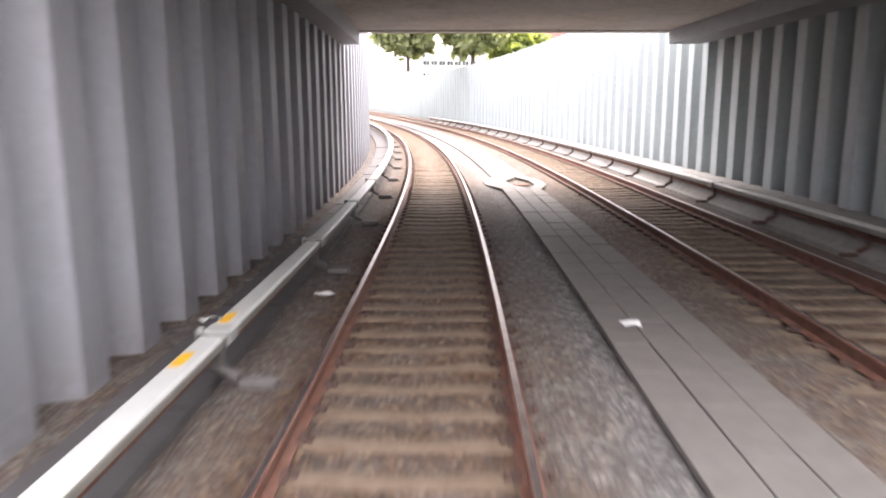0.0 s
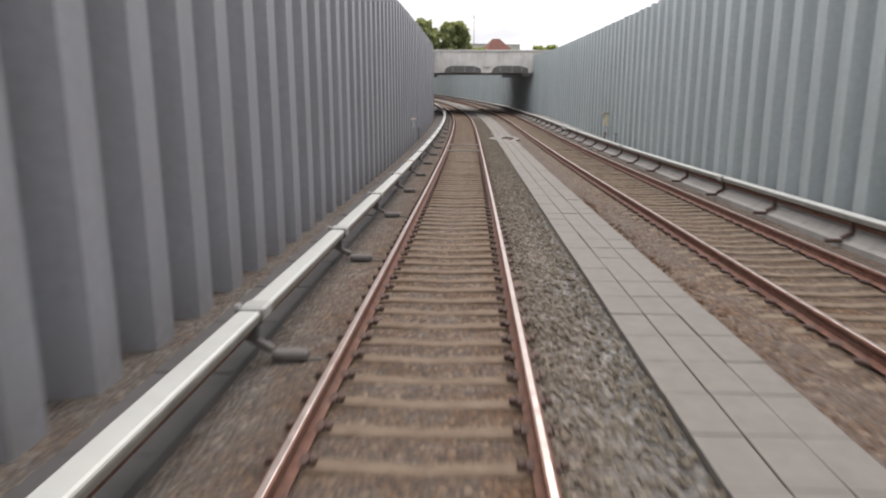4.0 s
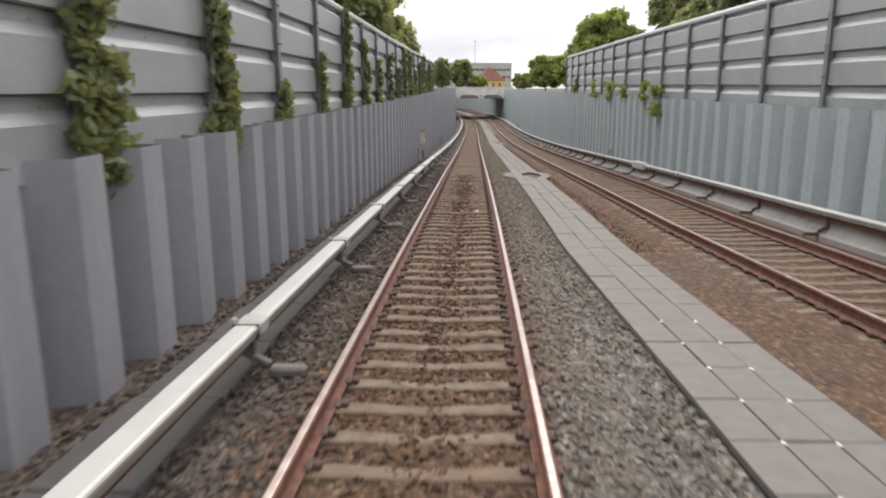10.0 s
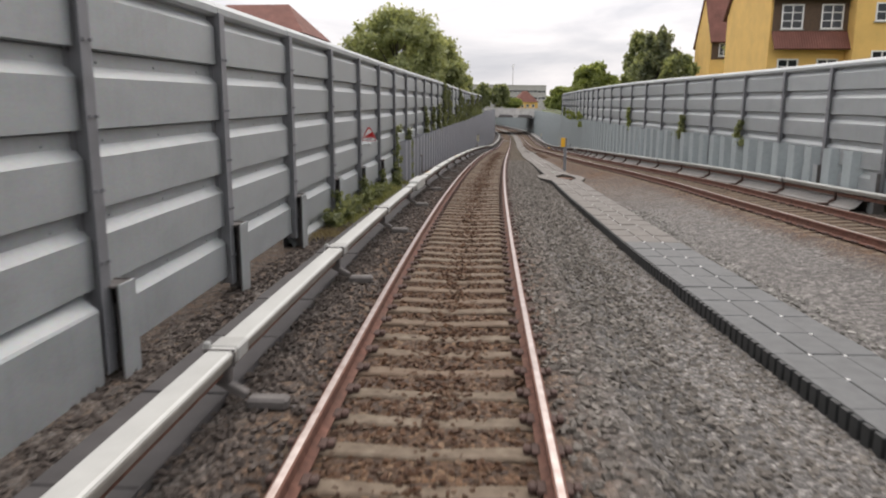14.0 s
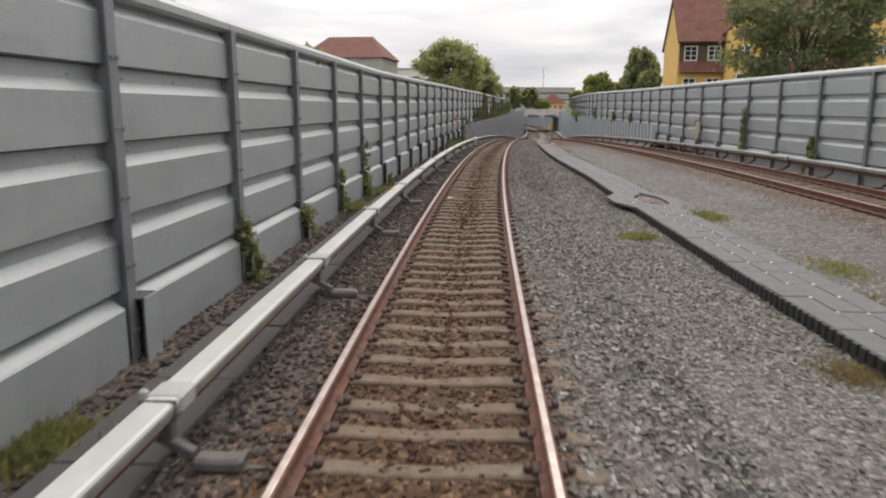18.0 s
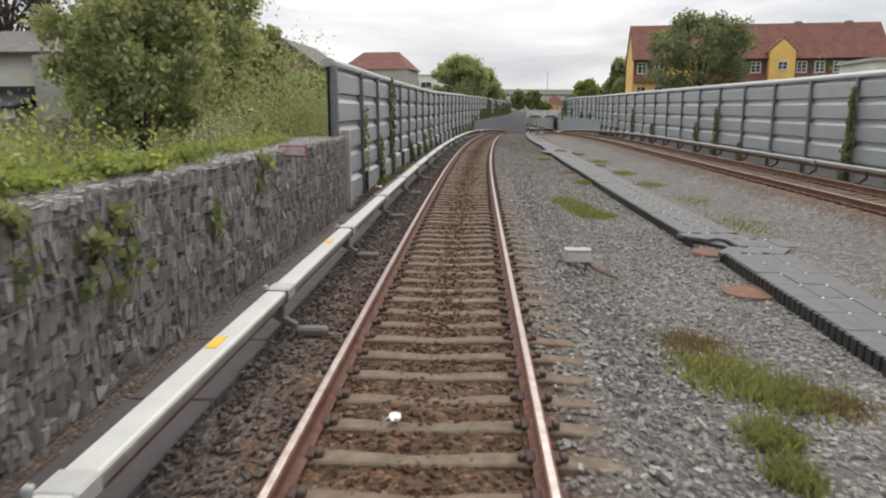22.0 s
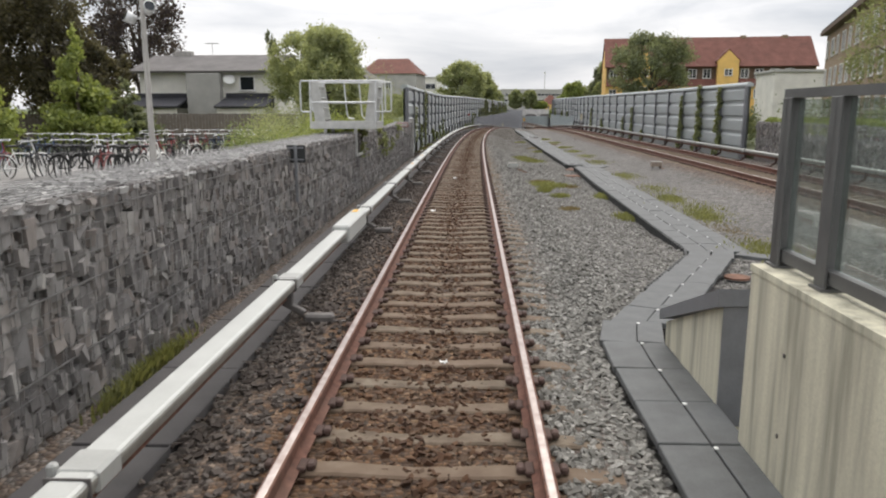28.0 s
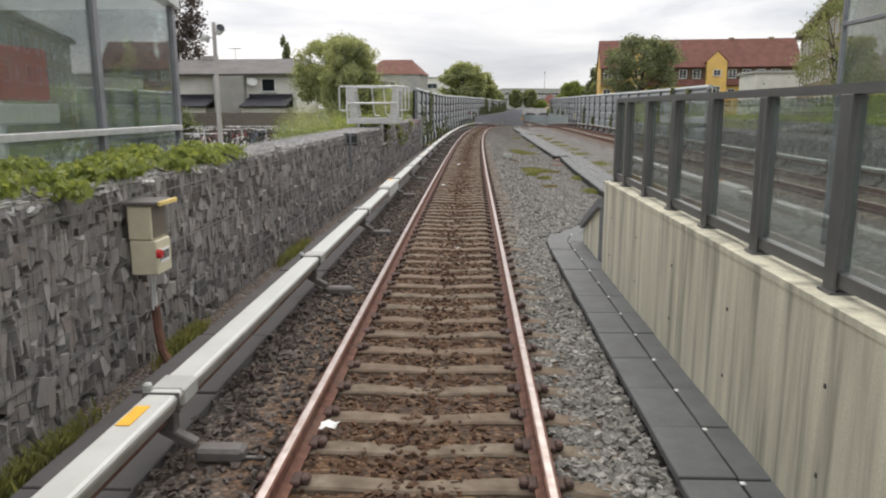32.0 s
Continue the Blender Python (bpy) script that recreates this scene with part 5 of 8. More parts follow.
def make_platform():
    u0, u1 = 220.3, 238.0
    l0, l1 = 2.045, 5.3
    t = thing("station_platform", Matrix(), "bare concrete platform wall end with water stains", "platform wall", kind="structure")
    bm = bmesh.new()
    sweep(bm, [(l0, -0.6), (l0 + 0.3, -0.6), (l0 + 0.3, 0.975), (l0, 0.975)], span(u0, u1, 2.0))
    part("platform_wall", bm, CONCRETE_WALL, t, "streaked pale concrete wall")
    bm = bmesh.new()
    sweep(bm, [(l0 - 0.006, 0.978), (l0 + 0.306, 0.978), (l0 + 0.306, 1.02), (l0 - 0.006, 1.02)], span(u0 - 0.012, u1, 2.0))
    part("coping", bm, CONCRETE_WALL, t, "concrete edge strip")
    bm = bmesh.new()
    for k in range(16):
        u = u0 + 0.55 + (k // 2) * 1.38
        h = 0.15 if k % 2 else 0.62
        box(bm, -0.004, -0.008, -0.011, 0.006, 0.008, 0.011, 0.0, spot(u, l0 - 0.003, h))
    part("formwork_holes", bm, BRACKET, t, "small dark formwork tie holes")["kind"] = "stuff"
    # balustrade
    b = thing("glass_balustrade", Matrix(), "grey steel balustrade with slightly dirty glass panes", "balustrade")
    top = 2.035
    for l in (l0 + 0.15,):
        bm = bmesh.new()
        sweep(bm, [(l - 0.045, top - 0.02), (l + 0.045, top - 0.02), (l + 0.045, top + 0.03), (l - 0.045, top + 0.03)], span(u0, u1, 2.0))
        part("handrail", bm, BALU, b, "flat grey top rail")
        bm = bmesh.new()
        sweep(bm, [(l - 0.03, 1.06), (l + 0.03, 1.06), (l + 0.03, 1.13), (l - 0.03, 1.13)], span(u0, u1, 2.0))
        part("bottom_rail", bm, BALU, b)
        u = u0 + 0.06
        while u < u1:
            bm = bmesh.new()
            box(bm, -0.05, -0.012, 1.02, 0.05, 0.012, top - 0.02, 0.004)
            box(bm, -0.05, -0.06, 1.02, -0.035, 0.06, top - 0.02, 0.003)
            box(bm, -0.07, -0.07, 1.02, 0.07, 0.07, 1.035)
            part("post", bm, BALU, b).matrix_basis = spot(u, l, 0)
            bay = 0.58 if u < u0 + 0.1 else 1.03
            if u + bay < u1:
                bm = bmesh.new()
                box(bm, -0.006, 0.05 - bay, 1.14, 0.006, -0.06, top - 0.03)
                g = part("pane", bm, GLASS, b)
                g.matrix_basis = spot(u, l + 0.0, 0)
                g.visible_shadow = False
            u += bay
    # low concrete chamber in front, with a sloping dark lid
    c = thing("cable_chamber", spot(219.02, 2.095, 0), "low concrete cable chamber with a sloping dark grey lid", "cable chamber")

    def wedge(x0, x1, y0, y1, z0, za, zb):
        bm = bmesh.new()
        v = [bm.verts.new(q) for q in ((x0, y0, z0), (x1, y0, z0), (x1, y1, z0), (x0, y1, z0), (x0, y0, za), (x1, y0, za), (x1, y1, zb), (x0, y1, zb))]
        for f in ((0, 3, 2, 1), (4, 5, 6, 7), (0, 1, 5, 4), (1, 2, 6, 5), (2, 3, 7, 6), (3, 0, 4, 7)):
            bm.faces.new([v[i] for i in f])
        return bm
    part("chamber_wall", wedge(0, 1.2, -0.7, 0.7, -0.4, 0.596, 0.066), CONCRETE_WALL, c)
    bm = wedge(-0.05, 1.25, -0.74, 0.76, 0, 0.725, 0.165)
    for v in bm.verts:
        if abs(v.co.z) < 0.001:
            v.co.z = 0.6 if v.co.y < 0 else 0.07
    part("lid", bm, POST, c, "dark grey steel lid")
    # thin dark slab added to colour the end face as shaded
    part("end_plate", wedge(0.0, 1.2, -0.72, -0.704, -0.3, 0.59, 0.59), POST, c, "chamber end face coloured dark for its shade")


make_platform()

# ---------------------------------------------------------------- boxes, signs and small fittings by the line


def make_wall_box(m, face, label, button=False):
    """Beige two-part telephone box on a pipe; face=+1 looks to +x."""
    m = m @ Matrix.Diagonal((0.9, 0.9, 0.94, 1))
    t = thing("trackside_box", m, label, "electrical box", "boxes along the walls")
    bm = bmesh.new()
    box(bm, -0.13, -0.16, 0.95, 0.09, 0.16, 1.25, 0.012)
    part("upper_case", bm, BEIGE, t)
    bm = bmesh.new()
    box(bm, -0.15, -0.19, 1.255, 0.17, 0.19, 1.285, 0.006)
    hood = part("rain_hood", bm, BRACKET, t, "weathered dark flat hood")
    # pale strip that puts the lit rim of the hood into colour
    bm = bmesh.new()
    box(bm, 0.171, -0.185, 1.25, 0.2, 0.185, 1.288, 0.004)
    part("edge_strip", bm, YELLOW_PALE, hood, "pale yellow strip for the lit hood edge")
    bm = bmesh.new()
    box(bm, 0.091, -0.14, 0.97, 0.097, 0.14, 1.23)
    part("window", bm, BOX_PANE, t, "dull grey-brown front pane")
    bm = bmesh.new()
    box(bm, -0.13, -0.155, 0.64, 0.12, 0.155, 0.945, 0.012)
    low = part("lower_case", bm, BEIGE, t)
    bm = bmesh.new()
    box(bm, 0.12, -0.1, 0.74, 0.128, 0.1, 0.86)
    part("panel", bm, WHITE, low, "pale control panel")
    for k in range(4):
        bm = bmesh.new()
        box(bm, 0.129, -0.085 + k * 0.045, 0.77, 0.136, -0.065 + k * 0.045, 0.84)
        part("switch", bm, BRACKET, low)
    bm = bmesh.new()
    tube(bm, [(-0.02, 0.03, 0.64), (-0.02, 0.03, 0.4), (-0.01, 0.02, 0.3)], 0.022)
    tube(bm, [(0.0, -0.05, 0.64), (-0.01, -0.04, 0.3)], 0.014)
    part("conduit", bm, GALV, t, "thin grey conduits")
    bm = bmesh.new()
    tube(bm, [(-0.015, 0.02, 0.32), (-0.005, 0.02, 0.1), (0.03, 0.0, -0.1), (0.1, -0.02, -0.22)], 0.042)
    part("sleeve", bm, RUST_PLATE, t, "rust-red cable sleeve")
    if button:
        bm = bmesh.new()
        bmesh.ops.create_cone(bm, cap_ends=True, segments=16, radius1=0.04, radius2=0.035, depth=0.04)
        bmesh.ops.transform(bm, matrix=pose(0.14, -0.14, 0.83, 0, 90, 0), verts=bm.verts)
        part("button", bm, RED, low, "red stop button")
    return t


make_wall_box(spot(223.95, -2.34, 0.01), 1, "beige control box with a red button on the gabion wall", True)
make_wall_box(spot(86.3, -2.3, 0.13), 1, "beige control box on a pipe before the grey sheet piles")
make_wall_box(spot(12.6, wall_r(12.6) - 0.25, 0.2) @ pose(0, 0, 0, 0, 0, 180), 1, "beige control box on a pipe before the blue-grey sheet piles")
make_wall_box(spot(150.4, wall_r(150.4) - 0.3, 0.25) @ pose(0, 0, 0, 0, 0, 180), 1, "beige control box before the far noise barrier")


def make_bracket_pair(u, l, s):
    t = thing("cable_bracket", spot(u, l, 0), "thin dark steel cable bracket fixed to the sheet piles", "bracket", "cable brackets on the piles")
    bm = bmesh.new()
    box(bm, -0.02, -0.02, -0.15, 0.02, 0.02, 0.55, 0.004)
    part("upright", bm, BRACKET, t)
    bm = bmesh.new()
    box(bm, -0.03, -0.3, 0.5, 0.03, 0.3, 0.56, 0.006)
    part("arm", bm, BRACKET, t)


for _u, _l, _s in ((9.6, -2.4, -1), (88.2, -2.4, -1), (63.0, -2.4, -1), (130.6, -2.4, -1), (90.3, wall_r(90.3) - 0.12, 1), (14.7, wall_r(14.7) - 0.12, 1)):
    make_bracket_pair(_u, _l, _s)


def text_mesh(body, size, material, parent, m, depth=0.004, label=""):
    cu = bpy.data.curves.new("lettering", "FONT")
    cu.body, cu.size, cu.extrude, cu.align_x, cu.align_y = body, size, depth, "CENTER", "CENTER"
    tmp = new("lettering_tmp", cu)
    me = bpy.data.meshes.new_from_object(tmp.evaluated_get(bpy.context.evaluated_depsgraph_get()))
    bpy.data.objects.remove(tmp)
    me.materials.clear()
    me.materials.append(material)
    ob = new("lettering", me)
    ob.parent = parent
    ob.matrix_basis = m
    if label:
        ob["label"] = label


def make_gradient_sign():
    t = thing("gradient_sign", spot(140.75, -2.58, 0.1), "triangular white gradient sign with a red wedge and border", "sign")
    bm = bmesh.new()
    tube(bm, [(0.05, 0.02, 1.13), (-0.16, 0.02, 1.13)], 0.02)
    tube(bm, [(-0.02, 0.02, 1.12), (-0.02, 0.02, 1.25)], 0.016)
    part("arm", bm, GALV, t)

    def tri(pts, y0, y1):
        bm = bmesh.new()
        a = [bm.verts.new((x, y0, z)) for x, z in pts]
        b = [bm.verts.new((x, y1, z)) for x, z in pts]
        n = len(pts)
        bm.faces.new(a)
        bm.faces.new(b[::-1])
        for k in range(n):
            bm.faces.new((a[k], a[(k + 1) % n], b[(k + 1) % n], b[k]))
        return bm
    w, z0, z1 = 0.165, 1.21, 1.54
    part("plate", tri([(-w, z0), (w, z0), (w, z0 + 0.08), (0.03, z1), (-0.03, z1), (-w, z0 + 0.08)], -0.01, 0.0), RED, t, "red sign border")
    part("face", tri([(-w + 0.02, z0 + 0.095), (w - 0.02, z0 + 0.095), (0.015, z1 - 0.03), (-0.015, z1 - 0.03)], -0.014, -0.0105), WHITE, t, "white sign face")
    part("wedge", tri([(-w + 0.03, z0 + 0.1), (w - 0.03, z0 + 0.1), (0.075, z0 + 0.215)], -0.018, -0.0145), RED, t, "red slope wedge")
    part("caption", tri([(-w + 0.015, z0 + 0.015), (w - 0.015, z0 + 0.015), (w - 0.015, z0 + 0.08), (-w + 0.015, z0 + 0.08)], -0.014, -0.0105), WHITE, t, "white strip with the grade")
    text_mesh("2-4", 0.08, BLACK, t, pose(0, -0.0145, z0 + 0.047, 90, 0, 0), 0.001)


make_gradient_sign()


def make_plate(m, w, h, back, bars, label):
    t = thing("trackside_plate", m, label, "sign")
    bm = bmesh.new()
    box(bm, -w / 2, -0.01, -h / 2, w / 2, 0.01, h / 2, 0.004)
    part("plate", bm, back, t)
    for x0, x1, z0, z1, mat in bars:
        bm = bmesh.new()
        box(bm, x0, -0.016, z0, x1, -0.0105, z1)
        part("bar", bm, mat, t, "faded printing")
    bm = bmesh.new()
    box(bm, -0.02, 0.011, -h / 2 - 0.35, 0.02, 0.03, h / 2, 0.003)
    part("stay", bm, GALV, t)


_bars = [(-0.16, -0.1, -0.03, 0.03, RED), (-0.08, -0.02, -0.03, 0.03, RED), (0.0, 0.06, -0.03, 0.03, RED), (0.08, 0.15, -0.03, 0.03, RED)]
make_plate(spot(196.45, -2.4, 1.33), 0.42, 0.17, FADED_RED, [(-0.185, 0.185, -0.06, 0.06, FADED)], "small red-edged white plate on the gabion top")
make_plate(spot(12.6, -2.45, 1.12), 0.3, 0.12, RED, [(-0.135, 0.135, -0.045, 0.045, WHITE)], "small red and white plate on the sheet piles")


def make_sign_back():
    t = thing("trackside_sign", spot(213.5, -2.4, 1.27), "back of a dark square sign on a grey stay", "sign")
    for x in (-0.075, 0.075):
        bm = bmesh.new()
        box(bm, x - 0.07, 0.0, -0.135, x + 0.07, 0.012, 0.135, 0.005)
        part("plate", bm, RUBBER, t, "dark sign plate")
    bm = bmesh.new()
    box(bm, -0.022, -0.03, -0.75, 0.022, -0.002, 0.14, 0.004)
    part("stay", bm, POST, t, "grey steel stay")
    for z in (-0.1, 0.08):
        bm = bmesh.new()
        box(bm, -0.12, -0.012, z, 0.12, -0.001, z + 0.025, 0.002)
        part("clamp", bm, POST, t)


make_sign_back()


def make_yellow_post():
    t = thing("marker_post", spot(126.14, 3.36, -0.24) @ Matrix.Diagonal((0.92, 0.92, 1.0, 1)), "dark steel marker post with a yellow box", "marker post")
    bm = bmesh.new()
    box(bm, -0.07, -0.05, 0, 0.07, -0.035, 1.42, 0.003)
    box(bm, -0.07, 0.035, 0, 0.07, 0.05, 1.42, 0.003)
    box(bm, -0.008, -0.035, 0, 0.008, 0.035, 1.42)
    part("post", bm, POST, t)
    bm = bmesh.new()
    box(bm, -0.22, -0.11, 1.03, -0.012, 0.06, 1.42, 0.015)
    part("box", bm, YELLOW, t, "bright yellow box")


make_yellow_post()


def make_line_box(u, l, h, label):
    t = thing("line_box", spot(u, l, h), label, "electrical box", "boxes on the gravel")
    bm = bmesh.new()
    box(bm, -0.19, -0.12, 0.1, 0.19, 0.12, 0.26, 0.02)
    part("case", bm, COVER if l < 4 else BOX_WORN, t)
    bm = bmesh.new()
    box(bm, -0.2, -0.13, 0.262, 0.2, 0.13, 0.29, 0.01)
    part("lid", bm, COVER_SIDE, t, "grey lid")
    for x in (-0.13, 0.13):
        bm = bmesh.new()
        box(bm, x - 0.02, -0.03, -0.1, x + 0.02, 0.03, 0.098)
        part("foot", bm, BRACKET, t)
    bm = bmesh.new()
    tube(bm, [(0.1, 0, 0.12), (0.22, -0.1, 0.03), (0.36, -0.3, -0.02), (0.5, -0.5, -0.04)], 0.022)
    part("cable", bm, RUST_PLATE, t, "reddish cable to the track")


make_line_box(196.6, 1.85, -0.38, "small pale grey box on feet in the gravel with a cable")
make_line_box(197.2, 7.15, -0.28, "small weathered box on feet in the gravel near the far track")


def make_ball():
    bm = bmesh.new()
    bmesh.ops.create_icosphere(bm, subdivisions=3, radius=0.11)
    for v in bm.verts:
        v.co *= 1 + 0.02 * noise.noise(v.co * 9)
    t = thing("ball", spot(63.8, spacing(63.8) + 1.3, -0.06), "worn yellow ball lying in the gravel", "ball")
    part("skin", bm, YELLOW, t, smooth=True)
    for k in range(6):
        bm = bmesh.new()
        a = k * 1.05
        v = Vector((math.cos(a) * 0.8, math.sin(a) * 0.8, 0.6 if k % 2 else -0.5)).normalized()
        bmesh.ops.create_circle(bm, cap_ends=True, segments=6, radius=0.035, matrix=Matrix.Translation(v * 0.112) @ v.to_track_quat("Z", "Y").to_matrix().to_4x4())
        part("patch", bm, BLACK, t, "dark worn patch")


make_ball()


def make_access_platform():
    t = thing("access_platform", spot(206.62, -2.75, 1.5), "galvanised steel access platform with guard rails on the gabion wall", "access platform")
    bm = bmesh.new()
    box(bm, -0.78, -0.62, 0.0, 0.78, 0.6, 0.05, 0.006)
    part("deck", bm, ALU, t, "ribbed metal deck")
    for y0, y1 in ((-0.66, -0.62), (0.6, 0.64)):
        bm = bmesh.new()
        box(bm, -0.8, y0, -0.02, 0.8, y1, 0.15, 0.004)
        part("kick_plate", bm, ALU, t)
    for x in (-0.8, 0.76):
        bm = bmesh.new()
        box(bm, x, -0.61, -0.02, x + 0.04, 0.59, 0.15, 0.004)
        part("kick_plate", bm, ALU, t)
    r = 0.024
    for x in (-0.78, 0.78):
        for y in (-0.64, 0.62):
            bm = bmesh.new()
            tube(bm, [(x, y, 0.0), (x, y, 1.1)], r)
            part("rail_post", bm, GALV, t)
    for z in (1.1, 0.6):
        for y in (-0.64, 0.62):
            bm = bmesh.new()
            tube(bm, [(-0.8, y, z), (0.8, y, z)], r)
            part("guard_rail", bm, GALV, t)
    for x in (-0.98, 0.98):
        s = 1 if x > 0 else -1
        for y in (-0.64, 0.62):
            bm = bmesh.new()
            tube(bm, [(s * 0.78, y, 1.1), (x, y, 1.1), (x + s * 0.03, y, 1.06), (x + s * 0.03, y, 0.42), (x, y, 0.38), (s * 0.78, y, 0.38)], r * 0.9)
            part("side_loop", bm, GALV, t, "bent tube loop")
    # steps with side cheeks at both ends
    for s in (-1, 1):
        for y in (-0.42, 0.3):
            bm = bmesh.new()
            vs = [bm.verts.new(c) for c in ((s * 0.72, y, 0.02), (s * 0.46, y, 0.02), (s * 0.62, y, 1.08), (s * 0.82, y, 1.08), (s * 0.72, y + 0.02, 0.02), (s * 0.46, y + 0.02, 0.02), (s * 0.62, y + 0.02, 1.08), (s * 0.82, y + 0.02, 1.08))]
            for f in ((0, 1, 2, 3), (7, 6, 5, 4), (0, 4, 5, 1), (1, 5, 6, 2), (2, 6, 7, 3), (3, 7, 4, 0)):
                bm.faces.new([vs[i] for i in f])
            part("step_cheek", bm, ALU, t, "slanting side plate of the steps")
        for k in range(4):
            bm = bmesh.new()
            x = s * (0.58 + 0.05 * k)
            box(bm, x - 0.1, -0.4, 0.2 + k * 0.25, x + 0.1, 0.3, 0.225 + k * 0.25, 0.004)
            part("tread", bm, ALU, t)
    for x in (-0.18, 0.2):
        bm = bmesh.new()
        tube(bm, [(x, 0.6, 1.1), (x, 0.6, 1.06), (x + 0.06, 0.6, 0.3), (x + 0.1, 0.6, 0.22), (x + 0.24, 0.6, 0.2)], r * 0.8)
        part("grab_bar", bm, GALV, t, "bent grab bar")
    for x in (-0.45, 0.28):
        bm = bmesh.new()
        box(bm, x - 0.035, -0.6, -0.62, x + 0.035, -0.55, -0.021, 0.004)
        box(bm, x - 0.035, 0.35, -0.62, x + 0.035, 0.4, -0.021, 0.004)
        box(bm, x - 0.035, -0.6, -0.68, x + 0.035, 0.4, -0.621, 0.004)
        part("support_frame", bm, ALU, t, "bent support frame against the stones")


make_access_platform()

# ---------------------------------------------------------------- plants


def leaf_cloud(name, centres, material, parent, n, size, rng, flat=1.0, label="", droop=0.0):
    """Leaves as small quads round the surface of many clumps: (x, y, z, rx, ry, rz) each."""
    g = np.random.default_rng(rng)
    c = np.array(centres)
    w = (c[:, 3] * c[:, 4] + c[:, 3] * c[:, 5] + c[:, 4] * c[:, 5])
    pick = g.choice(len(c), n, p=w / w.sum())
    d = g.normal(size=(n, 3))
    d /= np.linalg.norm(d, axis=1, keepdims=True)
    rad = 1.05 - np.abs(g.normal(0, 0.38, (n, 1)))
    p = c[pick, :3] + d * rad * c[pick, 3:6] * (1 + 0.25 * g.normal(size=(n, 1)))
    s = size * g.uniform(0.6, 1.4, (n, 1))
    a = g.normal(size=(n, 3)) + d * 0.2
    a[:, 2] = a[:, 2] * flat - droop
    a /= np.linalg.norm(a, axis=1, keepdims=True)
    b = np.cross(a, g.normal(size=(n, 3)))
    b /= np.linalg.norm(b, axis=1, keepdims=True)
    v = np.stack([p - a * s, p - b * s * 0.55 + a * s * 0.1, p + a * s, p + b * s * 0.55 + a * s * 0.1], 1).reshape(-1, 3)
    me = bpy.data.meshes.new(name)
    me.vertices.add(n * 4)
    me.vertices.foreach_set("co", v.ravel())
    me.loops.add(n * 4)
    me.loops.foreach_set("vertex_index", np.arange(n * 4, dtype=np.int32))
    me.polygons.add(n)
    me.polygons.foreach_set("loop_start", np.arange(0, n * 4, 4, dtype=np.int32))
    me.polygons.foreach_set("loop_total", np.full(n, 4, dtype=np.int32))
    me.update(calc_edges=True)
    me.materials.append(material)
    ob = new(name, me)
    ob.parent = parent
    if label:
        ob["label"] = label
    return ob


def make_tree(u, l, z, height, width, material, seed, label, shape="round", n=2600, size=0.2, trunk=0.3):
    """Trunk with limbs, and a crown of leaves in clumps."""
    rng = random.Random(seed)
    t = thing("tree", spotz(u, l, z), label, "tree", "trees beyond the walls")
    bm = bmesh.new()
    th = height * trunk
    r0 = max(0.06, height * 0.022)
    top = height * (0.9 if shape == "cone" else 0.75)
    pts = [(rng.uniform(-0.1, 0.1) * i * 0.3, rng.uniform(-0.1, 0.1) * i * 0.3, -0.3 + (top + 0.3) * i / 6) for i in range(7)]
    tube(bm, pts, r0, 7, r0 * 0.25)
    centres = []
    W = width / 2
    if shape == "cone":
        k = 16
        for i in range(k):
            f = i / (k - 1)
            zz = height * (0.12 + 0.86 * f)
            rr = W * (1 - f) ** 0.8 + 0.12
            for _ in range(max(1, int(4 * (1 - f)))):
                a = rng.uniform(0, 6.28)
                q = rr * 0.6
                centres.append((q * math.cos(a), q * math.sin(a), zz, rr * 0.55, rr * 0.55, height * 0.05))
    else:
        k = 110
        for i in range(k):
            a = rng.uniform(0, 6.28)
            el = rng.uniform(-0.85, 1.0)
            rr = rng.uniform(0.25, 1.0) ** 0.7 * 0.92
            hz = (height - th) / 2
            cx, cy = W * rr * math.cos(a) * math.sqrt(max(0.08, 1 - el * el * 0.8)), W * rr * math.sin(a) * math.sqrt(max(0.08, 1 - el * el * 0.8))
            cz = th + hz + hz * el * 0.82
            s = rng.uniform(0.09, 0.24)
            centres.append((cx, cy, cz, W * s, W * s, hz * s * 0.85))
            if i % 9 == 0:
                j = min(6, 2 + int(4 * rng.random()))
                tube(bm, [pts[j - 1], ((pts[j][0] + cx) / 2, (pts[j][1] + cy) / 2, (pts[j][2] + cz) / 2), (cx, cy, cz)], r0 * 0.4, 5, r0 * 0.1)
    part("trunk", bm, BARK, t)
    leaf_cloud("crown", centres, material, t, n, size, seed)
    return t


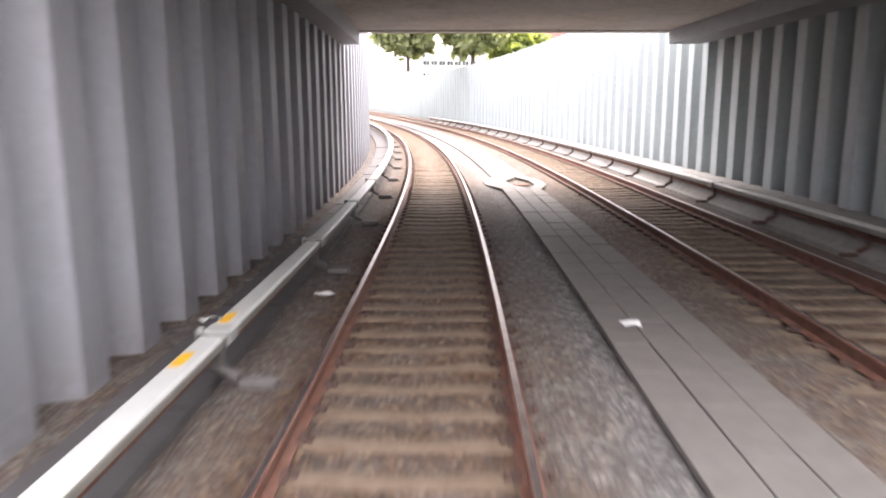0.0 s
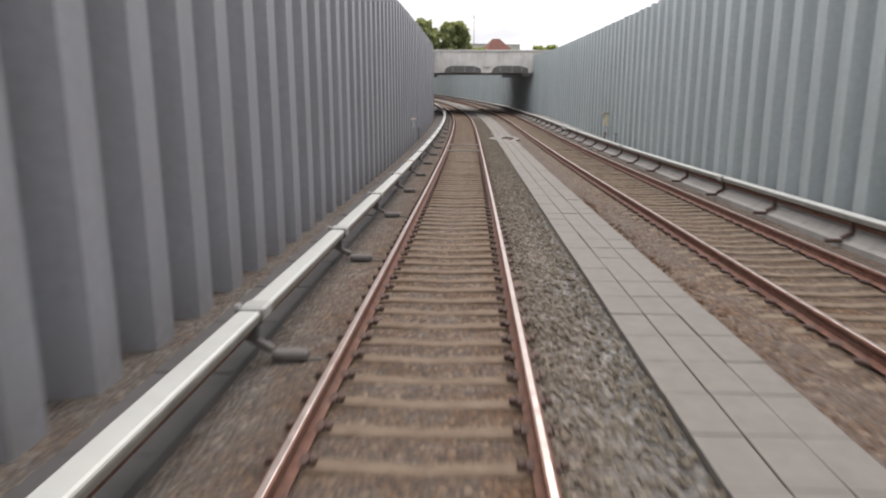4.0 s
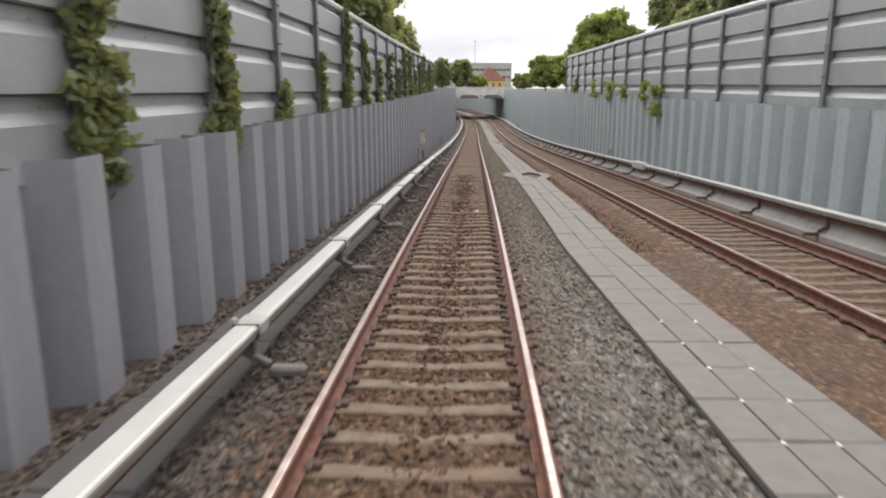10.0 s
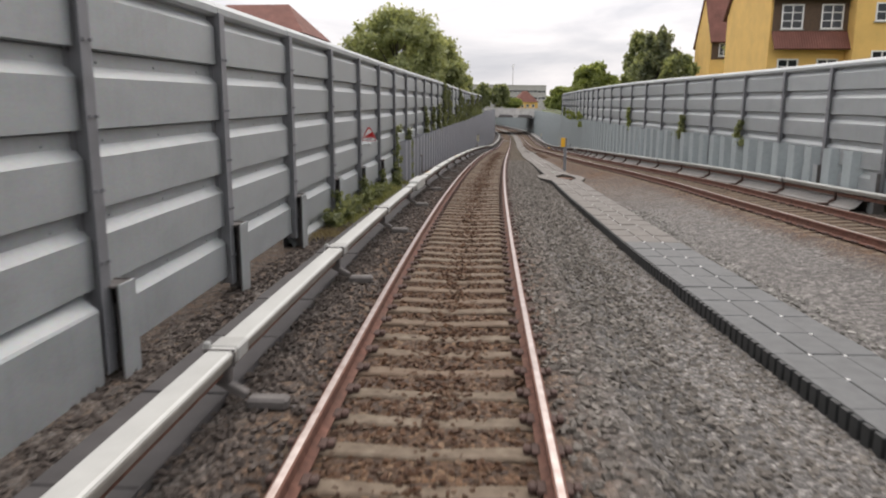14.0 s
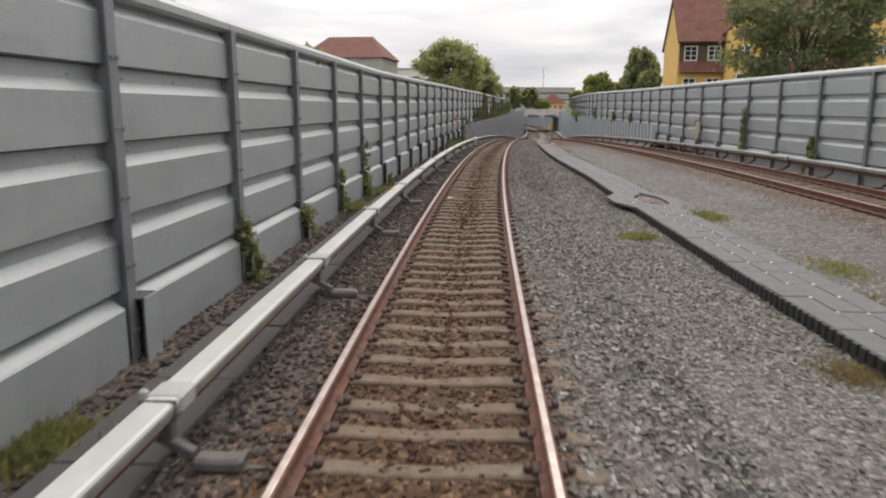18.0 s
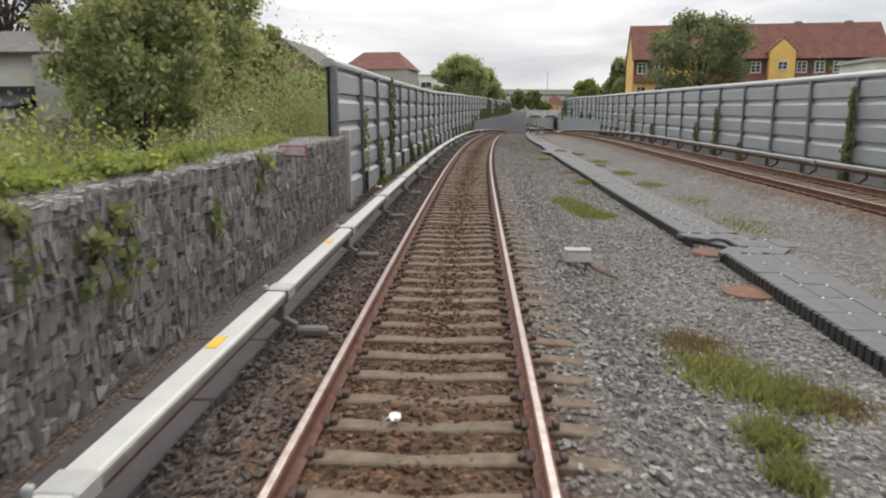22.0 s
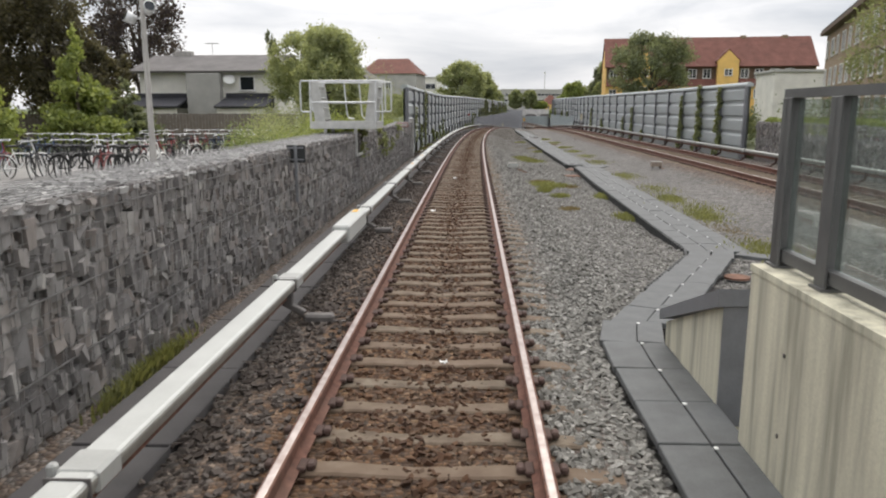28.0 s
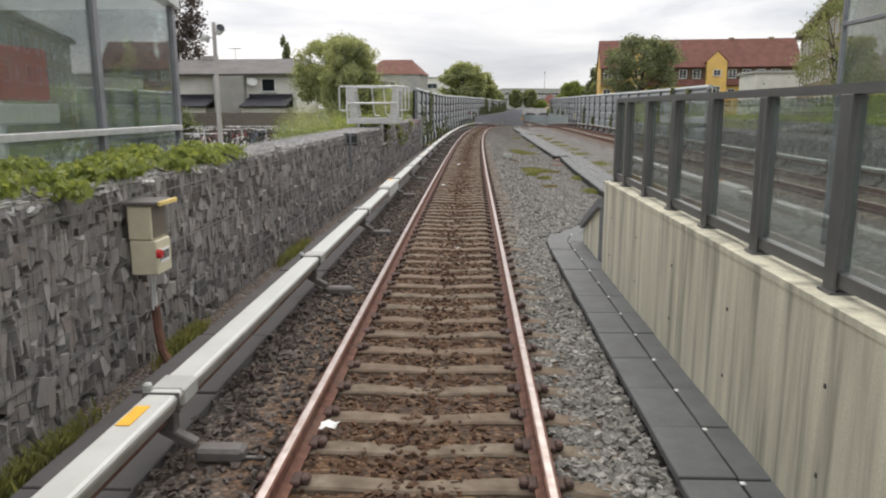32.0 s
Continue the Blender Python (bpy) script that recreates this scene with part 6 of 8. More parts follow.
TREES = [
    (20, 10.2, 0.9, 5.0, 5.6, LEAF_LIGHT, "round"), (34, 12.2, 0.9, 5.4, 5.0, LEAF_LIGHT, "round"), (48, 12.5, 0.9, 6.4, 6.0, LEAF_GREY, "round"), (60, 11.5, 0.9, 7.0, 6.0, LEAF_LIGHT, "round"),
    (55, 18.5, 0.9, 11.5, 6.4, LEAF_GREY, "round"), (74, 15.5, 0.8, 6.4, 5.5, LEAF_GREY, "round"), (80, 15.8, 0.8, 9.0, 4.4, LEAF_DARK, "round"), (92, 15.2, 0.8, 6.0, 3.4, LEAF_GREY, "round"), (100, 18.9, 0.6, 7.4, 4.0, LEAF_GREY, "round"),
    (96, -8.8, 0.8, 9.4, 9.5, LEAF_PALE, "round"), (84, -7.0, 0.8, 8.2, 7.5, LEAF_PALE, "round"), (72, -6.5, 0.9, 6.2, 5.5, LEAF_PALE, "round"), (60, -7.0, 0.9, 5.2, 5.5, LEAF_DARK, "round"),
    (-90, 2.4, 0.9, 9.0, 6.4, LEAF_GREY, "round"), (-90, 8.3, 0.9, 9.0, 6.4, LEAF_GREY, "round"), (-96, 14.5, 0.9, 4.2, 6.5, LEAF_LIGHT, "round"), (-98, 30.5, 0.9, 5.0, 7.5, LEAF_LIGHT, "round"),
    (139, 17.7, 0.4, 9.9, 10.2, LEAF_DARK, "round"), (-75, -9.0, 0.9, 5.6, 6.0, LEAF, "round"), (-100, -4.0, 0.9, 8.0, 7.0, LEAF, "round"),
    (194.5, -5.6, 0.3, 5.2, 3.2, LEAF_PALE, "round"), (188, -7.6, 0.3, 5.8, 5.0, LEAF_PALE, "round"), (184, -26.5, 0.3, 13.0, 8.5, LEAF_BROWN, "round"), (190, -26, 0.3, 12.5, 10.0, LEAF_BROWN, "round"), (199, -22, 0.3, 10.0, 9.0, LEAF_BROWN, "round"), (187, -21.6, 0.3, 10.5, 5.0, LEAF_BROWN, "round"),
    (165, -28.0, 0.3, 13.5, 8.5, LEAF_PURPLE, "round"), (192, -17.6, 0.3, 5.6, 3.2, LEAF_LIGHT, "cone"), (202.5, -15.6, 0.3, 3.0, 3.6, LEAF_LIGHT, "round"), (189, -17.0, 0.3, 3.2, 2.8, LEAF_DARK, "cone"),
    (186, -20.0, 0.3, 5.5, 4.2, LEAF_BROWN, "round"), (158, -19.5, 0.3, 8.6, 3.0, LEAF_DARK, "cone"), (150, -22.0, 0.3, 9.0, 3.2, LEAF_DARK, "cone"),
    (178, -9.0, 0.3, 5.0, 4.5, LEAF_GREY, "round"), (168, -9.0, 0.3, 3.6, 4.5, LEAF, "round"), (150, -8.0, 0.3, 3.5, 4.5, LEAF_GREY, "round"), (193, 18.0, 0.6, 6.8, 5.0, LEAF_GREY, "round"), (207, 17.0, 0.6, 4.6, 5.0, LEAF_GREY, "round"),
]
for _i, (_u, _l, _z, _h, _w, _m, _s) in enumerate(TREES):
    _lab = {LEAF: "leafy green deciduous tree", LEAF_LIGHT: "light green leafy tree", LEAF_DARK: "dark green tree with dense foliage", LEAF_GREY: "grey-green loose-leaved tree", LEAF_PALE: "airy pale yellow-green tree", LEAF_PURPLE: "dark purple-leaved tree", LEAF_BROWN: "dense dark olive-brown tree"}[_m]
    _lab += " standing by the bike park" if _u > 186 and _l < 0 else (" behind the noise barrier" if _u > 60 else " beyond the cutting")
    _d = 226 - _u
    _z = _z - 0.28 if _u > 190 and _l < 0 else _z
    make_tree(_u, _l, _z, _h, _w, _m, 100 + _i, _lab, _s, n=int((0.4 if _u > 190 and _l > 16 else 1.0) * min(34000 if _u > 180 and -10 < _l < 0 else 15000, (1900 if _u > 180 and -10 < _l < 0 else 640) * _h * _w / (1 + 0.004 * max(0, _d - 30)))) + 1500, size=(0.03 if _u > 180 and _l > -10 else 0.07) + 0.0009 * max(0, _d), trunk=0.05 if (_l < -12 and _u > 180) or _u < 100 else 0.2)


def make_bush(u, l, z, w, d, h, material, seed, label, n=1500, size=0.09, droop=0.0):
    rng = random.Random(seed)
    t = thing("shrub", spotz(u, l, z), label, "shrub", "shrubs by the line")
    cs = []
    for _ in range(14):
        x, y = rng.uniform(-0.5, 0.5) * w, rng.uniform(-0.5, 0.5) * d
        hh = h * rng.uniform(0.45, 1.0) * (1 - 0.5 * (x / w) ** 2)
        cs.append((x, y, hh * 0.5, w * 0.2, d * 0.2, hh * 0.5))
    bm = bmesh.new()
    for k in range(5):
        c = cs[k]
        tube(bm, [(c[0] * 0.3, c[1] * 0.3, -0.1), (c[0] * 0.7, c[1] * 0.7, c[2]), (c[0], c[1], c[2] * 1.6)], 0.02, 5, 0.006)
    part("stems", bm, BARK, t)["kind"] = "stuff"
    leaf_cloud("foliage", cs, material, t, n, size, seed, droop=droop)


for _i, (_u, _l, _z, _w, _d, _h, _m) in enumerate((
        (193.5, -5.4, 0.5, 3.4, 4.0, 2.3, LEAF_PALE), (197, -6.6, 0.4, 3.6, 4.0, 2.2, LEAF_PALE), (200.5, -5.6, 0.4, 3.0, 3.6, 1.9, LEAF_PALE), (190, -6.0, 0.4, 4.0, 4.0, 3.8, LEAF_PALE),
        (203.5, -5.6, 0.4, 2.4, 3.0, 1.45, LEAF), (198.6, -4.7, 0.4, 2.4, 3.0, 1.75, LEAF_LIGHT), (201.8, -4.5, 0.4, 2.2, 3.0, 1.6, LEAF_LIGHT), (184, -6.5, 0.3, 4.4, 5.0, 4.6, LEAF_PALE), (176, -6.2, 0.3, 3.0, 5.0, 3.2, LEAF_GREY),
        (197, 15.0, 0.6, 3.6, 5.0, 2.5, LEAF_DARK), (203, 15.2, 0.6, 3.4, 6.0, 2.4, LEAF), (210, 15.0, 0.6, 3.0, 6.0, 1.9, LEAF), (217, 15.0, 0.6, 3.0, 6.0, 1.9, LEAF), (225, 15.0, 0.6, 3.0, 7.0, 1.9, LEAF),
        (178, 13.4, 0.3, 2.0, 4.0, 3.2, LEAF_DARK), (188, 13.3, 0.3, 1.6, 3.0, 3.1, LEAF_DARK))):
    _z, _h = (_z - 0.3, _h + 0.2) if _u > 190 and _l < 0 else (_z, _h)
    make_bush(_u, _l, _z, _w, _d, _h, _m, 300 + _i, "loose grey-green willow shrub by the wall" if _m in (LEAF_GREY, LEAF_PALE) else "dense green shrub behind the far wall", 8000 if _l < 0 else 4200, 0.038 if _l < 0 else 0.06, 0.4 if _m in (LEAF_GREY, LEAF_PALE) else 0.0)


def make_hedge(u0, u1, l0, l1, h, seed, label, material=None, n=2600):
    t = thing("creeper", Matrix(), label, "climbing plant")
    rng = random.Random(seed)
    cs = []
    for u in span(u0, u1, 0.22):
        for _ in range(2):
            p = at(u, rng.uniform(l0, l1), h + rng.uniform(-0.06, 0.08))
            cs.append((p.x, p.y, p.z, 0.16, 0.16, 0.07))
    bm = bmesh.new()
    for k in range(6):
        a = u0 + (u1 - u0) * k / 6
        tube(bm, [at(a, l0 + 0.1, h - 0.02), at(a + 0.5, (l0 + l1) / 2, h + 0.06), at(a + 1.0, l1, h - 0.02)], 0.008, 5)
    part("stems", bm, BARK, t)["kind"] = "stuff"
    leaf_cloud("leaves", cs, material or LEAF_LIGHT, t, int(n * 2.6), 0.034, seed)


make_hedge(220.5, 232, -3.45, -2.4, GAB_TOP + 0.06, 41, "bright green creeper spreading over the gabion top", n=8000)
make_hedge(199, 206, -3.4, -2.8, GAB_TOP + 0.05, 42, "bright green creeper on top of the gabion wall", n=5500)
make_hedge(194, 199, -3.4, -3.05, GAB_TOP + 0.02, 43, "thin green creeper on top of the gabion wall", n=1200)
make_hedge(194.6, 226, 11.85, 13.3, 1.5, 44, "rough green grass and plants over the far gabion wall", n=14000)


def make_vine(u, l, z0, z1, w, seed, side, n=420, material=None):
    """Ivy climbing a post."""
    t = thing("ivy", spotz(u, l, z0), "green ivy climbing a barrier post", "climbing plant", "ivy on the noise barriers")
    rng = random.Random(seed)
    bm = bmesh.new()
    h = z1 - z0
    tube(bm, [(0, 0, -0.05), (0.02, 0.05, h * 0.3), (-0.02, -0.04, h * 0.65), (0, 0.02, h)], 0.012, 5, 0.004)
    part("stem", bm, BARK, t)
    cs = []
    k = max(4, int(h / 0.16))
    for i in range(k):
        f = i / (k - 1)
        spread = w * (0.4 + 1.0 * (1 - f) ** 2)
        cs.append((-side * 0.06 + rng.uniform(-0.05, 0.05), rng.uniform(-0.5, 0.7) * spread + 0.25 * w * (1 - f) ** 3, h * f, 0.1, spread * rng.uniform(0.45, 0.9), 0.14))
    leaf_cloud("leaves", cs, material or LEAF_IVY, t, int(n * 1.8), 0.058, seed)


def make_shrub(u, l, z, w, h, droop, seed, material, n=500, label="loose green shrub rooted on the pile tops"):
    """Loose shrub of several thin stems, some of them hanging over the edge."""
    t = thing("shrub", spotz(u, l, z), label, "shrub", "shrubs along the barriers")
    rng = random.Random(seed)
    bm = bmesh.new()
    cs = []
    for i in range(7):
        y = rng.uniform(-0.5, 0.5) * w
        tip = h * rng.uniform(0.5, 1.0) if i % 3 else -droop
        x = rng.uniform(-0.12, 0.1)
        tube(bm, [(0, 0.1 * y, -0.04), (x * 0.5, 0.5 * y, 0.4 * max(tip, 0.15)), (x, y, tip)], 0.01, 5, 0.004)
        for f in (0.55, 0.8, 1.0):
            cs.append((x * f, y * f + rng.uniform(-0.06, 0.06), 0.05 + tip * f, 0.13, w * rng.uniform(0.1, 0.18), 0.12))
    part("stems", bm, BARK, t)["kind"] = "stuff"
    leaf_cloud("leaves", cs, material, t, n, 0.055, seed)


for _u, _h0, _h1, _w, _n in ((70.5, 1.2, 2.6, 0.28, 500), (73.5, 1.1, 2.9, 0.25, 450), (76.5, 1.1, 2.4, 0.3, 450), (79.5, 1.1, 3.2, 0.25, 500), (82.5, 1.0, 2.7, 0.28, 450), (85.5, 1.0, 2.2, 0.3, 450), (88.5, 1.0, 2.9, 0.3, 550),
                             (91.5, 0.9, 3.0, 0.3, 550), (94.5, 0.9, 2.1, 0.25, 400), (97.5, 0.9, 2.5, 0.22, 400), (100.5, 0.9, 2.2, 0.25, 400), (103.5, 0.9, 2.6, 0.3, 700), (106.5, 0.85, 3.1, 0.32, 900), (109.5, 0.8, 2.0, 0.2, 350),
                             (112.5, 0.8, 1.4, 0.42, 500), (115.5, 0.8, 2.95, 0.36, 1500), (118.5, 0.75, 3.15, 0.4, 1700), (121.5, 0.7, 2.0, 0.28, 450), (124.5, 0.7, 1.9, 0.26, 420), (127.5, 0.6, 1.9, 0.24, 380), (133.5, -0.2, 1.1, 0.36, 800), (136.5, -0.2, 1.3, 0.22, 420), (139.5, -0.2, 0.15, 0.26, 160),
                             (142.5, -0.2, 0.2, 0.26, 160), (145.5, -0.2, 0.25, 0.26, 200), (169.5, -0.15, 1.2, 0.12, 120), (172.5, -0.15, 0.6, 0.16, 120), (178.2, -0.2, 0.5, 0.24, 260), (184.5, -0.15, 2.9, 0.12, 380), (187.5, -0.15, 1.0, 0.14, 160), (190.5, -0.2, 1.9, 0.08, 100)):
    _z = rail_z(_u)
    _u = 67.6 + 2.94 * round((_u - 67.5) / 3)
    make_vine(_u, fence_l(_u, -1) + 0.16, _h0 if _h0 > 0.3 else _z + _h0, _h1, _w, int(_u * 7), -1, _n)
for _u, _h0, _h1, _w, _n in ((75.5, 1.2, 1.9, 0.5, 400), (117.5, 0.9, 1.9, 0.3, 350), (126.5, 0.9, 1.6, 0.4, 420), (132.5, 0.9, 1.5, 0.3, 300),
                             (156.5, 0.0, 1.9, 0.2, 260), (162.5, 0.0, 1.0, 0.3, 300), (171.5, 0.0, 1.2, 0.2, 200), (173.5, 0.0, 1.9, 0.2, 300), (176.4, 0.0, 0.5, 0.3, 200), (185.3, 0.0, 2.5, 0.24, 620), (188.2, 0.0, 2.95, 0.36, 1000), (191.2, 0.0, 2.75, 0.28, 700)):
    _u = 70.62 + 2.94 * round((_u - 70.62) / 2.94)
    make_vine(_u, fence_l(_u, 1) - 0.16, _h0 if _h0 > 0.3 else rail_z(_u) + _h0, _h1, _w * 1.25, int(_u * 11), 1, int(_n * 1.2), LEAF_LIGHT if _u < 120 else LEAF_IVY)

for _u, _w, _h, _d, _n in ((84.9, 2.0, 0.65, 0.05, 520), (89.3, 1.5, 0.6, 0.1, 520), (92.2, 0.7, 0.35, 0.05, 200), (95.7, 1.0, 0.55, 0.05, 420), (97.6, 1.7, 0.32, 0.55, 900)):
    make_shrub(_u, wall_r(_u) - 0.06, cap_z(_u, 1), _w, _h, _d, int(_u * 5), LEAF_LIGHT, _n)
for _u, _w, _h, _n in ((173.35, 0.6, 0.5, 420), (170.3, 0.5, 0.22, 260), (167.45, 0.7, 0.4, 380), (164.4, 0.4, 0.16, 140)):
    make_shrub(_u, fence_l(_u, -1) + 0.2, rail_z(_u) - 0.2, _w, _h, 0.0, int(_u * 3), LEAF_IVY, _n, "leafy green weeds round a barrier post foot")
for _u, _w, _h in ((144.6, 0.9, 0.22), (143.6, 0.8, 0.35), (142.4, 0.8, 0.25), (140.9, 0.9, 0.4), (139.6, 0.7, 0.25), (137.9, 0.8, 0.35), (135.6, 0.7, 0.3)):
    make_shrub(_u, fence_l(_u, -1) + 0.28, rail_z(_u) - 0.22, _w, _h, 0.0, int(_u * 9), LEAF_IVY, 420, "leafy green weeds along the foot of the barrier")
for _u, _h, _d in ((201.7, 1.0, 0.35), (202.2, 0.85, 0.3), (203.0, 1.22, 0.45), (199.6, 0.75, 0.12), (206.4, 1.2, 0.4), (197.8, 1.15, 0.3)):
    make_shrub(_u, -2.47, rail_z(_u) + _h, 0.4, 0.14, _d, int(_u * 13), LEAF_IVY, 110, "small creeper growing out of the gabion wall")
make_shrub(171.4, fence_l(171.4, -1) - 0.05, fence_z(171.4, -1) - 0.02, 1.5, 0.14, 0.12, 77, LEAF_GREY, 160, "thin green sprays hanging over the barrier cap")


def make_weed(u, l, h, w, d, seed, material, hh=0.12, n=260):
    t = thing("weeds", spot(u, l, h), "low tuft of weeds growing in the gravel", "weeds", "weeds in the ballast")
    rng = random.Random(seed)
    g = np.random.default_rng(seed)
    v, f = [], []
    for i in range(n):
        x, y = g.normal(0, w / 3.2), g.normal(0, d / 3.2)
        a = g.uniform(0, 6.28)
        k = hh * g.uniform(0.5, 1.5)
        lean = g.uniform(0.2, 0.9) * k
        s = g.uniform(0.005, 0.012)
        o = len(v)
        v += [(x - s * math.sin(a), y + s * math.cos(a), -0.02), (x + s * math.sin(a), y - s * math.cos(a), -0.02), (x + lean * 0.5 * math.cos(a) + s * 1.3 * math.sin(a), y + lean * 0.5 * math.sin(a) - s * 1.3 * math.cos(a), k * 0.6), (x + lean * math.cos(a), y + lean * math.sin(a), k)]
        f += [(o, o + 1, o + 2), (o, o + 2, o + 3)]
    raw("blades", v, f, material, t)


for _i, (_u, _l, _w, _d, _m) in enumerate(((189.3, 2.9, 0.5, 1.3, GRASS), (190.2, 3.2, 0.6, 0.8, GRASS), (187.5, 2.7, 0.5, 0.9, GRASS), (188.6, 3.0, 0.5, 1.2, LEAF_DRY), (200.6, 2.65, 0.6, 0.9, GRASS), (201.1, 3.05, 0.6, 0.7, GRASS), (199.7, 2.66, 0.5, 0.6, LEAF_DRY), (201.3, 3.4, 0.4, 0.5, LEAF_DRY), (202.0, 2.6, 0.3, 0.4, GRASS), (202.6, 2.5, 0.2, 0.3, GRASS),
                                           (203.9, 2.85, 0.3, 0.4, GRASS), (206.5, 2.8, 0.3, 0.4, LEAF_DRY), (171.2, 3.3, 0.5, 0.5, GRASS), (178.5, 3.9, 0.5, 0.6, LEAF_DRY), (182.4, 3.95, 0.4, 0.6, GRASS), (180.3, 5.7, 0.7, 1.4, GRASS), (184.5, 5.8, 0.8, 1.6, GRASS),
                                           (188.5, 6.0, 0.8, 2.0, GRASS), (192.5, 5.9, 1.0, 2.2, GRASS), (199.0, 5.8, 0.8, 2.0, GRASS), (203.5, 5.9, 1.0, 2.4, GRASS), (207.5, 5.9, 1.0, 2.6, GRASS), (210.5, 5.6, 0.8, 2.0, LEAF_DRY), (212.5, 5.4, 1.0, 1.6, GRASS), (174.5, 5.6, 0.6, 1.4, GRASS), (176.5, 5.4, 0.6, 1.2, LEAF_DRY),
                                           (205.5, 5.55, 0.5, 1.2, GRASS), (208.6, 5.5, 0.5, 1.6, GRASS), (204.0, 4.05, 0.3, 0.8, GRASS), (208.0, 3.9, 0.3, 0.7, GRASS), (196.0, 6.9, 0.6, 0.8, GRASS), (169.3, 5.2, 0.5, 1.0, GRASS),
                                           (135.0, -2.75, 0.7, 1.2, GRASS), (137.0, -2.6, 0.8, 1.2, GRASS), (139.0, -2.5, 0.9, 1.3, GRASS), (141.0, -2.5, 0.9, 1.4, GRASS), (143.5, -2.5, 1.0, 1.6, GRASS), (145.5, -2.6, 0.7, 1.2, LEAF_DRY), (166.5, -2.4, 0.5, 0.7, GRASS), (169.6, -2.4, 0.6, 0.8, GRASS),
                                           (181.0, -2.5, 0.6, 0.6, GRASS), (184.0, -2.5, 0.6, 0.6, LEAF_DRY), (185.4, -2.55, 0.5, 0.7, GRASS), (187.8, -2.5, 0.4, 0.5, LEAF_DRY), (223.3, -2.38, 0.1, 0.7, GRASS), (225.9, -2.38, 0.12, 1.2, GRASS), (219.0, -2.38, 0.08, 1.2, GRASS))):
    make_weed(_u, _l, (mid_h(_u) if _l > 5 else side_h(_u)) if _l > 1.5 else -0.22, _w, _d, 500 + _i, _m, 0.085 if _m is GRASS else 0.05, 1000)

# ---------------------------------------------------------------- houses


def add_window(parent, x, y, z, w, h, cols, rows, deep=0.06, frame_mat=None):
    """White casement, facing -y, at its lower left corner."""
    fm = frame_mat or WHITE
    bm = bmesh.new()
    f = 0.07
    for a, b, c, d in ((0, 0, w, f), (0, h - f, w, h), (0, f, f, h - f), (w - f, f, w, h - f)):
        box(bm, x + a, y - deep, z + b, x + c, y + 0.02, z + d)
    win = part("window", bm, fm, parent, "white painted casement")
    bm = bmesh.new()
    box(bm, x + f, y - 0.02, z + f, x + w - f, y - 0.005, z + h - f)
    part("pane", bm, WINDOW, win)
    for k in range(1, cols):
        cx = x + w * k / cols
        bm = bmesh.new()
        box(bm, cx - 0.03, y - deep + 0.01, z + f + 0.002, cx + 0.03, y - 0.021, z + h - f - 0.002)
        part("glazing_bar", bm, fm, win)
    for k in range(1, rows):
        cz = z + h * k / rows
        bm = bmesh.new()
        box(bm, x + f + 0.002, y - deep + 0.015, cz - 0.02, x + w - f - 0.002, y - 0.022, cz + 0.02)
        part("glazing_bar", bm, fm, win)
    bm = bmesh.new()
    box(bm, x - 0.05, y - deep - 0.05, z - 0.06, x + w + 0.05, y, z - 0.005)
    part("sill", bm, RENDER_GREY, win)


def prism(bm, pts, y0, y1):
    a = [bm.verts.new((x, y0, z)) for x, z in pts]
    b = [bm.verts.new((x, y1, z)) for x, z in pts]
    n = len(pts)
    bm.faces.new(a)
    bm.faces.new(b[::-1])
    for k in range(n):
        bm.faces.new((a[k], a[(k + 1) % n], b[(k + 1) % n], b[k]))


def roof_slab(bm, x0, x1, ya, za, yb, zb, th=0.18):
    """A sloping slab between two edges."""
    n = Vector((0, -(zb - za), yb - ya)).normalized() * th
    c = [Vector((x0, ya, za)), Vector((x1, ya, za)), Vector((x1, yb, zb)), Vector((x0, yb, zb))]
    lo = [bm.verts.new(v) for v in c]
    hi = [bm.verts.new(v + Vector((0, n.y, n.z))) for v in c]
    bm.faces.new(lo[::-1])
    bm.faces.new(hi)
    for k in range(4):
        bm.faces.new((lo[k], lo[(k + 1) % 4], hi[(k + 1) % 4], hi[k]))


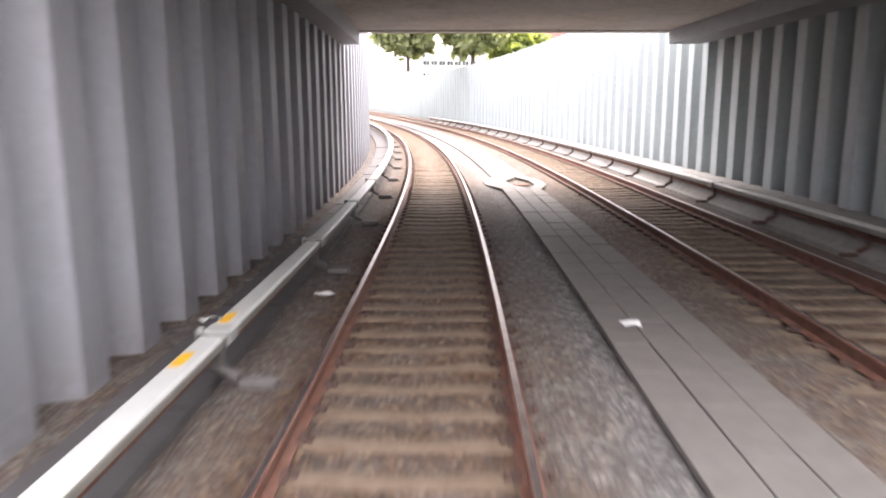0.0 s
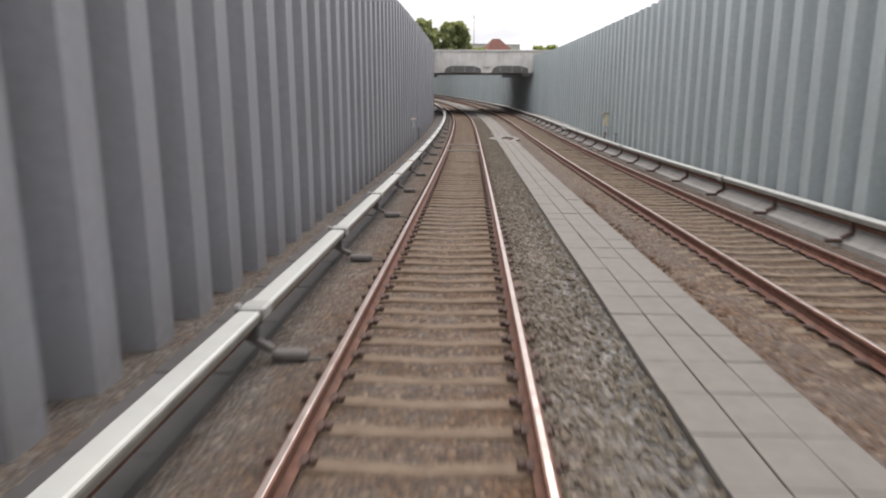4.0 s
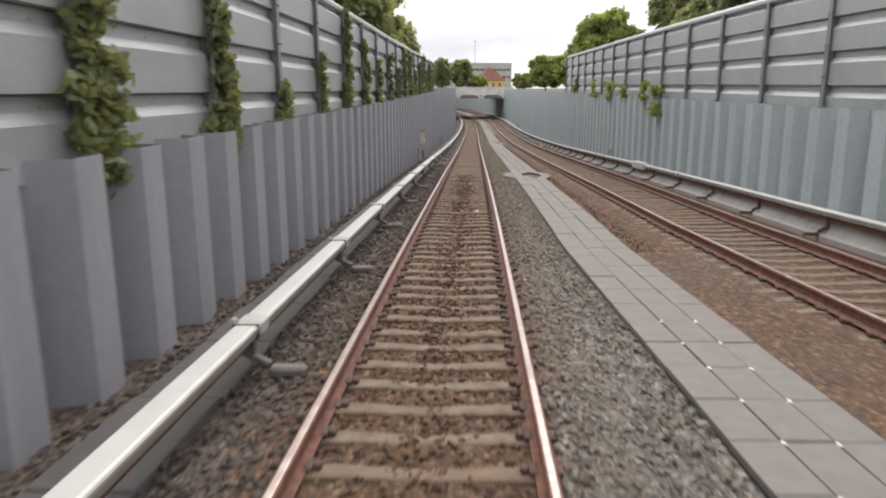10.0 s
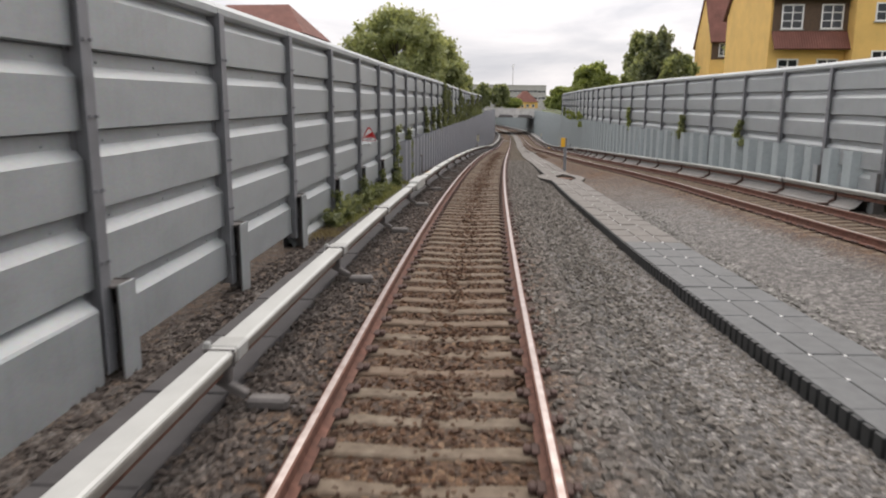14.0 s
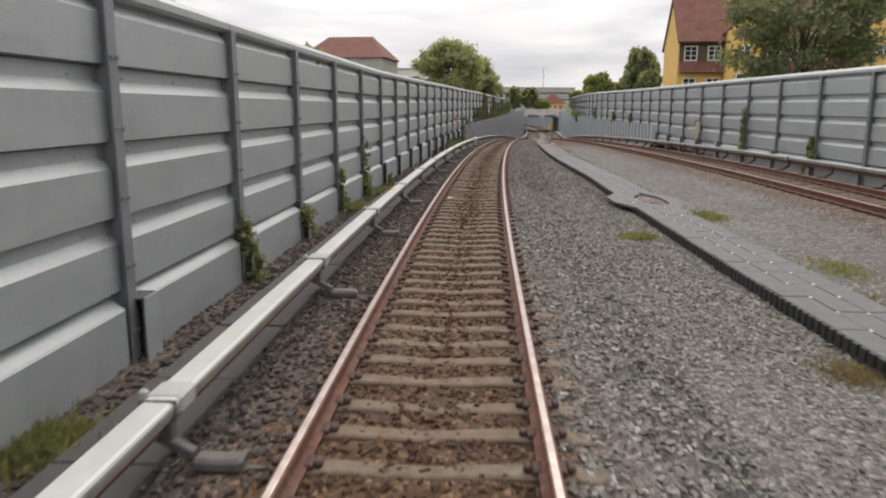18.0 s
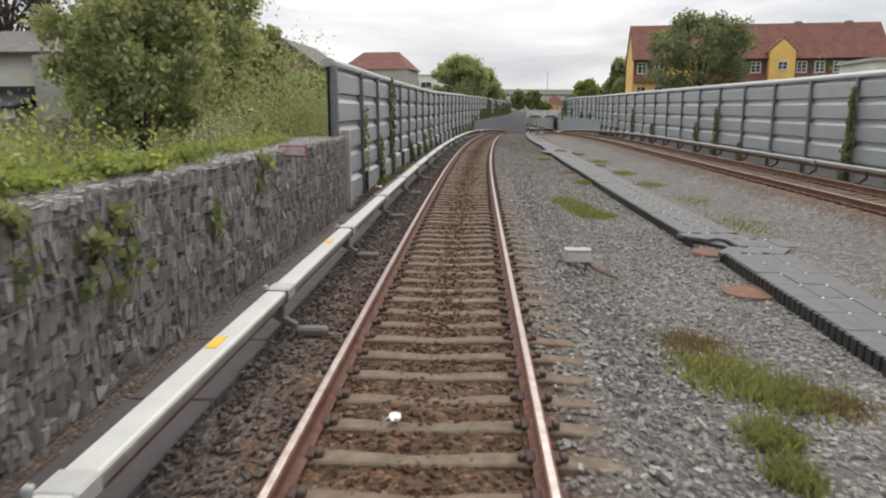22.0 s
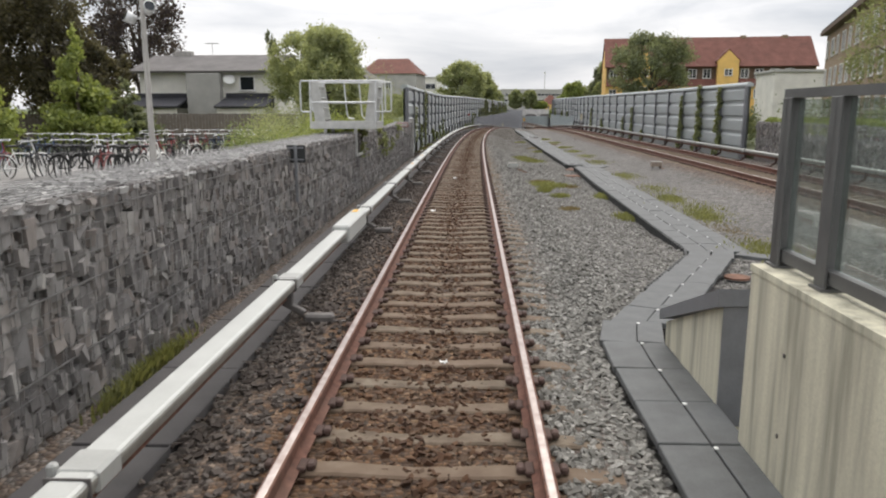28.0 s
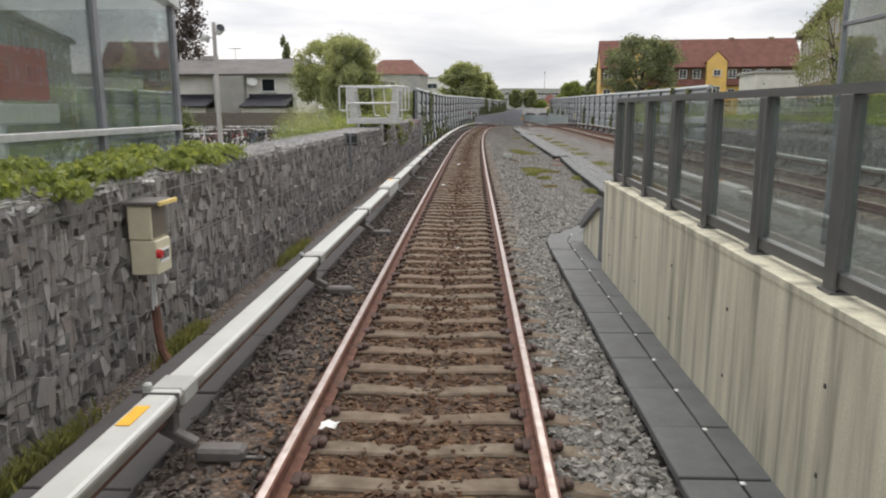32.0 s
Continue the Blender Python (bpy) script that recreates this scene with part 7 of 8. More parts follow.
def make_yellow_house():
    t = thing("apartment_house", spotz(118.0, 14.15, 0.4), "long yellow rendered house with a steep red tiled roof", "house")
    L, D, eave, ridge = 27.6, 8.0, 7.15, 11.25
    bm = bmesh.new()
    prism(bm, [(0, -0.6), (L, -0.6), (L, eave), (0, eave)], 0.0, D)
    part("wall", bm, RENDER_YELLOW, t)
    for x in (0.0, L - 0.3):
        bm = bmesh.new()
        vs = [bm.verts.new(c) for c in ((x, 0, eave), (x, D, eave), (x, D / 2, ridge), (x + 0.3, 0, eave), (x + 0.3, D, eave), (x + 0.3, D / 2, ridge))]
        for f in ((0, 1, 2), (5, 4, 3), (0, 3, 4, 1), (1, 4, 5, 2), (2, 5, 3, 0)):
            bm.faces.new([vs[i] for i in f])
        part("gable", bm, RENDER_YELLOW, t)
    bm = bmesh.new()
    roof_slab(bm, -0.15, L + 0.15, -0.5, eave - 0.1, D / 2, ridge)
    roof_slab(bm, -0.15, L + 0.15, D + 0.5, eave - 0.1, D / 2, ridge)
    part("roof", bm, ROOF_RED, t, "steep red clay-tiled roof")
    # dark timber band of the upper storey and the pent roof under it
    bm = bmesh.new()
    box(bm, 0.1, -0.06, 5.45, L - 0.1, -0.004, eave - 0.05)
    part("upper_band", bm, TIMBER, t, "dark brown clad upper storey")
    bm = bmesh.new()
    roof_slab(bm, 0.1, L - 0.1, -0.6, 4.55, -0.01, 5.45, 0.12)
    part("pent_roof", bm, ROOF_RED, t, "narrow red tiled pent roof")
    # projecting gabled bays
    for x in (3.8, 14.75):
        bm = bmesh.new()
        prism(bm, [(x, -0.6), (x + 2.75, -0.6), (x + 2.75, 7.9), (x + 1.375, 9.25), (x, 7.9)], -0.9, 2.5)
        part("bay", bm, RENDER_YELLOW, t, "yellow gabled bay")
        bm = bmesh.new()
        for sx in (-1, 1):
            a = (x + 1.375, 9.31)
            b = (x + 1.375 + sx * 1.6, 7.74)
            prism(bm, [a, b, (b[0], b[1] + 0.16), (a[0], a[1] + 0.17)], -0.78, 3.0)
        part("bay_roof", bm, ROOF_RED, t)
        for z in (5.9, 3.6):
            add_window(t, x + 0.9, -0.9, z, 1.05, 0.9, 2, 2)
    xs = [0.5, 2.45, 7.3, 9.2, 11.1, 13.0, 17.9, 19.8, 21.75, 23.7]
    for x in xs:
        add_window(t, x, -0.06, 5.62, 1.08, 1.22, 2, 3)
        add_window(t, x, 0.0, 2.95, 1.05, 1.2, 2, 3)
    for x in (6.5, 18.5, 24.0):
        bm = bmesh.new()
        box(bm, x, D / 2 - 0.4, ridge - 0.6, x + 0.7, D / 2 + 0.4, ridge + 0.3, 0.03)
        part("chimney", bm, BRICK_BROWN, t)
    # neighbour house behind
    n = thing("house", spotz(86.5, 19.2, 0.4) @ Matrix.Diagonal((1, 1, 1.06, 1)), "yellow house with a brown-red tiled roof behind trees", "house")
    bm = bmesh.new()
    box(bm, 0, 0, -0.5, 12, 6, 7.3, 0.02)
    part("wall", bm, RENDER_YELLOW, n)
    for x in (0.0, 11.7):
        bm = bmesh.new()
        vs = [bm.verts.new(c) for c in ((x, 0, 7.3), (x, 6, 7.3), (x, 3, 11.6), (x + 0.3, 0, 7.3), (x + 0.3, 6, 7.3), (x + 0.3, 3, 11.6))]
        for f in ((0, 1, 2), (5, 4, 3), (0, 3, 4, 1), (1, 4, 5, 2), (2, 5, 3, 0)):
            bm.faces.new([vs[i] for i in f])
        part("gable", bm, RENDER_YELLOW, n)
    bm = bmesh.new()
    roof_slab(bm, -0.12, 12.12, -0.4, 7.1, 3, 11.65)
    roof_slab(bm, -0.12, 12.12, 6.4, 7.1, 3, 11.65)
    part("roof", bm, ROOF_RED, n)
    bm = bmesh.new()
    box(bm, 0.1, -0.05, 5.75, 11.9, -0.004, 7.2)
    part("upper_band", bm, TIMBER, n, "dark brown clad upper storey")
    for x in (0.75, 4.2, 8.0):
        add_window(n, x, -0.05, 6.0, 1.7, 1.1, 4, 3)


make_yellow_house()


def make_white_house():
    t = thing("house", spotz(175, -23.0, 0.3) @ Matrix.Diagonal((1.15, 1, 1, 1)), "low white rendered house with a grey tiled roof", "house")
    L, D = 8.4, 7.0
    bm = bmesh.new()
    prism(bm, [(0, -0.5), (L, -0.5), (L, 4.1), (0, 4.1)], 0, D)
    part("wall", bm, RENDER_WHITE, t)
    bm = bmesh.new()
    roof_slab(bm, -0.4, L + 0.3, -0.5, 4.05, D / 2, 5.35, 0.14)
    roof_slab(bm, -0.4, L + 0.3, D + 0.5, 4.05, D / 2, 5.35, 0.14)
    part("roof", bm, ROOF_GREY, t, "grey tiled low-pitched roof")
    bm = bmesh.new()
    box(bm, 3.1, -0.7, -0.5, 5.1, -0.004, 4.0, 0.02)
    part("chimney_breast", bm, RENDER_GREY, t, "projecting pale chimney wall")
    bm = bmesh.new()
    box(bm, 1.0, D / 2 - 0.3, 5.2, 2.1, D / 2 + 0.3, 5.75, 0.02)
    part("chimney", bm, CONCRETE, t)
    for x0, x1 in ((-0.6, 3.0), (5.2, 8.2)):
        bm = bmesh.new()
        roof_slab(bm, x0, x1, -2.2, 1.7, -0.01, 2.3, 0.12)
        part("porch_roof", bm, SLATE, t, "dark slate lean-to roof")
        # dark strip added to fill the dark band above the lean-to roof
        bm = bmesh.new()
        box(bm, x0 + 0.05, -0.05, 1.7, x1 - 0.05, -0.004, 2.7)
        part("shadow_board", bm, SLATE, t, "dark strip added on the wall over the lean-to")
        bm = bmesh.new()
        box(bm, x0 + 0.1, -2.0, -0.4, x1 - 0.1, -1.9, 1.66)
        part("porch_wall", bm, RENDER_WHITE, t)
    add_window(t, 6.1, 0.0, 2.85, 0.95, 1.0, 1, 1)
    bm = bmesh.new()
    tube(bm, [(3.4, D / 2, 5.3), (3.4, D / 2, 6.4)], 0.02, 6)
    for k in range(4):
        tube(bm, [(2.95 + 0.02 * k, D / 2 - 0.3 + 0.2 * k, 6.3), (3.85 - 0.02 * k, D / 2 - 0.3 + 0.2 * k, 6.3)], 0.012, 5)
    tube(bm, [(3.4, D / 2 - 0.4, 6.3), (3.4, D / 2 + 0.4, 6.3)], 0.014, 5)
    part("aerial", bm, GALV, t, "thin television aerial")
    bm = bmesh.new()
    bmesh.ops.create_cone(bm, cap_ends=True, segments=20, radius1=0.36, radius2=0.3, depth=0.06)
    bmesh.ops.transform(bm, matrix=pose(5.6, -0.35, 3.6, 70, 0, 20), verts=bm.verts)
    part("dish", bm, WHITE, t, "round satellite dish")
    n = thing("house", spotz(168, -12.2, 0.3), "brick house end with a grey roof and a white window", "house")
    bm = bmesh.new()
    prism(bm, [(0, -0.5), (3.4, -0.5), (3.4, 4.0), (1.7, 5.2), (0, 4.0)], 0, 7)
    part("wall", bm, BRICK_BROWN, n)
    bm = bmesh.new()
    for sx in (-1, 1):
        prism(bm, [(1.7, 5.25), (1.7 + sx * 2.0, 3.85), (1.7 + sx * 2.0, 4.0), (1.7, 5.42)], -0.25, 7.2)
    part("roof", bm, ROOF_GREY, n)
    add_window(n, 1.1, 0.0, 2.9, 0.8, 1.0, 1, 1)


make_white_house()


def make_plain_house(u, l, z, L, D, eave, ridge, wall, roof, label, rz=0.0, hip=1.2, wins=()):
    t = thing("house", spotz(u, l, z, rz), label, "house")
    bm = bmesh.new()
    prism(bm, [(0, -0.5), (L, -0.5), (L, eave), (0, eave)], 0, D)
    part("wall", bm, wall, t)
    bm = bmesh.new()
    o = 0.35
    c = [bm.verts.new(v) for v in ((-o, -o, eave), (L + o, -o, eave), (L + o, D + o, eave), (-o, D + o, eave))]
    r = [bm.verts.new(v) for v in ((hip, D / 2, ridge), (L - hip, D / 2, ridge))]
    bm.faces.new((c[0], c[1], r[1], r[0]))
    bm.faces.new((c[2], c[3], r[0], r[1]))
    bm.faces.new((c[1], c[2], r[1]))
    bm.faces.new((c[3], c[0], r[0]))
    bm.faces.new(c[::-1])
    part("roof", bm, roof, t)
    for x, zz, w, h in wins:
        add_window(t, x, 0.0, zz, w, h, 2, 2)
    return t


make_plain_house(-105, 19.4, 0.9, 7.6, 7.0, 2.9, 6.9, RENDER_YELLOW, ROOF_RED, "small yellow house with a steep red hipped roof beyond the bridge", 0, 3.0, ((1.2, 1.0, 1.0, 1.2), (3.2, 1.0, 1.0, 1.2), (5.4, 1.0, 1.0, 1.2)))
make_plain_house(98, -26.5, 0.3, 10.0, 9.0, 7.6, 10.4, RENDER_GREY, ROOF_RED, "house with a red tiled hipped roof behind trees", 0, 2.2, ((1.5, 5.0, 1.1, 1.3), (4.5, 5.0, 1.1, 1.3)))
make_plain_house(70, 21.5, 0.6, 8.0, 8.0, 3.2, 5.4, BRICK_BROWN, ROOF_RED, "brick house with a red tiled roof behind trees", 0, 2.0)


def make_flat_block(u, l, z, L, D, h, wall, label, bands=(), rz=0.0):
    t = thing("building", spotz(u, l, z, rz), label, "building")
    bm = bmesh.new()
    box(bm, 0, 0, -0.5, L, D, h, 0.03)
    part("wall", bm, wall, t)
    bm = bmesh.new()
    box(bm, -0.2, -0.2, h + 0.004, L + 0.2, D + 0.2, h + 0.25, 0.02)
    part("roof_edge", bm, RENDER_GREY, t)
    for z0, z1 in bands:
        n = max(1, int(L / 2.4))
        for k in range(n):
            add_window(t, 0.3 + k * (L - 0.6) / n, 0.0, z0, (L - 0.6) / n - 0.25, z1 - z0, 2, 1)
    return t


make_flat_block(150, 27.6, 0.3, 5.6, 6.0, 5.05, RENDER_WHITE, "blank white rendered building end behind the barrier")
make_flat_block(-235, 40, 0.6, 46.0, 12.0, 13.0, RENDER_GREY, "long pale grey flat-roofed building in the distance", ((9.2, 10.6), (5.6, 7.0)))
make_flat_block(40, -31, 0.3, 9.0, 8.0, 9.2, RENDER_WHITE, "white flat-roofed building behind trees", ((6.5, 7.8),))


def make_brick_block():
    """Brown brick flats with balconies, their front running towards the station."""
    t = thing("apartment_building", spotz(160, 28.4, 0.4, 0) @ pose(0, 0, 0, 0, 0, -105.6), "three-storey brown brick apartment building with white-framed windows", "building")
    L, D, h = 34.0, 10.0, 7.4
    bm = bmesh.new()
    box(bm, 0, 0, -0.5, L, D, h, 0.02)
    part("wall", bm, BRICK_BROWN, t)
    bm = bmesh.new()
    box(bm, -0.4, -0.5, h + 0.004, L + 0.4, D + 0.4, h + 0.28, 0.02)
    part("roof_edge", bm, TIMBER, t, "dark projecting eaves")
    bm = bmesh.new()
    roof_slab(bm, -0.3, L + 0.3, -0.4, h + 0.29, D / 2, h + 2.2, 0.15)
    roof_slab(bm, -0.3, L + 0.3, D + 0.4, h + 0.29, D / 2, h + 2.2, 0.15)
    part("roof", bm, ROOF_GREY, t)
    for k in range(11):
        for z in (0.9, 3.3, 5.5):
            x = 0.8 + k * 3.0
            add_window(t, x, 0.0, z, 1.5 if k % 2 else 1.1, 1.35, 2, 1)


make_brick_block()


def make_mast():
    t = thing("radio_mast", spotz(-237, 67, 0.6), "thin pale mast in the distance", "mast")
    bm = bmesh.new()
    tube(bm, [(0, 0, 0), (0, 0, 24)], 0.35, 8, 0.12)
    part("pole", bm, CONCRETE, t, "grey pole")
    bm = bmesh.new()
    bmesh.ops.create_cone(bm, cap_ends=True, segments=12, radius1=0.5, radius2=0.4, depth=1.6)
    bmesh.ops.translate(bm, verts=bm.verts, vec=(0, 0, 23.4))
    part("aerial_head", bm, WHITE, t)


make_mast()

# ---------------------------------------------------------------- bike park, lamp, shelter


def make_lamp_post():
    t = thing("street_lamp", spotz(206.2, -7.9, 0.04) @ Matrix.Diagonal((1, 1, 1.08, 1)), "grey pole with two spotlights at the bike park", "street lamp")
    bm = bmesh.new()
    tube(bm, [(0, 0, -0.1), (0, 0, 2.0), (0, 0, 4.25)], 0.085, 12, 0.06)
    part("pole", bm, CONCRETE, t, "grey pole")
    for x, z, rz in ((0.22, 4.02, 35), (-0.26, 3.82, -50)):
        bm = bmesh.new()
        tube(bm, [(0, 0, z), (x, -0.05, z)], 0.02, 6)
        part("bracket_arm", bm, GALV, t)
        bm = bmesh.new()
        bmesh.ops.create_cone(bm, cap_ends=True, segments=20, radius1=0.1, radius2=0.15, depth=0.26)
        bmesh.ops.transform(bm, matrix=pose(x, -0.12, z, 65, 0, rz), verts=bm.verts)
        h = part("spotlight", bm, GALV, t, "round metal spotlight", True)
        bm = bmesh.new()
        bmesh.ops.create_cone(bm, cap_ends=True, segments=20, radius1=0.12, radius2=0.12, depth=0.01)
        bmesh.ops.transform(bm, matrix=pose(x, -0.12, z, 65, 0, rz) @ pose(0, 0, 0.132), verts=bm.verts)
        part("lens", bm, WINDOW, h)


make_lamp_post()


def ring_mesh(bm, c, R, r, n=22, k=5):
    pts = []
    rings = []
    for i in range(n):
        a = 2 * math.pi * i / n
        rings.append([bm.verts.new((c[0] + (R + r * math.cos(2 * math.pi * j / k)) * math.cos(a), c[1] + r * math.sin(2 * math.pi * j / k), c[2] + (R + r * math.cos(2 * math.pi * j / k)) * math.sin(a))) for j in range(k)])
    for i in range(n):
        a, b = rings[i], rings[(i + 1) % n]
        for j in range(k):
            bm.faces.new((a[j], a[(j + 1) % k], b[(j + 1) % k], b[j]))


def make_bike(frame_mat):
    """A city bicycle along x, standing on z = 0."""
    t = thing("bicycle", Matrix(), "parked city bicycle on its stand", "bicycle", "bicycles in the bike park")
    for x in (-0.53, 0.53):
        bm = bmesh.new()
        ring_mesh(bm, (x, 0, 0.34), 0.32, 0.018)
        w = part("wheel", bm, BLACK, t)
        bm = bmesh.new()
        for k in range(8):
            a = math.pi * k / 8
            tube(bm, [(x + 0.31 * math.cos(a), 0, 0.34 + 0.31 * math.sin(a)), (x - 0.31 * math.cos(a), 0, 0.34 - 0.31 * math.sin(a))], 0.003, 3, cap=False)
        part("spokes", bm, GALV, w)
        bm = bmesh.new()
        pts = [(x + 0.36 * math.cos(a), 0, 0.34 + 0.36 * math.sin(a)) for a in [0.3 + 0.28 * i for i in range(9)]]
        tube(bm, pts, 0.02, 5)
        part("mudguard", bm, frame_mat, t)
    bm = bmesh.new()
    for p in ([(-0.53, 0, 0.34), (-0.12, 0, 0.32), (0.32, 0, 0.78)], [(-0.12, 0, 0.32), (-0.25, 0, 0.86)], [(-0.53, 0, 0.34), (-0.22, 0, 0.74)], [(-0.22, 0, 0.72), (0.34, 0, 0.7)], [(0.53, 0, 0.34), (0.4, 0, 0.66), (0.3, 0, 1.0)]):
        tube(bm, p, 0.017, 6)
    part("bike_frame", bm, frame_mat, t)
    bm = bmesh.new()
    tube(bm, [(0.1, -0.28, 1.02), (0.22, -0.26, 1.06), (0.3, -0.1, 1.05), (0.3, 0.1, 1.05), (0.22, 0.26, 1.06), (0.1, 0.28, 1.02)], 0.013, 6)
    part("handlebar", bm, GALV, t)
    bm = bmesh.new()
    box(bm, -0.4, -0.08, 0.88, -0.13, 0.08, 0.95, 0.03)
    part("saddle", bm, BLACK, t)
    bm = bmesh.new()
    box(bm, -0.85, -0.07, 0.72, -0.45, 0.07, 0.74, 0.005)
    part("carrier", bm, BLACK, t)
    return t


_bm = [make_bike(m) for m in (BLACK, WHITE, plain("bike_blue", (0.05, 0.09, 0.18), 0.4), plain("bike_red", (0.22, 0.03, 0.03), 0.4))]
_rng = random.Random(21)
_i = 0
for _row, (_u, _l0, _l1) in enumerate(((205.5, -13.5, -8.2), (200.5, -15.0, -7.2), (196.0, -12.5, -7.4))):
    _l = _l0
    while _l < _l1:
        _src = _bm[_rng.choice((0, 0, 0, 1, 2, 3))]
        _m = spotz(_u + _rng.uniform(-0.3, 0.3), _l, 0.07, _rng.uniform(62, 110)) @ pose(0, 0, 0, _rng.uniform(-9, 9), 0, 0)
        if _i < 4:
            _bm[_i].matrix_basis = _m
        else:
            copy_thing(_src, _m)
        _i += 1
        _l += _rng.uniform(0.28, 0.56)


def make_timber_fence():
    t = thing("board_fence", spotz(186, -26, 0.25), "tall weathered grey-brown board fence behind the bicycles", "fence", kind="structure")
    bm0 = bmesh.new()
    box(bm0, 0, -0.02, 0, 0.165, 0.0, 1.45, 0.004)
    me = bpy.data.meshes.new("fence_board")
    bm0.to_mesh(me)
    bm0.free()
    me.materials.append(TIMBER_GREY)
    rng = random.Random(5)
    for k in range(96):
        share("fence_board", me, t, pose(k * 0.175, 0, rng.uniform(-0.02, 0.02)))
    for z in (0.3, 1.1):
        bm = bmesh.new()
        box(bm, 0, 0.002, z, 16.8, 0.05, z + 0.09)
        part("fence_rail", bm, TIMBER_GREY, t)
    for k in range(8):
        bm = bmesh.new()
        box(bm, k * 2.38, 0.052, -0.3, k * 2.38 + 0.1, 0.15, 1.4)
        part("fence_post", bm, TIMBER_GREY, t)


make_timber_fence()


def make_park_ground():
    bm = bmesh.new()
    sweep(bm, [(-17.0, 0.05), (-3.62, 0.05), (-3.62, 0.12), (-17.0, 0.12)], span(192, 240, 3.0))
    ob = link("pavement", bm, PAVING)
    tagged(ob, "pale paved bike park behind the gabion wall", "pavement", kind="structure")


make_park_ground()


def make_glass_tower():
    """Glazed stair or lift tower behind the gabion wall."""
    t = thing("glass_shelter", spot(219.75, -3.75, 0.38), "glazed station stair house with grey steel frame and a red panel", "station building")
    H = 2.95
    # wall along the line
    L = 12.0
    slope = 0.16

    def top(y):
        return H + slope * (-y)
    for y in (0.0, -2.1, -4.7, -7.05, -9.4, -11.75):
        bm = bmesh.new()
        box(bm, -0.03, y - 0.05, -0.36, 0.05, y + 0.05, top(y), 0.004)
        part("mullion", bm, POST, t)
    for y0, y1 in ((-2.05, -0.05), (-4.65, -2.15), (-7.0, -4.75), (-9.35, -7.1), (-11.7, -9.45)):
        for z0, z1 in ((0.05, 1.28), (1.36, 0)):
            bm = bmesh.new()
            c = [(y0, z0), (y1, z0), (y1, z1 or top(y1) - 0.1), (y0, z1 or top(y0) - 0.1)]
            a = [bm.verts.new((0.0, y, z)) for y, z in c]
            b = [bm.verts.new((0.012, y, z)) for y, z in c]
            bm.faces.new(a)
            bm.faces.new(b[::-1])
            for k in range(4):
                bm.faces.new((a[k], a[(k + 1) % 4], b[(k + 1) % 4], b[k]))
            g = part("pane", bm, GLASS_TINT, t)
            g.visible_shadow = False
    bm = bmesh.new()
    box(bm, -0.05, -L, 1.285, 0.07, 0, 1.355, 0.004)
    part("transom", bm, GALV, t)
    bm = bmesh.new()
    vs = [bm.verts.new(c) for c in ((-2.6, 0.1, H - 0.05), (0.1, 0.1, H - 0.05), (0.1, -L, top(-L) - 0.05), (-2.6, -L, top(-L) - 0.05), (-2.6, 0.1, H + 0.06), (0.1, 0.1, H + 0.06), (0.1, -L, top(-L) + 0.06), (-2.6, -L, top(-L) + 0.06))]
    for f in ((0, 1, 2, 3), (7, 6, 5, 4), (0, 4, 5, 1), (1, 5, 6, 2), (2, 6, 7, 3), (3, 7, 4, 0)):
        bm.faces.new([vs[i] for i in f])
    part("roof", bm, GALV, t, "sloping grey metal roof")
    # end and back walls
    bm = bmesh.new()
    box(bm, -2.5, -0.006, 0.05, -0.05, 0.006, H - 0.08)
    g = part("pane", bm, GLASS_TINT, t)
    g.visible_shadow = False
    bm = bmesh.new()
    box(bm, -2.56, -0.05, 0, -2.46, 0.05, H - 0.05)
    part("mullion", bm, GALV, t)
    bm = bmesh.new()
    box(bm, -2.5, -L, 0, -2.4, -2.2, 2.6)
    part("back_wall", bm, RENDER_GREY, t, "grey inner wall")
    bm = bmesh.new()
    box(bm, -1.0, -7.0, 1.66, -0.9, -1.45, 2.25, 0.03)
    part("red_panel", bm, RED, t, "plain dark red panel behind the glass")
    bm = bmesh.new()
    box(bm, -1.0, -7.0, 1.4, -0.9, -1.3, 1.63, 0.02)
    part("pale_panel", bm, RENDER_WHITE, t, "pale strip below the red panel")
    bm = bmesh.new()
    tube(bm, [(-0.7, -L + 0.2, 0.95), (-0.7, -2.4, 0.95), (-0.7, -2.25, 0.9), (-0.7, -2.25, 0.02)], 0.03, 8)
    part("handrail", bm, GALV, t, "tubular handrail")


GLASS_TINT = glass_material("tinted_glass", (0.85, 0.9, 0.88), 0.01, 0.93)
make_glass_tower()


def make_canopy():
    """Glazed screen on the far part of the platform."""
    t = thing("platform_screen", spot(217.6, 6.2, 1.0), "tall glazed platform screen with thin grey frames", "platform screen")
    for k in range(8):
        bm = bmesh.new()
        box(bm, -0.04, -0.03 - k * 2.2, -1.3, 0.04, 0.03 - k * 2.2, 3.2, 0.004)
        part("mullion", bm, POST, t)
        if k < 7:
            for z0, z1 in ((1.3, 2.2), (2.28, 3.15)):
                bm = bmesh.new()
                box(bm, -0.006, -2.16 - k * 2.2, z0, 0.006, -0.04 - k * 2.2, z1)
                g = part("pane", bm, GLASS_TINT, t)
                g.visible_shadow = False
    for z in (1.26, 2.24, 3.18):
        bm = bmesh.new()
        box(bm, -0.05, -15.4, z - 0.03, 0.05, 0.03, z + 0.03, 0.004)
        part("transom", bm, POST, t)


make_canopy()

# ---------------------------------------------------------------- loose bits in the track

_rng = random.Random(61)


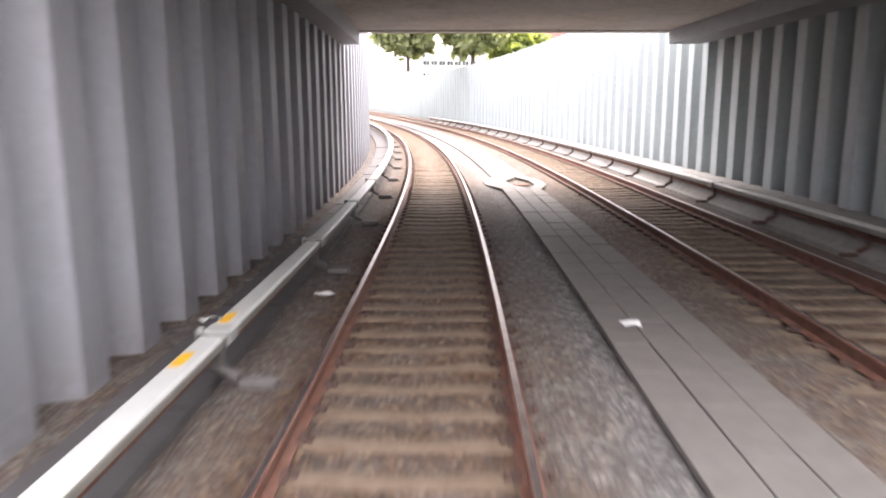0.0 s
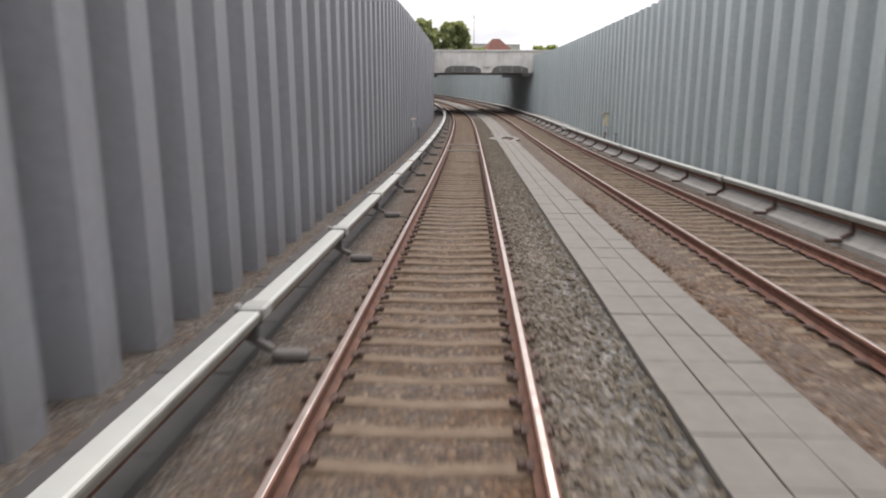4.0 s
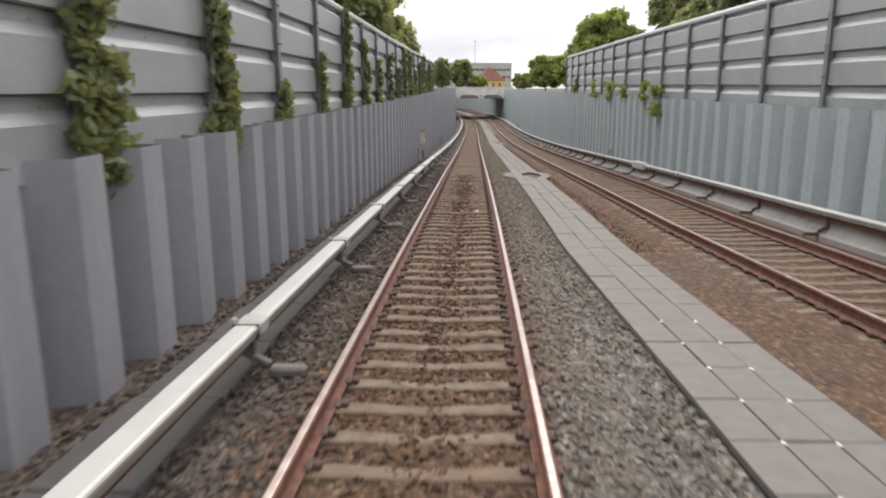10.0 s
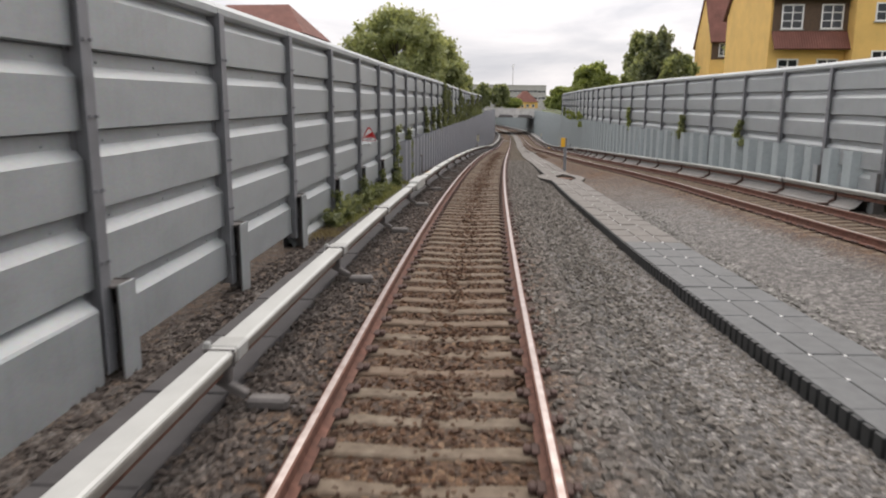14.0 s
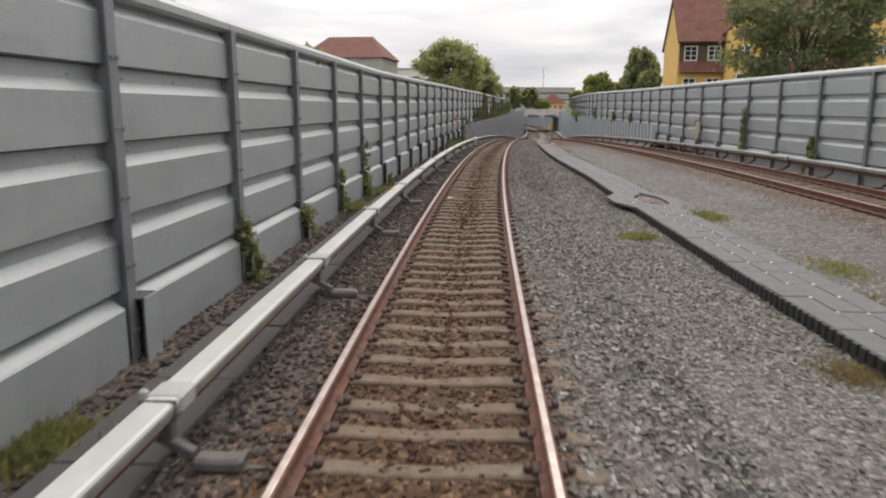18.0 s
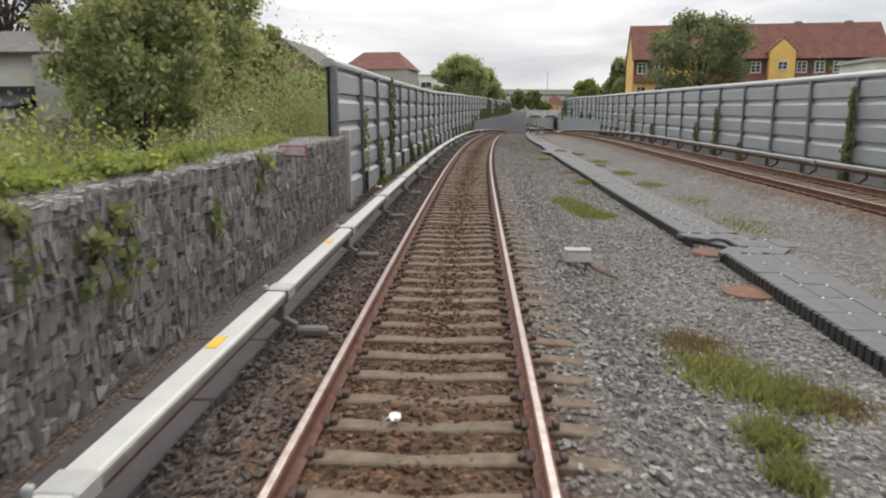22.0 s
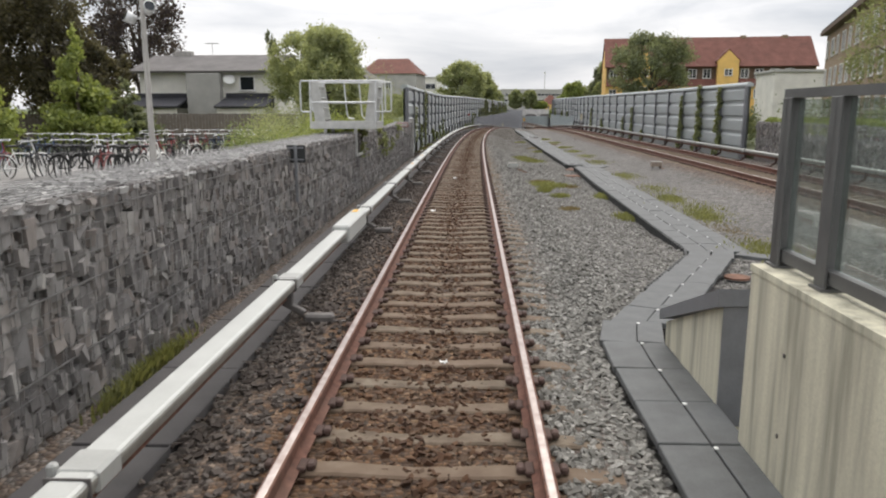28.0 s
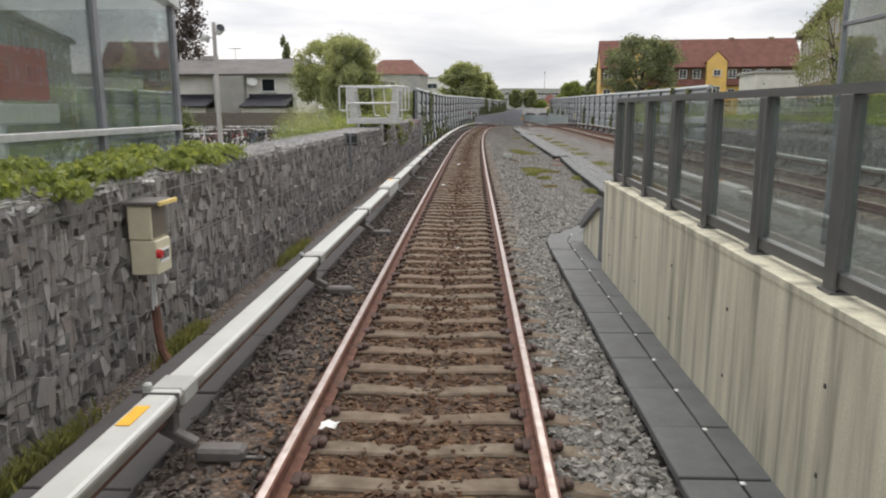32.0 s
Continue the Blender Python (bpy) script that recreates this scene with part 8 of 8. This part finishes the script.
def make_litter(u, l, h, s, seed):
    g = np.random.default_rng(seed)
    bm = bmesh.new()
    bmesh.ops.create_grid(bm, x_segments=4, y_segments=3, size=s)
    for v in bm.verts:
        v.co.z += g.uniform(0, s * 0.7)
        v.co.x *= 1 + g.uniform(-0.3, 0.3)
    r = bmesh.ops.extrude_face_region(bm, geom=list(bm.faces))
    bmesh.ops.translate(bm, verts=[e for e in r["geom"] if isinstance(e, bmesh.types.BMVert)], vec=(0, 0, 0.004))
    ob = link("paper_scrap", bm, WHITE)
    ob.matrix_basis = spot(u, l, h, g.uniform(0, 360))
    tagged(ob, "crumpled white paper scrap lying between the stones", "litter", "scraps of litter")


for _k, (_u, _l, _h, _s) in enumerate(((107.4, 0.36, -0.15, 0.03), (225.3, -0.62, -0.13, 0.05), (187.2, -2.4, -0.2, 0.09), (-30.6, 2.0, -0.1, 0.08), (-32.0, -1.2, -0.18, 0.09), (8.8, -1.75, -0.16, 0.06), (61.2, 2.2, -0.1, 0.04), (202.6, -0.22, -0.14, 0.05), (218.9, 0.1, -0.15, 0.03), (-31.0, -2.2, -0.2, 0.1), (168.2, -0.5, -0.17, 0.05), (209.6, -0.5, -0.16, 0.05))):
    make_litter(_u, _l, _h, _s, 900 + _k)


def make_crossing_cables():
    """Grey signalling cables laid over the sleepers."""
    for u in (12.4, 16.2):
        bm = bmesh.new()
        tube(bm, [at(u, -0.7, -0.13), at(u + 0.05, -0.2, -0.12), at(u + 0.02, 0.25, -0.12), at(u, 0.7, -0.13)], 0.03, 6)
        ob = link("track_cable", bm, COVER_SIDE)
        tagged(ob, "grey cable duct crossing between the rails", "cable", "cables across the track")


make_crossing_cables()

# ---------------------------------------------------------------- sleepers, stones


for _t, _near in TRACKS:
    for _m in _near:
        share("sleeper", SLEEPER_ME, _t, _m)


def rough_block(g, n, low=0.4):
    """n irregular stones as unit boxes with moved corners: (n, 8, 3)."""
    base = np.array([(x, y, z) for x in (-1, 1) for y in (-1, 1) for z in (-1, 1)], float)
    v = base[None] * g.uniform(low, 1.0, (n, 8, 3)) * g.uniform(0.7, 1.25, (n, 1, 3))
    return v


BOX_F = np.array([(0, 1, 3, 2), (4, 6, 7, 5), (0, 4, 5, 1), (2, 3, 7, 6), (0, 2, 6, 4), (1, 5, 7, 3)], np.int32)


def block_mesh(name, verts, material):
    """verts (n, 8, 3) to one mesh of boxes."""
    n = len(verts)
    me = bpy.data.meshes.new(name)
    me.vertices.add(n * 8)
    me.vertices.foreach_set("co", verts.reshape(-1))
    f = (BOX_F[None] + (np.arange(n, dtype=np.int32) * 8)[:, None, None]).reshape(-1)
    me.loops.add(len(f))
    me.loops.foreach_set("vertex_index", f)
    me.polygons.add(n * 6)
    me.polygons.foreach_set("loop_start", np.arange(0, n * 24, 4, dtype=np.int32))
    me.polygons.foreach_set("loop_total", np.full(n * 6, 4, dtype=np.int32))
    me.update(calc_edges=True)
    me.shade_flat()
    me.materials.append(material)
    return me


def spin(g, v):
    """Turn each block at random."""
    n = len(v)
    q = g.normal(size=(n, 4))
    q /= np.linalg.norm(q, axis=1, keepdims=True)
    w, x, y, z = q.T
    R = np.stack([np.stack([1 - 2 * (y * y + z * z), 2 * (x * y - z * w), 2 * (x * z + y * w)], 1),
                  np.stack([2 * (x * y + z * w), 1 - 2 * (x * x + z * z), 2 * (y * z - x * w)], 1),
                  np.stack([2 * (x * z - y * w), 2 * (y * z + x * w), 1 - 2 * (x * x + y * y)], 1)], 1)
    return np.einsum("nij,nkj->nki", R, v)


def line_points(u, l, h):
    """Many points of the line at once."""
    s = np.interp(u, US, LINE_PSI)
    return np.stack([np.interp(u, US, LINE_X) + l * np.cos(s), np.interp(u, US, LINE_Y) + l * np.sin(s), np.interp(u, US, LINE_Z) + h], 1)


def scatter_stones(name, n, u0, u1, l0, l1, hfun, size, material, seed, label):
    g = np.random.default_rng(seed)
    u = g.uniform(u0, u1, n)
    l = l0(u, g) if callable(l0) else g.uniform(l0, l1, n)
    h = hfun(u, l)
    v = spin(g, rough_block(g, n, 0.5) * np.array([1.3, 0.95, 0.6])) * (size * g.uniform(0.6, 1.35, n))[:, None, None] * np.array([1.0, 1.0, 0.7])
    v = v + line_points(u, l, h)[:, None, :]
    ob = new(name, block_mesh(name, v, material))
    tagged(ob, label, "gravel", kind="stuff")
    return ob


def bed_h(u, l):
    s = np.interp(u, [118, 150, 210, 216], [-0.2, -0.54, -0.54, -0.3])
    e = np.where(np.abs(l) > 0.8, np.interp(u, [150, 190], [-0.15, -0.2]), -0.2)
    right = np.where(l > 1.34, e + np.clip((l - 1.34) / 0.96, 0, 1) * (s - e), np.where(l > 0, e, -0.2))
    right = np.where(l > np.interp(u, WALK_U, WALK_L) + 0.2, np.interp(u, [118, 150], [-0.2, -0.42]), right)
    return right + 0.004


def between(u, g):
    return g.uniform(-0.66, 0.66, len(u))


def shoulder(u, g):
    w = np.interp(u, WALK_U, WALK_L)
    return 0.85 + (w - 0.87) * g.uniform(0, 1, len(u))


def left_side(u, g):
    return g.uniform(-1.57, -0.83, len(u))


def left_foot(u, g):
    return g.uniform(-2.75, -2.25, len(u))


def middle(u, g):
    w = np.interp(u, WALK_U, WALK_L) + np.where(u > 212.8, 0.78, 1.05)
    d = np.interp(u, SPACE_U, SPACE_L) - 1.2
    return w + (d - w) * g.uniform(0, 1, len(u))


scatter_stones("brown_ballast", 42000, 96, 230, between, 0, lambda u, l: bed_h(u, l) + 0.008, 0.024, STONES_BROWN, 1, "rust-brown ballast stones between the rails")
scatter_stones("grey_ballast", 34000, 166, 230, shoulder, 0, bed_h, 0.026, STONES_GREY, 2, "grey crushed ballast stones")
scatter_stones("dusty_ballast", 27000, 118, 182, shoulder, 0, bed_h, 0.026, STONES_DUSTY, 7, "brownish grey crushed ballast stones")
scatter_stones("side_ballast", 24000, 90, 230, left_side, 0, lambda u, l: bed_h(u, l) + 0.042, 0.024, STONES_MIXED, 3, "grey-brown ballast stones beside the rail")
scatter_stones("wall_foot_ballast", 11000, 80, 192, left_foot, 0, lambda u, l: bed_h(u, l) - 0.03, 0.03, STONES_MIXED, 4, "brownish ballast stones at the wall foot")
scatter_stones("middle_ballast", 20000, 140, 218, middle, 0, bed_h, 0.032, STONES_GREY, 5, "grey crushed ballast stones between the tracks")
scatter_stones("rusty_middle_ballast", 16000, 30, 112, lambda u, g: 2.85 + (np.interp(u, SPACE_U, SPACE_L) - 3.65) * g.uniform(0, 1, len(u)), 0, lambda u, l: bed_h(u, l) - 0.005, 0.024, STONES_BROWN, 8, "rust-brown ballast stones beside the far track")
scatter_stones("trench_ballast", 30000, -20, 121, shoulder, 0, bed_h, 0.021, STONES_TRENCH, 6, "brown-grey ballast stones")


def gabion_stones(t, u0, u1, l_face, side, h0, h1, near, seed, top_l0, top_l1):
    """Upright split stones behind the wire, and flat ones on top."""
    g = np.random.default_rng(seed)
    us, hs, ws, hh = [], [], [], []
    h = h0
    while h < h1 - 0.02:
        rh = float(g.uniform(0.1, 0.16))
        rh = min(rh, h1 - h)
        u = u0 + g.uniform(0, 0.08)
        while u < u1:
            w = float(g.uniform(0.04, 0.115))
            us.append(u + w / 2)
            ws.append(w)
            tall = rh * g.uniform(0.7, 1.25)
            hs.append(min(h + rh / 2 + g.uniform(-0.07, 0.07), h1 - 0.015 - tall * 0.62))
            hh.append(tall)
            u += w
        h += rh
    us, ws, hs, hh = map(np.array, (us, ws, hs, hh))
    n = len(us)
    v = rough_block(g, n, 0.52)
    v = v * np.stack([g.uniform(0.04, 0.08, n), ws * 0.74, hh * 0.76], 1)[:, None, :]
    a = g.normal(0, 0.2, n)
    c, s = np.cos(a), np.sin(a)
    y, z = v[:, :, 1].copy(), v[:, :, 2].copy()
    v[:, :, 1], v[:, :, 2] = y * c[:, None] - z * s[:, None], y * s[:, None] + z * c[:, None]
    b = g.normal(0, 0.3, n)
    c, s = np.cos(b), np.sin(b)
    x, y = v[:, :, 0].copy(), v[:, :, 1].copy()
    v[:, :, 0], v[:, :, 1] = x * c[:, None] - y * s[:, None], x * s[:, None] + y * c[:, None]
    psi = np.interp(us, US, LINE_PSI)
    rot = v.copy()
    rot[:, :, 0] = v[:, :, 0] * np.cos(psi)[:, None] - v[:, :, 1] * np.sin(psi)[:, None]
    rot[:, :, 1] = v[:, :, 0] * np.sin(psi)[:, None] + v[:, :, 1] * np.cos(psi)[:, None]
    base = line_points(us, np.full(n, l_face) + side * g.uniform(0.035, 0.075, n), hs)
    sel = np.zeros(n, bool)
    if near:
        k = np.where((us > near[0]) & (us < near[1]))[0]
        sel[k[:: max(1, len(k) // 290)][:290]] = True
    far = rot[~sel] + base[~sel][:, None, :]
    ob = new("stones", block_mesh("stones", far, GABION))
    ob.parent = t
    ob["kind"] = "stuff"
    if near:
        for i in np.where(sel)[0]:
            me = block_mesh("stone", rot[i:i + 1], GABION)
            share("stone", me, t, Matrix.Translation(base[i]))
    m = int((u1 - u0) * abs(top_l1 - top_l0) * 260)
    u = g.uniform(u0, u1, m)
    l = g.uniform(top_l0, top_l1, m)
    v = spin(g, rough_block(g, m)) * (0.042 * g.uniform(0.6, 1.3, m))[:, None, None] * np.array([1, 1, 0.5])
    v = v + line_points(u, l, np.full(m, h1 - 0.045))[:, None, :]
    ob = new("top_stones", block_mesh("top_stones", v, GABION_TOP))
    ob.parent = t
    ob["kind"] = "stuff"


_G = Mat("gabion_top_stone", 0.85)
_G.color(_G.ramp(_G.island(), [(0.0, (0.2, 0.195, 0.19)), (0.5, (0.36, 0.355, 0.345)), (1.0, (0.55, 0.54, 0.52))]))
GABION_TOP = _G.m
gabion_stones(GABION_L, 191.6, 234.0, -2.5, -1, -0.28, GAB_TOP, (221.5, 225.5), 11, -3.48, -2.52)
gabion_stones(GABION_R, 194.35, 222.0, 11.75, 1, -0.25, 1.42, None, 12, 11.8, 12.65)
